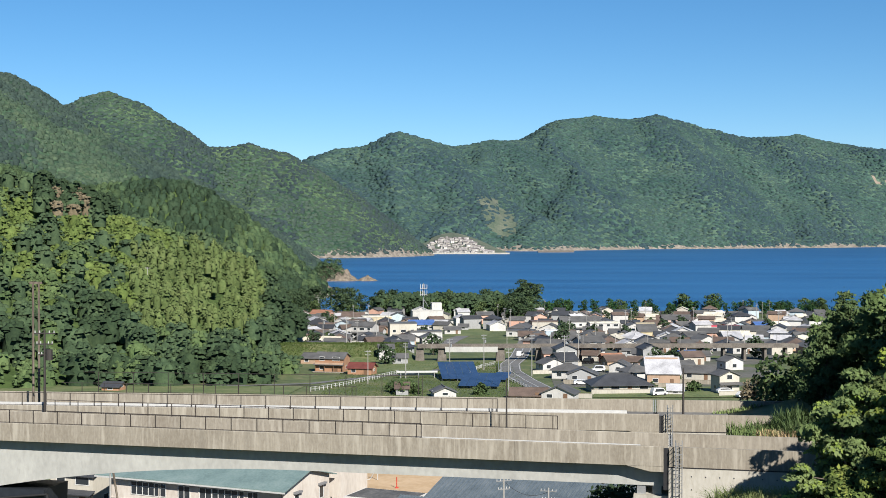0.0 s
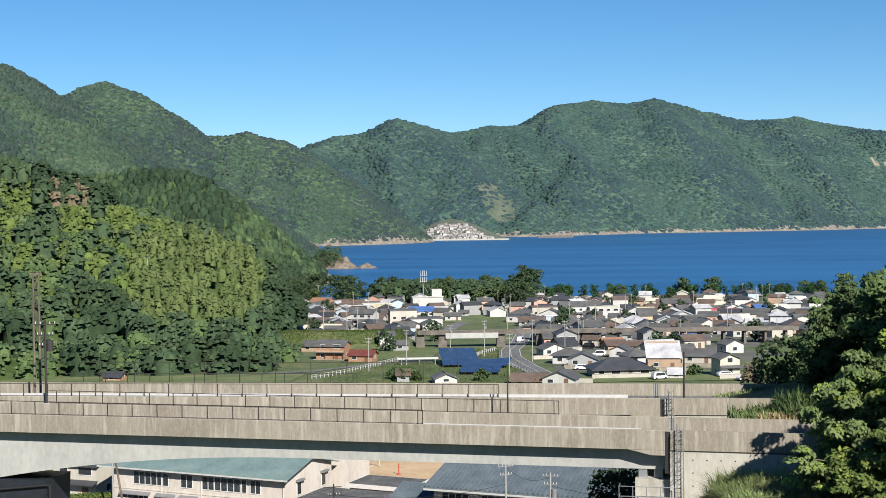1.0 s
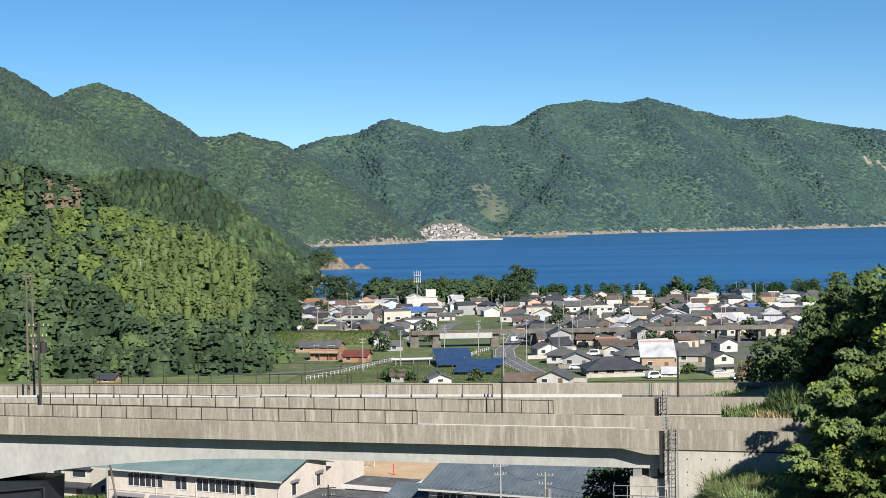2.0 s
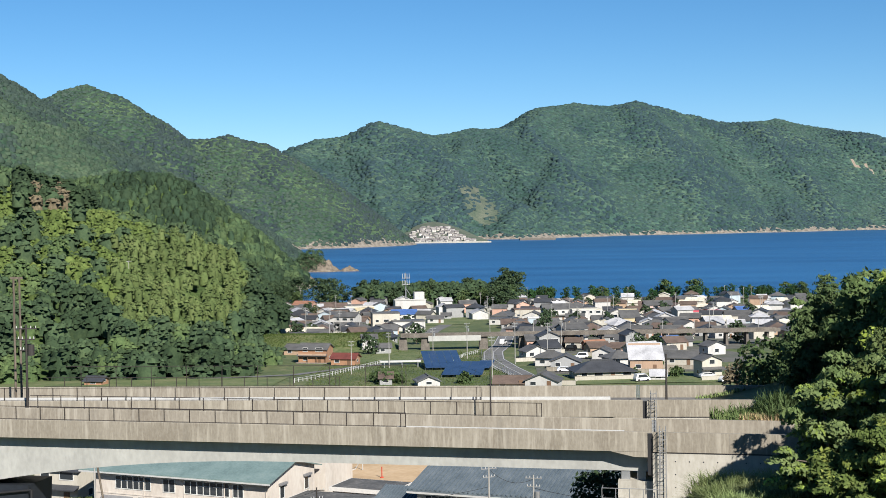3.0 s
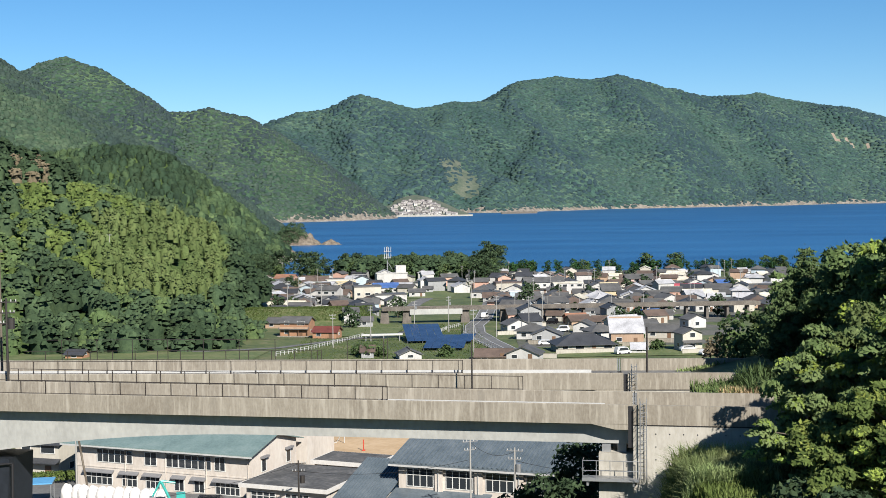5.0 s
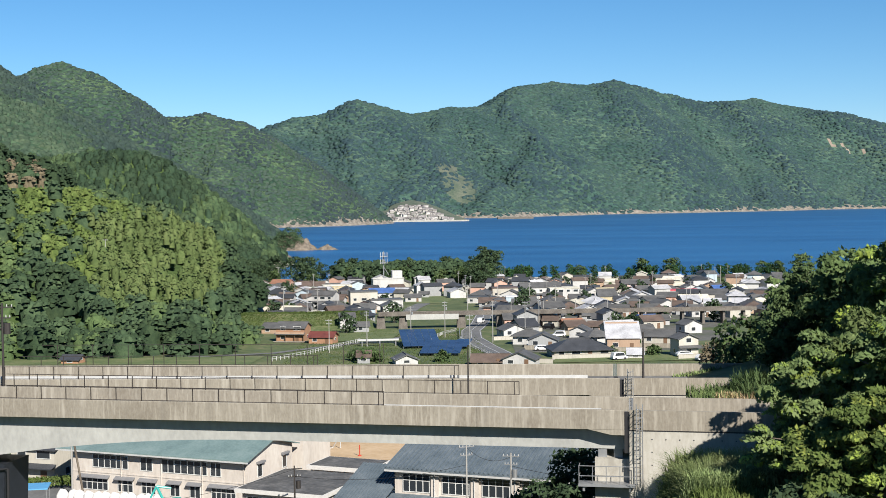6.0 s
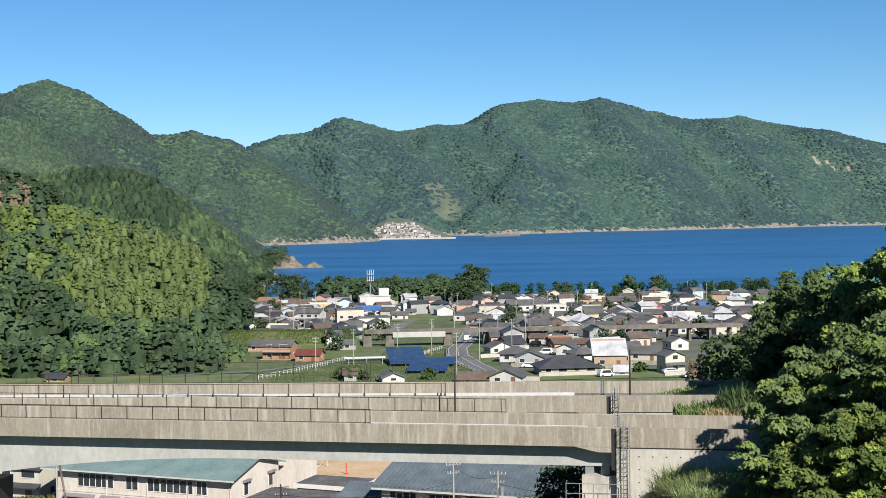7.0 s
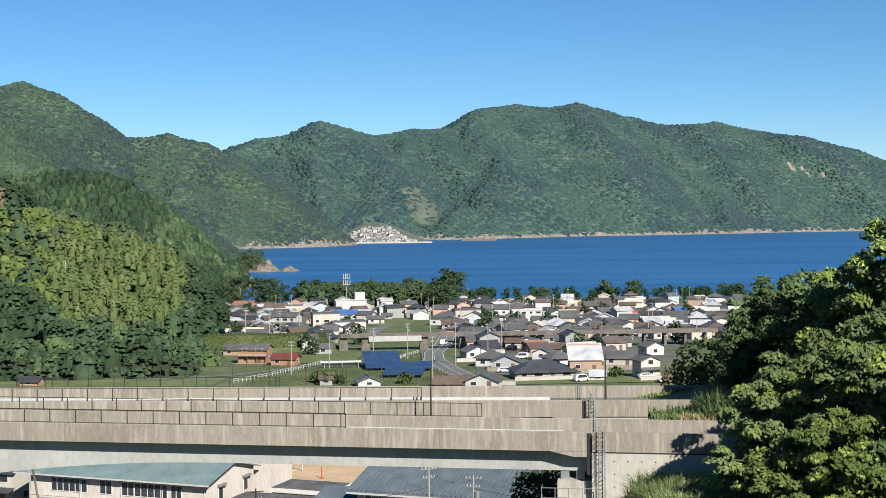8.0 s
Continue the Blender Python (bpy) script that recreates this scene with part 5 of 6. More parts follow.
def solar_array(x, y, w, length, turn, label):
    z = float(ground_z(x, y)) + 0.7
    th = thing("solar_array", label, "solar panels", "solar field", at=pose(x, y, z, 0, 0, turn))
    cols, rows = int(w / 2.1), int(length / 1.5)
    me = Geo().box(0.03, 0.03, 0, 2.07, 1.44, 0.05).mesh("panel", M["solar"])
    for i in range(cols):
        for j in range(rows):
            p = part("panel", me, None, th)
            p.matrix_basis = pose(-w / 2 + i * 2.1, j * 1.5 * cos(radians(7)), j * 1.5 * sin(radians(7)), 7, 0, 0)
    for i in range(0, cols + 1, 2):
        part("post", Geo().rod((-w / 2 + i * 2.1, 0.2, -1.4), (-w / 2 + i * 2.1, 0.2, 0), 0.05, n=5), M["galv"], th)
    return th


solar_array(9.5, 338, 11.5, 16, -8, "dark blue solar panel array on posts")
solar_array(5.5, 362, 11.5, 22, 4, "dark blue solar panel array on sloping ground")
solar_array(15.5, 358, 5, 9, -12, "small dark blue solar panel array")


# ---------------------------------------------------------------- school
M["green_roof"] = material("green_metal_roof", [(0.13, 0.19, 0.185), (0.175, 0.25, 0.24), (0.22, 0.29, 0.28)], 0.5, 0.4, 8, 0.05, 4)
M["seam_roof"] = material("blue_grey_metal_roof", [(0.085, 0.11, 0.13), (0.12, 0.15, 0.175), (0.16, 0.19, 0.215)], 0.45, 0.5, 7, 0.05, 4)
M["school"] = material("beige_plaster", [(0.5, 0.445, 0.39), (0.6, 0.54, 0.48), (0.66, 0.61, 0.55)], 0.85, 0.3, 8, 0.1, 5, stretch=(1, 1, 0.4))
M["flat_roof"] = material("dark_roof_felt", [(0.05, 0.05, 0.05), (0.09, 0.09, 0.09), (0.17, 0.165, 0.16)], 0.8, 0.35, 6, 0.2, 4)
M["trim_white"] = plain("white_fascia", (0.66, 0.64, 0.61), 0.7)
M["awning"] = plain("grey_awning", (0.2, 0.2, 0.21), 0.7)

school = thing("school_building", "beige two-storey school with a low green metal roof", "school", at=pose(-19.9, 165.0, 20.0, 0, 0, -23.8))
L_, HS, DP, RS = 26.5, 7.25, 11.8, 1.5
g = Geo().add([(-L_, 0, -1), (0, 0, -1), (0, DP, -1), (-L_, DP, -1), (-L_, 0, HS), (0, 0, HS), (0, DP, HS), (-L_, DP, HS), (-L_, DP / 2, HS + RS), (0, DP / 2, HS + RS)],
              [(0, 1, 5, 4), (1, 2, 6, 9, 5), (2, 3, 7, 6), (3, 0, 4, 8, 7), (4, 5, 9, 8), (6, 7, 8, 9)])
part("wall", g, M["school"], school)
g = Geo()
k = RS / (DP / 2)
slab_roof(g, ((-L_ - 2, -0.9, HS - 0.9 * k), (0.7, -0.9, HS - 0.9 * k)), ((-L_ - 2, DP / 2, HS + RS), (0.7, DP / 2, HS + RS)), 0.14)
slab_roof(g, ((-L_ - 2, DP + 0.9, HS - 0.9 * k), (0.7, DP + 0.9, HS - 0.9 * k)), ((-L_ - 2, DP / 2, HS + RS), (0.7, DP / 2, HS + RS)), 0.14)
part("roof", g, M["green_roof"], school)
part("gutter", Geo().box(-L_ - 2, -1.02, HS - 0.4, 0.7, -0.9, HS - 0.22), M["white"], school)
for x in (-0.4, -6.5, -12.6, -18.8):
    part("downpipe", Geo().rod((x, -0.08, 0), (x, -0.08, HS - 0.1), 0.06, n=6), M["school"], school)
part("string_course", Geo().box(-L_, -0.06, 4.05, 0, 0.0, 4.2), M["school"], school)
for x, w in ((-20.5, 5.6), (-14.9, 1.9), (-11.6, 1.9), (-8.2, 4.9), (-4.5, 1.6)):
    window(school, x, 0, 4.75, w, 1.75, 0, max(1, int(w / 1.0)))
for x, w in ((-23.0, 4.2), (-18.2, 2.4), (-14.6, 2.2), (-10.6, 1.5), (-7.6, 1.6), (-3.4, 3.6)):
    window(school, x, 0, 1.75, w, 1.55, 0, max(1, int(w / 0.9)))
    part("awning", Geo().add([(x - w / 2 - 0.3, -0.6, 3.4), (x + w / 2 + 0.3, -0.6, 3.4), (x + w / 2 + 0.3, 0, 3.7), (x - w / 2 - 0.3, 0, 3.7),
                              (x - w / 2 - 0.3, -0.6, 3.5), (x + w / 2 + 0.3, -0.6, 3.5), (x + w / 2 + 0.3, 0, 3.8), (x - w / 2 - 0.3, 0, 3.8)],
                             [(3, 2, 1, 0), (4, 5, 6, 7), (0, 1, 5, 4), (1, 2, 6, 5), (2, 3, 7, 6), (3, 0, 4, 7)]), M["awning"], school)
for y in (3.2, 9.6):
    window(school, 0, y, 4.4, 1.2, 1.7, 90)
    part("awning", Geo().box(0, y - 0.85, 6.2, 0.45, y + 0.85, 6.45), M["awning"], school)
part("clock", Geo().rod((-L_ - 0.05, 3, 5.6), (-L_ + 0.05, 3, 5.6), 0.4, n=20), M["white"], school)
wing = thing("school_wing", "pale rear wing of the school with a flat top", "school", at=pose(-13.6, 177, 20, 0, 0, -23.8))
part("wall", Geo().box(-6, 0, -1, -0.2, 8, 8.6), M["school"], wing)
window(wing, -5.0, 0, 5.4, 1.4, 1.7)
annex = thing("school_annex", "low white annex with a dark flat felt roof", "school", at=pose(-17.9, 163.6, 20.9, 0, 0, -23.8))
part("wall", Geo().box(0.3, -5.2, -2, 11.2, 6.2, 3.7), M["school"], annex)
part("fascia", Geo().box(-0.4, -5.9, 3.7, 11.6, 6.5, 4.15), M["trim_white"], annex)
part("roof", Geo().box(-0.1, -5.6, 4.15, 11.3, 6.2, 4.22), M["flat_roof"], annex)
for x, w in ((2.6, 3.4), (7.2, 3.2)):
    window(annex, x, -5.2, 1.75, w, 1.5, 0, 3)
window(annex, 11.2, -1.5, 1.0, 1.4, 1.6, 90)
annex2 = thing("school_annex", "second flat-roofed white annex behind the first", "school", at=pose(-14.5, 172.0, 20.9, 0, 0, -23.8))
part("wall", Geo().box(2.6, -0.5, -2, 11.0, 5.0, 3.9), M["school"], annex2)
part("fascia", Geo().box(2.2, -0.9, 3.9, 11.4, 5.4, 4.4), M["trim_white"], annex2)
part("roof", Geo().box(2.5, -0.6, 4.4, 11.1, 5.1, 4.46), M["flat_roof"], annex2)

# sports hall with standing seams
gym = thing("sports_hall", "sports hall with a ribbed blue-grey metal roof", "hall", at=pose(-2.5, 154.0, 20.0, 0, 0, -22.3))
GE, GR, GD, GL = 8.0, 3.0, 13.0, 24.0
g = Geo().add([(0.9, 0.9, -1), (GL, 0.9, -1), (GL, 2 * GD, -1), (0.9, 2 * GD, -1), (0.9, 0.9, GE + 0.2), (GL, 0.9, GE + 0.2), (GL, 2 * GD, GE + 0.2), (0.9, 2 * GD, GE + 0.2), (0.9, GD, GE + GR), (GL, GD, GE + GR)],
              [(0, 1, 5, 4), (1, 2, 6, 9, 5), (2, 3, 7, 6), (3, 0, 4, 8, 7), (4, 5, 9, 8), (6, 7, 8, 9)])
part("wall", g, M["school"], gym)
g = Geo()
slab_roof(g, ((0, 0, GE), (GL + 0.8, 0, GE)), ((0, GD, GE + GR), (GL + 0.8, GD, GE + GR)), 0.2)
slab_roof(g, ((0, 2 * GD, GE), (GL + 0.8, 2 * GD, GE)), ((0, GD, GE + GR), (GL + 0.8, GD, GE + GR)), 0.2)
part("roof", g, M["seam_roof"], gym)
rib = Geo()
slab_roof(rib, ((0, -0.05, 0.2), (0.16, -0.05, 0.2)), ((0, GD, GR + 0.2), (0.16, GD, GR + 0.2)), 0.15)
rib = rib.mesh("roof_rib", M["seam_roof"])
for i in range(43):
    part("roof_rib", rib, None, gym).location = (0.05 + i * 0.58, 0, GE)
part("gutter", Geo().box(0, -0.16, GE - 0.22, GL + 0.8, 0.0, GE - 0.02), M["white"], gym)
for i in range(5):
    x = 3.6 + 4.9 * i
    window(gym, x, 0.9, GE - 2.7, 3.4, 2.2, 0, 3)
    part("pilaster", Geo().box(x + 1.95, 0.6, 0, x + 2.9, 0.9, GE), M["school"], gym)
    part("downpipe", Geo().rod((x + 2.4, 0.5, GE - 0.2), (x + 2.4, 0.5, 4.6), 0.06, n=6), M["white"], gym)
g = Geo()
slab_roof(g, ((0.5, -3.2, 3.9), (12.5, -3.2, 3.9)), ((0.5, 0.9, 4.9), (12.5, 0.9, 4.9)), 0.14)
part("porch_roof", g, M["seam_roof"], gym)
g = Geo()
slab_roof(g, ((-5.6, -4.2, 4.0), (0.6, -4.2, 4.0)), ((-5.6, GD * 0.5, 7.0), (0.6, GD * 0.5, 7.0)), 0.18)
part("side_roof", g, M["seam_roof"], gym)
g = Geo()
slab_roof(g, ((0, -0.05, 0.18), (0.09, -0.05, 0.18)), ((0, GD * 0.5 + 4.2, 3.18), (0.09, GD * 0.5 + 4.2, 3.18)), 0.1)
rib = g.mesh("roof_rib", M["seam_roof"])
for i in range(15):
    part("roof_rib", rib, None, gym).location = (-5.55 + i * 0.4, -4.2, 4.0)
part("wall", Geo().box(-5.2, -3.6, -1, 0.5, GD * 0.5, 4.0), M["school"], gym)

goal = thing("football_goal", "white tubular goal frame on the sports ground", "goal", at=pose(-11.5, 205, float(ground_z(-11.5, 205)) + 0.1, 0, 0, 60))
for a, b in (((-2.5, 0, 0), (-2.5, 0, 2.1)), ((2.5, 0, 0), (2.5, 0, 2.1)), ((-2.5, 0, 2.1), (2.5, 0, 2.1)), ((-2.5, 0, 2.1), (-2.5, 1.4, 0)), ((2.5, 0, 2.1), (2.5, 1.4, 0)), ((-2.5, 1.4, 0), (2.5, 1.4, 0))):
    part("tube", Geo().rod(a, b, 0.07, n=6), M["white"], goal)
M["red"] = plain("red_paint", (0.55, 0.06, 0.03), 0.5)
rp_ = thing("marker_pole", "red painted pole on the sports ground", "pole", at=pose(-7.0, 200, float(ground_z(-7, 200)) + 0.1))
part("shaft", Geo().rod((0, 0, 0), (0, 0, 1.7), 0.08, n=8), M["red"], rp_)
part("base", Geo().rod((0, 0, 0), (0, 0, 0.15), 0.28, n=12), M["red"], rp_)

# yard: white bulk bags, mini excavator, van, hedge
M["bag"] = plain("white_woven_bag", (0.74, 0.72, 0.69), 0.9, spread=0.06)
rngb = np.random.default_rng(3)
for i in range(12):
    x, y = -43.0 + 1.15 * i + rngb.uniform(-0.2, 0.2), 166.5 - 0.45 * i + rngb.uniform(-0.3, 0.3)
    bm = bmesh.new()
    bmesh.ops.create_icosphere(bm, subdivisions=3, radius=1)
    for v in bm.verts:
        n = noise.noise(v.co * 2.3 + Vector((i * 7.0, 0, 0)))
        v.co = Vector((v.co.x * 0.85, v.co.y * 0.8, max(-0.55, v.co.z) * 1.35)) * (1 + 0.13 * n)
    mb = bpy.data.meshes.new("bulk_bag")
    bm.to_mesh(mb)
    bm.free()
    mb.materials.append(M["bag"])
    mb.polygons.foreach_set("use_smooth", [True] * len(mb.polygons))
    ob = tagged(new("bulk_bag", mb), "bulging white woven bulk bag in the school yard", "bulk bag", "row of bulk bags")
    ob.location = (x, y, float(ground_z(x, y)) + 0.75)

M["teal"] = plain("teal_machine_paint", (0.05, 0.4, 0.36), 0.4)
ex = thing("mini_excavator", "small teal excavator parked in the yard", "excavator", at=pose(-27.6, 157.5, float(ground_z(-27.6, 157.5)), 0, 0, 10))
ex.matrix_basis = ex.matrix_basis @ Matrix.Diagonal((1.05, 1.05, 1.05, 1))
part("track", Geo().box(-1.0, -0.9, 0, 1.0, -0.45, 0.55), M["black"], ex)
part("track", Geo().box(-1.0, 0.45, 0, 1.0, 0.9, 0.55), M["black"], ex)
part("body", Geo().box(-0.9, -0.8, 0.6, 0.8, 0.8, 1.4).box(-0.3, -0.6, 1.4, 0.7, 0.6, 2.3), M["teal"], ex)
part("boom", Geo().rod((-0.8, 0, 1.1), (-2.0, 0, 3.8), 0.18, 0.15).rod((-2.0, 0, 3.8), (-0.4, 0, 3.5), 0.15, 0.12), M["teal"], ex)
part("arm", Geo().rod((-2.0, 0, 3.8), (-3.0, 0, 2.0), 0.13, 0.1), M["teal"], ex)
part("bucket", Geo().box(-3.3, -0.3, 1.6, -2.8, 0.3, 2.1), M["galv"], ex)
M["carpaint_dark"] = plain("black_car_paint", (0.01, 0.01, 0.012), 0.25)
M["carpaint_white"] = plain("white_car_paint", (0.75, 0.75, 0.75), 0.3)


def car(x, y, turn, mat, label, van=False):
    th = thing("car", label, "car", "parked cars", at=pose(x, y, float(ground_z(x, y)) + 0.12, 0, 0, turn))
    top = 1.85 if van else 1.45
    prof = [(-2.0, 0.3), (2.0, 0.3), (2.05, 0.75), (1.5, 0.95), (0.9, top - 0.05), (-1.7 if van else -1.2, top), (-2.0 if van else -1.9, 0.95), (-2.05, 0.7)]
    n = len(prof)
    g = Geo().add([(a, -0.78, b) for a, b in prof] + [(a, 0.78, b) for a, b in prof],
                  [tuple(range(n)), tuple(range(2 * n - 1, n - 1, -1))] + [((i + 1) % n, i, n + i, n + (i + 1) % n) for i in range(n)])
    part("body", g, mat, th)
    for s in (-0.79, 0.79):
        part("side_window", Geo().add([(1.3, s, 1.0), (0.85, s, top - 0.15), (-1.2, s, top - 0.15), (-1.5, s, 1.0), (1.3, s * 0.97, 1.0), (0.85, s * 0.97, top - 0.15), (-1.2, s * 0.97, top - 0.15), (-1.5, s * 0.97, 1.0)],
                                      [(0, 1, 2, 3), (7, 6, 5, 4), (0, 4, 5, 1), (1, 5, 6, 2), (2, 6, 7, 3), (3, 7, 4, 0)]), M["glass"], th)
    for wx in (-1.25, 1.25):
        for s in (-0.72, 0.72):
            part("wheel", Geo().rod((wx, s - 0.1, 0.31), (wx, s + 0.1, 0.31), 0.31, n=14), M["black"], th)
    return th


car(-23.6, 157.6, 0, M["carpaint_dark"], "black van parked before the school", True)
car(52.6, 322, 20, M["carpaint_white"], "small white van parked on the lawn", True)
car(69.5, 326, 10, M["carpaint_white"], "white car parked beside the cream house")
car(72.5, 318, 25, M["carpaint_white"], "white car parked on the verge")
car(36.5, 349, 0, M["carpaint_white"], "white car parked by the hedge")
car(27.0, 462, 70, M["carpaint_white"], "white car on the road under the railway", True)
for i in range(6):
    car(-64 + i * 3.2 + (i % 2), 790 + (i * 5) % 9, 15 * i, M["carpaint_white"] if i % 3 else M["carpaint_dark"], "car parked near the harbour")
# ---------------------------------------------------------------- trees on the spur beside the abutment
def gz(x, y):
    return float(ground_z(x, y))


def near_tree(label, x, y, top, r, mat, seed, count, size=0.17, **kw):
    z = gz(x, y)
    return make_tree(label, x, y, z, (top - z) / 1.02, r, mat, seed, int(0.86 * count), size * 1.08, layered=True, **kw)


def conifer(label, x, y, top, r, mat, seed, count, size):
    """A cedar: straight trunk, tiers of rising branches that shorten towards the tip."""
    rng = np.random.default_rng(seed)
    z = gz(x, y)
    h = top - z
    th = thing("tree", label, "tree", at=pose(x, y, z))
    g, blobs = Geo().rod((0, 0, -0.6), (0, 0, h * 0.5), 0.2, 0.13, n=8).rod((0, 0, h * 0.5), (0, 0, h * 0.98), 0.13, 0.03, n=8), []
    for k in range(30):
        f = 0.12 + 0.86 * k / 30
        for q in range(4):
            a = 1.7 * k + q * 1.57 + rng.uniform(-0.5, 0.5)
            reach = r * (1.05 - f) ** 0.75 * rng.uniform(0.6, 1.15)
            b = Vector((cos(a) * reach, sin(a) * reach, h * f + reach * rng.uniform(0.05, 0.35)))
            g.rod((0, 0, h * f), b, 0.045, 0.015, n=4)
            for e in (0.55, 0.95):
                w = 0.2 + 0.22 * reach * rng.uniform(0.7, 1.2)
                blobs.append((b.x * e, b.y * e, h * f + (b.z - h * f) * e, w, w, 0.45 * w))
    blobs.append((0, 0, h * 0.98, 0.18, 0.18, 0.5))
    part("trunk", g, M["bark"], th)
    V, F = spray_cards(blobs, count, size * 0.8, rng, 0.4)
    part("crown", fast_mesh("crown", V, F, M[mat]), None, th)
    return th


near_tree("bright green broadleaf tree beside the abutment", 24.0, 79, 49.6, 3.0, "leaf_slope", 1, 17000, limbs=13, crown_from=0.12, blob=0.25, flat=0.4, per=9, lit_tops=0.22)
near_tree("leafy green tree shading the abutment wall", 26.2, 80.5, 51.0, 3.2, "leaf_slope", 2, 17000, limbs=13, crown_from=0.12, blob=0.25, flat=0.4, per=9, lit_tops=0.22)
near_tree("dense green tree on the slope", 28.6, 75, 52.8, 3.8, "leaf_slope", 3, 19000, limbs=13, crown_from=0.1, blob=0.25, flat=0.4, per=9, lit_tops=0.45)
near_tree("bright yellow-green tree on the slope", 26.2, 71, 48.8, 2.8, "leaf_bright", 4, 15000, limbs=13, crown_from=0.1, blob=0.25, flat=0.4, per=9, lit_tops=0.22)
near_tree("dark spreading tree on the slope", 31.8, 78, 54.2, 3.7, "leaf_slope", 5, 18000, limbs=13, crown_from=0.1, blob=0.25, flat=0.4, per=9, lit_tops=0.45)
near_tree("low bright shrub-like tree on the slope", 23.4, 73, 46.2, 2.2, "leaf_bright", 6, 12000, limbs=7, crown_from=0.05, blob=0.34, lit_tops=0.22)
near_tree("green tree with drooping branches on the slope", 31.0, 70.5, 52.5, 3.3, "leaf_slope", 18, 15000, limbs=13, crown_from=0.1, blob=0.25, flat=0.4, per=9, lit_tops=0.45)
conifer("tall dark cedar with upturned branches on the spur", 31.9, 105, 55.1, 3.0, "leaf_mid", 7, 13000, 0.2)
conifer("slender dark cedar beside the taller one", 30.2, 104, 52.6, 2.3, "leaf_mid", 27, 8000, 0.2)
near_tree("dark green tree on the spur top", 35.2, 100, 55.0, 4.2, "leaf_slope", 8, 14000, 0.22, limbs=13, crown_from=0.12, blob=0.24, flat=0.7, per=8)
near_tree("tall dark tree crowning the spur", 35.6, 93, 57.2, 4.4, "leaf_slope", 9, 16000, 0.2, limbs=13, crown_from=0.12, blob=0.24, flat=0.7, per=8, lit_tops=0.45)
near_tree("tall dark tree at the edge of the wood", 36.6, 88, 59.6, 4.6, "leaf_slope", 10, 16000, 0.2, limbs=13, crown_from=0.12, blob=0.24, flat=0.7, per=8, lit_tops=0.45)
near_tree("dark rounded tree behind the abutment", 37.5, 123, 52.0, 4.0, "leaf_slope", 11, 12000, 0.24, limbs=11, crown_from=0.1, blob=0.26, flat=0.55, per=8)
near_tree("green tree behind the abutment", 38.0, 136, 49.0, 3.7, "leaf_slope", 12, 11000, 0.25, limbs=11, crown_from=0.1, blob=0.26, flat=0.55, per=8, lit_tops=0.22)
near_tree("dark leafy tree above the houses", 40.4, 150, 46.4, 3.6, "leaf_dark", 13, 10000, 0.27, limbs=11, crown_from=0.1, blob=0.26, flat=0.55, per=8)
near_tree("brownish thin-leaved tree beside the houses", 42.0, 176, 42.2, 3.2, "leaf_bloom", 14, 2600, 0.3, limbs=11, crown_from=0.2)
near_tree("green tree standing at the hill foot", 47.0, 172, 43.6, 4.2, "leaf_slope", 15, 9000, 0.28, limbs=11, crown_from=0.1, blob=0.26, flat=0.55, per=8)
near_tree("dark tree in the wooded edge", 42.0, 118, 53.6, 5.2, "leaf_slope", 16, 12000, 0.24, limbs=11, crown_from=0.1, blob=0.26, flat=0.55, per=8)
for i, (x, y, top, r) in enumerate(((10.5, 124, 31.5, 3.6), (14.5, 118, 34.5, 4.0), (12.0, 108, 31.0, 3.4), (17.5, 130, 35.0, 4.2), (9.0, 116, 27.5, 3.0))):
    near_tree("dark tree in the hollow below the viaduct", x, y, top, r, "leaf_dark", 60 + i, 6000, 0.24, limbs=8, crown_from=0.1)
near_tree("tree with pale yellow foliage on the slope", 29.6, 84, 52.6, 2.5, "leaf_bamboo", 17, 9000, 0.16, limbs=8, crown_from=0.35)

rngw = np.random.default_rng(78)
blobs = []
for i in range(90):
    x, y = rngw.uniform(28, 58), rngw.uniform(108, 180)
    if x < 27 + 0.13 * (y - 105):
        continue
    r = rngw.uniform(1.6, 3.0)
    blobs.append((x, y, gz(x, y) + r * 0.7, r, r, r))
for i in range(70):
    x, y = rngw.uniform(25.5, 37), rngw.uniform(118, 132)
    r = rngw.uniform(0.8, 1.6)
    blobs.append((x, y, gz(x, y) + r * 0.6, r, r, r))
V, F = blob_cards(blobs, 30000, 0.28, rngw)
tagged(new("thicket", fast_mesh("thicket", V, F, M["leaf_mid"])), "green thicket covering the spur behind the abutment", "thicket", kind="stuff")
# undergrowth below the trees
rngu = np.random.default_rng(77)
blobs = []
for i in range(130):
    x, y = rngu.uniform(20.5, 48), rngu.uniform(66, 150)
    if abs(y - (91 - 0.223 * (x - 15.2))) < 2.5 or 84 < y < 107 and x < 30:
        continue
    if y > 105 and x < 29:
        continue
    r = rngu.uniform(1.0, 2.0)
    blobs.append((x, y, gz(x, y) + r * 0.5, r, r, r * 0.8))
V, F = blob_cards(blobs, 28000, 0.24, rngu)
tagged(new("undergrowth", fast_mesh("undergrowth", V, F, M["leaf_dark"])), "dark tangled undergrowth below the trees", "undergrowth", kind="stuff")


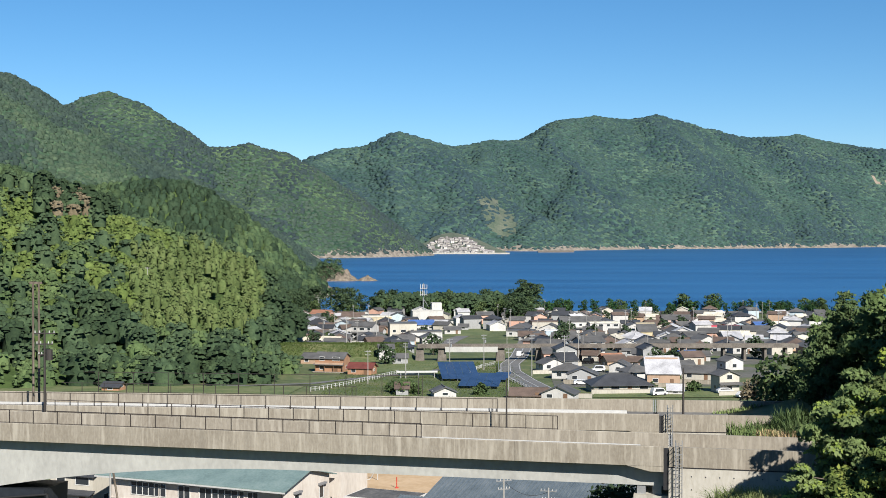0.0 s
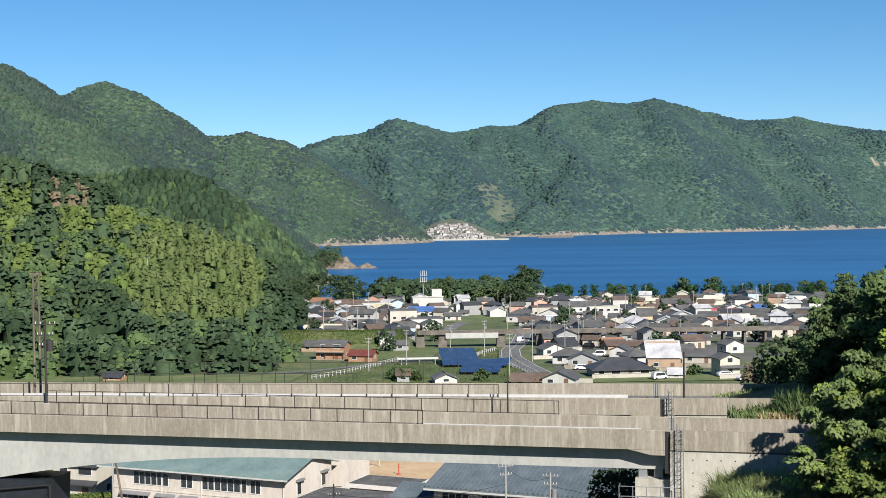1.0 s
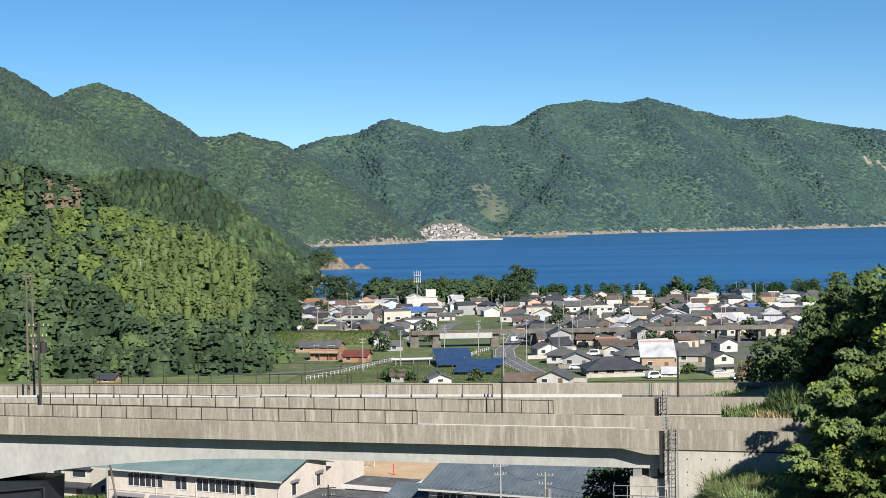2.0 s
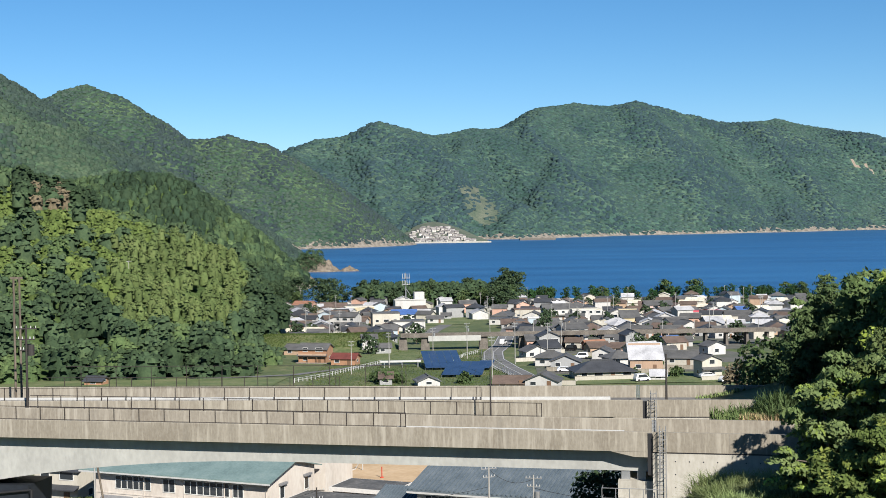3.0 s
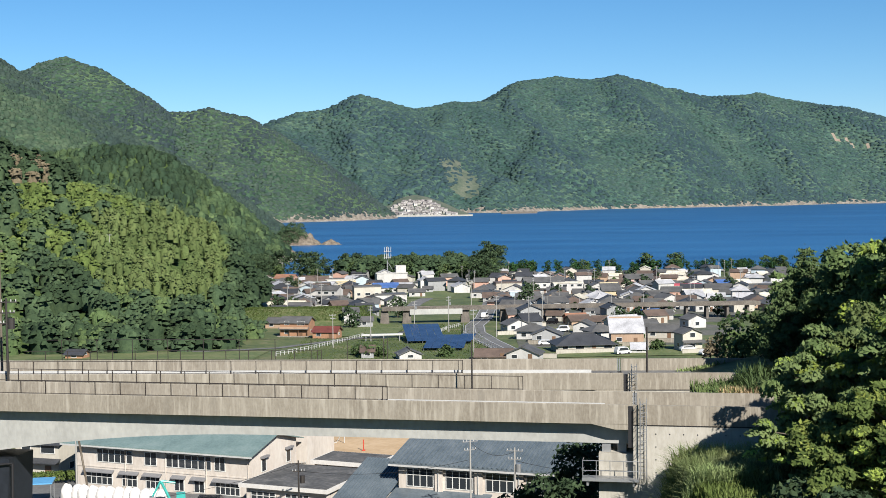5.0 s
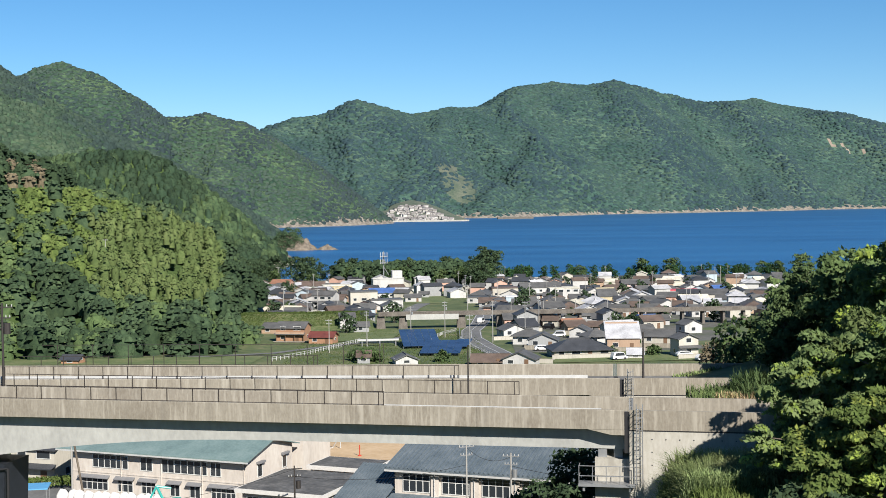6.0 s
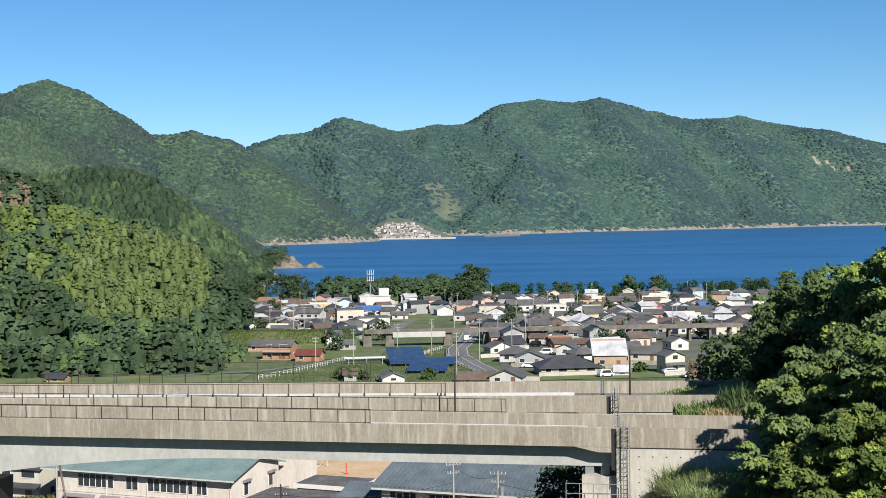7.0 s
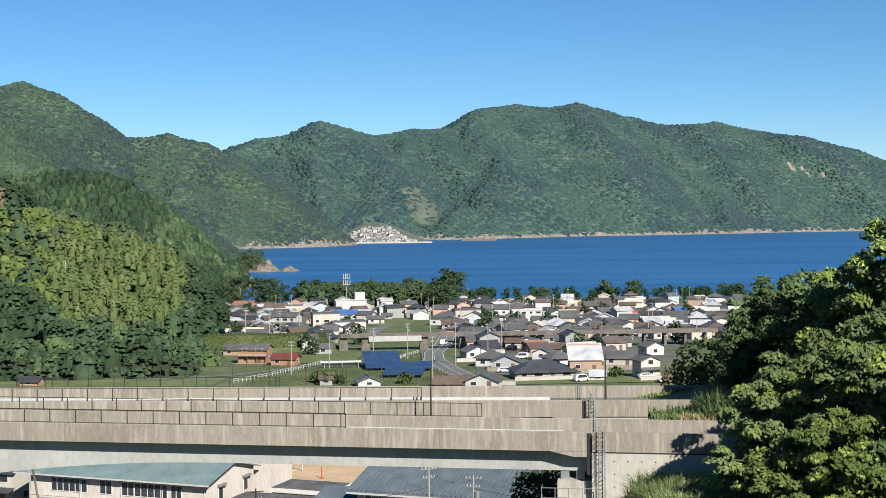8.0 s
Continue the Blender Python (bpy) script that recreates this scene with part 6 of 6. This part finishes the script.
# ---------------------------------------------------------------- tall grass
def grass_patch(label, mat, count, x0, x1, y0, y1, h0, h1, seed, width=0.035, lean=0.45):
    rng = np.random.default_rng(seed)
    X, Y = rng.uniform(x0, x1, count), rng.uniform(y0, y1, count)
    Z = ground_z(X, Y) - 0.1
    H = rng.uniform(h0, h1, count) * (0.7 + 0.6 * value_noise(X / 1.5, Y / 1.5, 4))
    a = rng.uniform(0, 2 * pi, count)
    dx, dy = np.cos(a), np.sin(a)
    l = rng.uniform(0.1, lean, count) * H
    s = width * rng.uniform(0.6, 1.3, count)
    base = np.stack([X, Y, Z], 1)
    side = np.stack([-dy * s, dx * s, 0 * s], 1)
    mid = base + np.stack([dx * l * 0.35, dy * l * 0.35, H * 0.65], 1)
    tip = base + np.stack([dx * l, dy * l, H * (1 - 0.25 * (l / H))], 1)
    V = np.stack([base - side, base + side, mid + side * 0.8, mid - side * 0.8, tip], 1).reshape(-1, 3)
    k = 5 * np.arange(count)[:, None]
    F4 = np.concatenate([k + 0, k + 1, k + 2, k + 3], 1)
    F3 = np.concatenate([k + 3, k + 2, k + 4, k + 4], 1)
    me = bpy.data.meshes.new("grass")
    me.from_pydata(V.tolist(), [], F4.tolist() + F3[:, :3].tolist())
    me.materials.append(M[mat])
    return tagged(new("tall_grass", me), label, "grass", kind="stuff")


M["reed_low"] = material("meadow_blades", [(0.05, 0.082, 0.022), (0.075, 0.112, 0.03), (0.11, 0.14, 0.045)], 0.85, 0.08, 9, island=0.08, spec=0.1, translucent=0.15)
grass_patch("tall green pampas grass by the abutment", "reed", 13000, 16.4, 24.5, 79.5, 86.5, 0.6, 2.0, 5, 0.032, 1.15)
grass_patch("green weeds at the slope edge", "leaf_bright", 9000, 14.5, 26, 74, 81, 0.3, 0.9, 6, 0.05)
grass_patch("green weeds growing behind the front viaduct", "leaf_slope", 2600, 22.4, 30.5, 98, 104.5, 0.3, 1.5, 7, 0.05, 0.8)
grass_patch("tall rank weeds against the trees", "leaf_mid", 1500, 25.5, 30.5, 98, 103, 0.9, 2.3, 17, 0.06, 0.7)
grass_patch("dry brown grass behind the front viaduct", "drygrass", 1500, 23.6, 27.0, 97.6, 100, 0.6, 1.3, 8, 0.05)
grass_patch("weeds along the far parapet", "reed", 700, 18.0, 28.0, 115.2, 116.0, 0.2, 0.7, 9, 0.05)
grass_patch("rough grass on the valley floor", "reed_low", 18000, -30, 22, 318, 436, 0.15, 0.45, 10, 0.09, 0.9)
grass_patch("rough grass on the railway embankment", "reed_low", 18000, -72, -12, 436, 452, 0.2, 0.5, 11, 0.1, 0.9)

# ---------------------------------------------------------------- poles
utility_pole(-33.6, 111.5, 40, 51.4, True, 3, True, "dark brown utility pole with transformer behind the fence")
for x, y in ((-36.2, 116.8), (-35.6, 116.5)):
    th = thing("mast", "slender bare steel mast", "mast", "twin masts", at=pose(x, y, 40))
    part("shaft", Geo().rod((0, 0, 0), (0, 0, 15.2), 0.12, 0.09, n=8), M["bark"], th)
    part("cap", Geo().box(-0.3, -0.05, 15.0, 0.3, 0.05, 15.2), M["bark"], th)
utility_pole(5.1, 106, 43.8, 47.9, True, 0, False, "plain dark lamp post on the viaduct", r=0.08)
utility_pole(20.0, 110, 43.8, 48.3, True, 0, False, "short dark post beside the abutment", r=0.11)
utility_pole(6.5, 141, gz(6.5, 141), 33.3, False, 2, False, "grey concrete utility pole before the hall", 20)
utility_pole(11.2, 140, gz(11.2, 140), 32.4, False, 2, True, "grey concrete utility pole with transformer", -15)
utility_pole(-12.7, 150, gz(-12.7, 150), 29.4, True, 2, True, "dark utility pole with transformer in the yard", 10)
utility_pole(-37.5, 152, gz(-37.5, 152), 24.6, True, 1, False, "short dark utility pole in the yard", 30)
utility_pole(-42.6, 169, gz(-42.6, 169), 30.5, False, 0, False, "pale concrete pole beside the school")
th = thing("leaning_pole", "brown leaning stay pole beside the school", "pole", at=pose(-40.8, 168, gz(-40.8, 168), 0, -9, 0))
part("shaft", Geo().rod((0, 0, 0), (0, 0, 9.5), 0.14, n=8), M["bark"], th)
utility_pole(-100, 448, float(hz1(np.array([-100.0]), np.array([448.0]))[0]), 46.5, False, 1, False, "grey utility pole among the trees on the hill")
rngp = random.Random(12)
for px, y, h in ((-20, 352, 9), (-10.5, 372, 10), (2.0, 395, 10), (12.3, 398, 11), (16.5, 332, 11), (25.4, 378, 12), (36, 392, 11), (43, 420, 11), (58, 372, 9), (-33, 452, 9), (-41, 452, 9)):
    utility_pole(px, y, gz(px, y), gz(px, y) + h, False, 2, rngp.random() < 0.4, "grey concrete utility pole in the valley", rngp.uniform(-40, 40))
for i in range(34):
    y = rngp.uniform(480, 830)
    x = y * rngp.choice([rngp.uniform(-0.12, -0.02), rngp.uniform(0.04, 0.26), rngp.uniform(0.04, 0.26)])
    utility_pole(x, y, gz(x, y), gz(x, y) + rngp.uniform(9.5, 12), False, 2, False, "grey concrete utility pole between the houses", rngp.uniform(-60, 60))

M["wire"] = plain("black_cable", (0.02, 0.02, 0.022), 0.6)
for a, b in (((6.5, 141, 32.9), (11.2, 140, 32.0)), ((11.2, 140, 31.0), (30, 132, 31)), ((-12.7, 150, 28.2), (6.5, 141, 31.0)), ((-12.7, 150, 29.0), (-37.5, 152, 24.3)), ((-37.5, 152, 24.0), (-70, 158, 27))):
    th = thing("power_line", "thin black overhead cable between poles", "cable")
    g = Geo()
    n = 12
    pts = [Vector(a).lerp(Vector(b), i / n) - Vector((0, 0, 0.9 * 4 * (i / n) * (1 - i / n))) for i in range(n + 1)]
    g.sweep(pts, [(-0.02, -0.02), (0.02, -0.02), (0.02, 0.02), (-0.02, 0.02)])
    part("cable", g, M["wire"], th)

# ---------------------------------------------------------------- telecom building
tb = thing("telecom_building", "white block building with a roof tower", "building", at=pose(-9.0, 735, gz(-9, 735) - 0.1, 0, 0, 8))
part("wall", Geo().box(-8.5, -5, -1, 8.5, 5, 7.0), WM["white"], tb)
part("penthouse", Geo().box(2.5, -3, 7.0, 8.0, 3, 11.2), WM["white"], tb)
part("parapet", Geo().box(-8.8, -5.3, 7.0, 8.8, -5.0, 7.6), WM["white"], tb)
for i in range(5):
    window(tb, -6.5 + 3.0 * i, -5, 1.2, 1.6, 1.2)
tw = part("mast", Geo().rod((-2, 0, 7), (-2, 0, 22), 0.35, 0.25, n=8).rod((0.8, 0, 9), (-2, 0, 13.5), 0.15, n=6), M["galv"], tb)
for z in (15.5, 19.0):
    part("antenna_ring", Geo().box(-3.9, -1.7, z, -0.1, 1.7, z + 0.25), M["galv"], tb)
    for dx in (-1.8, -0.6, 0.6, 1.8):
        part("antenna", Geo().box(-2 + dx - 0.12, -1.9, z - 0.3, -2 + dx + 0.12, -1.7, z + 2.6), M["white"], tb)

# ---------------------------------------------------------------- shore and town trees
proto = []
for i, (h, r, mat, cf, fl) in enumerate(((15, 6.5, "leaf_dark", 0.12, 0.75), (12.5, 5.5, "leaf_mid", 0.1, 0.8), (16.5, 7.0, "leaf_dark", 0.15, 0.7), (8.5, 2.8, "leaf_pine", 0.08, 0.9), (2.9, 1.8, "leaf_mid", 0.05, 0.8), (6.5, 3.2, "leaf_dark", 0.1, 0.8))):
    proto.append(make_tree(("rounded dark evergreen tree in the shore wood", "green broadleaf tree in the shore wood", "tall dark camphor tree in the shore wood", "small windswept pine behind the beach", "round green garden shrub", "dark green garden tree")[i],
                           0, 0, 0, h, r, mat, 100 + i, (1000, 900, 1100, 560, 380, 520)[i], (0.62, 0.62, 0.62, 0.42, 0.32, 0.45)[i], limbs=8, crown_from=cf, flat=fl, group=("shore wood", "shore wood", "shore wood", "beach pines", "garden shrubs", "garden trees")[i]))
rngt = random.Random(31)


def plant(k, x, y, turn=None):
    s = rngt.uniform(0.62, 1.15)
    return copy_thing(proto[k], pose(x, y, gz(x, y) - 0.3, 0, 0, rngt.uniform(0, 360) if turn is None else turn) @ Matrix.Diagonal((s * rngt.uniform(0.9, 1.15), s, s, 1)))


def settle(k, x, y):
    proto[k].matrix_basis = pose(x, y, gz(x, y) - 0.3)


settle(0, -60, 800)
settle(1, -38, 806)
settle(2, -30, 815)
settle(3, 80, 860)
settle(4, 9.5, 325)
settle(5, -18.5, 424)
rngs = np.random.default_rng(91)
feet = []
for a in np.arange(-0.045, 0.047, 0.0085):
    for y in np.arange(788, 850, 8.5):
        x, yy = (a + rngs.uniform(-0.003, 0.003)) * y, y + rngs.uniform(-3, 3)
        feet.append((x, yy, gz(x, yy)))
wood("woodland", "dense dark evergreen wood behind the shore", feet, rngs.uniform(11, 15.5, len(feet)), rngs.uniform(4.2, 6.5, len(feet)), "leaf_shore", 92, 34, 0.72)
for i in range(48):
    y = rngt.uniform(775, 850)
    x = y * rngt.uniform(-0.085, 0.06)
    if -0.062 < x / y < -0.05 and rngt.random() < 0.6:
        continue
    plant(rngt.choice([0, 1, 2]), x, y)
for i in range(10):
    plant(rngt.choice([0, 1]), rngt.uniform(28, 52), rngt.uniform(720, 790))
for i in range(34):
    y = rngt.uniform(800, 880)
    plant(rngt.choice([0, 1, 2]), y * rngt.uniform(-0.142, -0.094), y)
make_tree("tall umbrella-shaped pine above the shore wood", 52, 806, gz(52, 806), 21, 8.5, "leaf_dark", 140, 3400, 0.6, limbs=11, crown_from=0.5, flat=0.5, trunk_r=0.6)
for i in range(78):
    y = rngt.uniform(842, 872)
    plant(3 if rngt.random() < 0.94 else 1, y * rngt.uniform(0.075, 0.29), y)
for i in range(120):
    y = rngt.uniform(345, 800)
    x = y * rngt.choice([rngt.uniform(-0.12, 0.0), rngt.uniform(0.045, 0.25), rngt.uniform(0.045, 0.25)])
    if (x < 34 and y < 470) or (x / y > 0.19 and y < 440):
        continue
    if any(hypot(x - a, y - b) < r + 0.4 for a, b, r in HOUSE_SPOTS) or (x / y > 0.13 and y < 330):
        continue
    plant(rngt.choice([4, 4, 5]), x, y)
for x, y in ((52.5, 334), (62.5, 331), (65, 338), (48, 340), (71, 340), (73, 336), (44, 345), (46.5, 346)):
    plant(4, x, y)
for x, y in ((-10, 325), (-6.5, 326), (-8.2, 327), (8.5, 324), (-13, 330)):
    plant(4, x, y)

# ---------------------------------------------------------------- valley details
house(-83, 333, 4.6, 4, 1.3, -12, "wood", "slate", "gable", "dark hut with slate roof below the hill")
bal = thing("balcony", "timber balcony with a pale rail on the house front", "balcony", at=pose(-33.6, 391.8, gz(-33.6, 396) - 0.1, 0, 0, -14))
part("floor", Geo().box(-4.4, -0.9, 2.25, 4.4, 0.0, 2.4), M["door"], bal)
part("rail", Geo().box(-4.4, -0.95, 2.4, 4.4, -0.87, 3.1), WM["tan"], bal)
for i in range(4):
    part("post", Geo().box(-4.3 + 2.82 * i, -0.9, -0.5, -4.15 + 2.82 * i, -0.75, 2.25), M["door"], bal)
rw = thing("retaining_wall", "stained stone retaining wall below the timber house", "wall", at=pose(-30.5, 387, 0, 0, 0, -14))
part("wall", Geo().box(-8, 0, 14, 9, 0.6, gz(-30, 391) + 0.3), M["rail_conc"], rw)
part("coping", Geo().box(-8.2, -0.1, gz(-30, 391) + 0.3, 9.2, 0.7, gz(-30, 391) + 0.5), M["conc"], rw)


def pipe_fence(points, label, mat):
    th = thing("railing", label, "railing")
    for (ax, ay), (bx, by) in zip(points[:-1], points[1:]):
        k = max(1, int(hypot(bx - ax, by - ay) / 2.0))
        for i in range(k):
            x, y = ax + (bx - ax) * i / k, ay + (by - ay) * i / k
            x2, y2 = ax + (bx - ax) * (i + 1) / k, ay + (by - ay) * (i + 1) / k
            z, z2 = gz(x, y), gz(x2, y2)
            part("post", Geo().box(x - 0.07, y - 0.07, z - 0.2, x + 0.07, y + 0.07, z + 1.1), mat, th)
            for h in (0.55, 1.05):
                part("rail", Geo().rod((x, y, z + h), (x2, y2, z2 + h), 0.05, n=5), mat, th)
    return th


pipe_fence([(-33, 330), (-26, 345), (-19, 368), (-13, 388)], "white concrete railing along the farm lane", M["white"])
pipe_fence([(8, 392), (12, 410), (17, 425)], "white railing beside the stream", M["white"])
pipe_fence([(24.5, 322), (19, 360), (16.5, 392), (17.8, 425)], "grey railing on the outer edge of the bend", M["galv"])
pb = thing("pipe_bridge", "pale steel footbridge girder over the stream", "footbridge", at=pose(-13, 372, gz(-13, 372) + 0.9, 0, 0, 4))
part("girder", Geo().box(0, 0, 0.6, 11.5, 0.6, 1.1), M["white"], pb)
part("girder", Geo().box(0.5, 1.4, -0.2, 11.0, 1.8, 0.2), M["conc_pale"], pb)
for x in (1.0, 6.0, 10.5):
    part("leg", Geo().box(x, 0.1, -1.6, x + 0.25, 0.4, 0.6), M["galv"], pb)
# tall chain fence below the far viaduct
fence(B2, -52.0, -20.5, TOP2 - 0.9, 2.75, 9.46, 3.3, "tall thin dark fence outside the far parapet")

# neighbours glimpsed under the viaduct
house(-50.5, 186, 7, 6, 5.0, -20, "cream", "slate", "gable", "cream house with a dark slate roof beyond the hedge")
hd = thing("hedge", "long clipped bright green hedge", "hedge", at=pose(-49, 178, gz(-49, 178), 0, 0, 10))
V, F = blob_cards([(-6 + i * 0.7, 0, 0.8, 0.7, 0.7, 0.9) for i in range(20)], 5000, 0.14, np.random.default_rng(4))
part("leaves", fast_mesh("leaves", V, F, M["leaf_bright"]), None, hd)
cp = thing("carport", "open carport with a light blue sheet roof", "carport", at=pose(-47.5, 165, gz(-47.5, 165), 0, 0, 8))
M["sheet_blue"] = plain("light_blue_sheet", (0.12, 0.36, 0.62), 0.4)
part("roof", Geo().box(-3, -1.8, 2.6, 3, 1.8, 2.75), M["sheet_blue"], cp)
for x in (-2.8, 2.8):
    for y in (-1.6, 1.6):
        part("post", Geo().rod((x, y, -0.5), (x, y, 2.6), 0.06, n=6), M["galv"], cp)

# ---------------------------------------------------------------- islet and far shore
def islet_z(x, y):
    r = np.hypot((x + 125) / 31, (y - 1490) / 20)
    main = 19 * (1 - r ** 1.5)
    tail = 4 - np.hypot((x + 84) / 12, (y - 1486) / 7) * 4
    return np.maximum(main, tail) + 9 * fbm(x / 9, y / 9, 13) + 5.0 * fbm(x / 4, y / 4, 15)


sheet("islet", -160, -60, 1455, 1525, 1.5, islet_z, M["reef_rock"], "small rocky islet with bare tan rock", "islet", smooth=False, cut=-3, kind="")
blobs = [(x, y, float(islet_z(np.array([x]), np.array([y]))[0]) + 3.0, 5.8, 5.8, 7.0) for x, y in ((-140, 1478), (-134, 1472), (-128, 1484), (-122, 1478), (-130, 1474), (-125, 1472), (-136, 1484), (-119, 1486), (-132, 1480), (-116, 1478))]
V, F = blob_cards(blobs, 3600, 0.75, np.random.default_rng(5))
tagged(new("woodland", fast_mesh("islet_wood", V, F, M["leaf_cape"])), "dense green trees on the islet", "woodland", kind="stuff")


def reef_z(x, y):
    return 10 + 11 * fbm(x / 10, y / 10, 23) + 5 * fbm(x / 4, y / 4, 24) - 12 * np.hypot((x + 113) / 17, (y - 1185) / 34) ** 2


sheet("reef", -150, -92, 1135, 1240, 1.5, reef_z, M["reef_rock"], "tan rocks at the foot of the cape", "reef", smooth=False, cut=-2, kind="")


def village_z(x, y):
    return np.minimum(2 + 0.15 * (y - 3010), 48) * smooth01((y - 2990) / 18) - 4 * (1 - smooth01((y - 2990) / 18)) - 0.06 * np.maximum(0, np.abs(x - 22) - 98 + 0.33 * (y - 3010) + 10 * np.sin(y / 23)) ** 1.4


sheet("shore", -130, 190, 2985, 3420, 8, village_z, M["terrace"], "gentle green shore around the far village", "shore", cut=-3)
def village():
    """The crowded houses of the far fishing village, a few metres each."""
    rng = random.Random(44)
    walls, roofs = Geo(), Geo()
    for i in range(210):
        y = 3003 + 205 * rng.random() ** 1.5
        half = 92 - 0.3 * (y - 3003)
        x = 25 + rng.uniform(-half, half)
        z = float(max(village_z(np.array([x]), np.array([y]))[0], hz5(np.array([x]), np.array([y]))[0] + 1)) - 1
        w, d, h, a = rng.uniform(5, 10), rng.uniform(5, 8), rng.choice([3.5, 4.0, 6.0, 6.5]), rng.uniform(-0.7, 0.7)
        m = Matrix.Translation((x, y, z)) @ Matrix.Rotation(a, 4, "Z")
        rise = rng.choice([1.2, 1.6, 2.0])
        p = [(-w / 2, -d / 2, 0), (w / 2, -d / 2, 0), (w / 2, d / 2, 0), (-w / 2, d / 2, 0), (-w / 2, -d / 2, h), (w / 2, -d / 2, h), (w / 2, d / 2, h), (-w / 2, d / 2, h), (-w / 2, 0, h + rise), (w / 2, 0, h + rise)]
        walls.add([m @ Vector(q) for q in p], [(0, 1, 5, 4), (1, 2, 6, 9, 5), (2, 3, 7, 6), (3, 0, 4, 8, 7)])
        o = 0.5
        q = [(-w / 2 - o, -d / 2 - o, h - 0.2), (w / 2 + o, -d / 2 - o, h - 0.2), (w / 2 + o, d / 2 + o, h - 0.2), (-w / 2 - o, d / 2 + o, h - 0.2), (-w / 2 - o, 0, h + rise + 0.15), (w / 2 + o, 0, h + rise + 0.15)]
        roofs.add([m @ Vector(v) for v in q], [(0, 1, 5, 4), (2, 3, 4, 5), (1, 2, 5), (3, 0, 4)])
    n = len(walls.f)
    walls.add(roofs.v, roofs.f)
    me = walls.mesh("village", M["village_wall"])
    me.materials.append(M["village_roof"])
    me.polygons.foreach_set("material_index", [0 if i < n else 1 for i in range(len(me.polygons))])
    return tagged(new("village_houses", me), "crowded pale houses of a fishing village across the bay", "houses", kind="stuff")


M["village_wall"] = material("village_plaster", [(0.32, 0.3, 0.27), (0.47, 0.45, 0.42), (0.6, 0.59, 0.57)], 0.85, 0.05, 6, island=0.25)
M["village_roof"] = material("village_tiles", [(0.11, 0.095, 0.09), (0.23, 0.21, 0.205), (0.4, 0.38, 0.37)], 0.7, 0.06, 6, island=0.5)
village()
hb = thing("harbour_building", "tall white harbour building on the far shore", "building", at=pose(-61, 3008, 3))
part("wall", Geo().box(-6, -5, -3, 6, 5, 17), WM["white"], hb)
part("roof", Geo().box(-6.4, -5.4, 17, 6.4, 5.4, 17.8), RM["white"], hb)
for i in range(3):
    window(hb, -3.5 + 3.5 * i, -5, 9, 1.8, 2.2)
bw = thing("breakwater", "pale concrete breakwater at the fishing harbour", "breakwater", at=pose(0, 2985, 0))
part("wall", Geo().box(-60, 0, -3, 150, 5, 3.2), M["conc_wall"], bw)
bw2 = thing("breakwater", "dark quay with a small jetty on the far shore", "breakwater", at=pose(272, 3180, 0, 0, 0, 12))
part("wall", Geo().box(-45, 0, -3, 45, 6, 5), M["rail_conc"], bw2)

# ---------------------------------------------------------------- garden walls and more parked cars
rngg = random.Random(9)
for x, y, w, turn in ((22, 329, 9, -8), (31.5, 318.5, 9, -18), (30.5, 387, 9, 18), (36.5, 352, 9, -10), (44.0, 326, 15, 6), (58.5, 342, 10, -4), (68, 352, 10, -16), (70.5, 322, 7, 14), (52, 402, 9, -8), (60, 420, 9, 6), (76, 405, 9, 0), (40, 418, 8, 10)):
    th = thing("garden_wall", "low grey block wall before a house", "wall", "garden walls", at=pose(x, y, gz(x, y), 0, 0, turn))
    part("wall", Geo().box(-w / 2, 0, -0.6, w / 2, 0.18, 1.1), WM["cream"] if rngg.random() < 0.4 else M["conc"], th)
    part("coping", Geo().box(-w / 2 - 0.04, -0.04, 1.1, w / 2 + 0.04, 0.22, 1.18), M["conc"], th)
for i in range(16):
    y = rngg.uniform(350, 640)
    x = y * rngg.uniform(0.08, 0.22)
    if any(hypot(x - a, y - b) < r + 2.6 for a, b, r in HOUSE_SPOTS):
        continue
    dark = rngg.random() < 0.35
    car(x, y, rngg.uniform(0, 180), M["carpaint_dark"] if dark else M["carpaint_white"], ("black" if dark else "white") + " car parked between the houses", rngg.random() < 0.4)
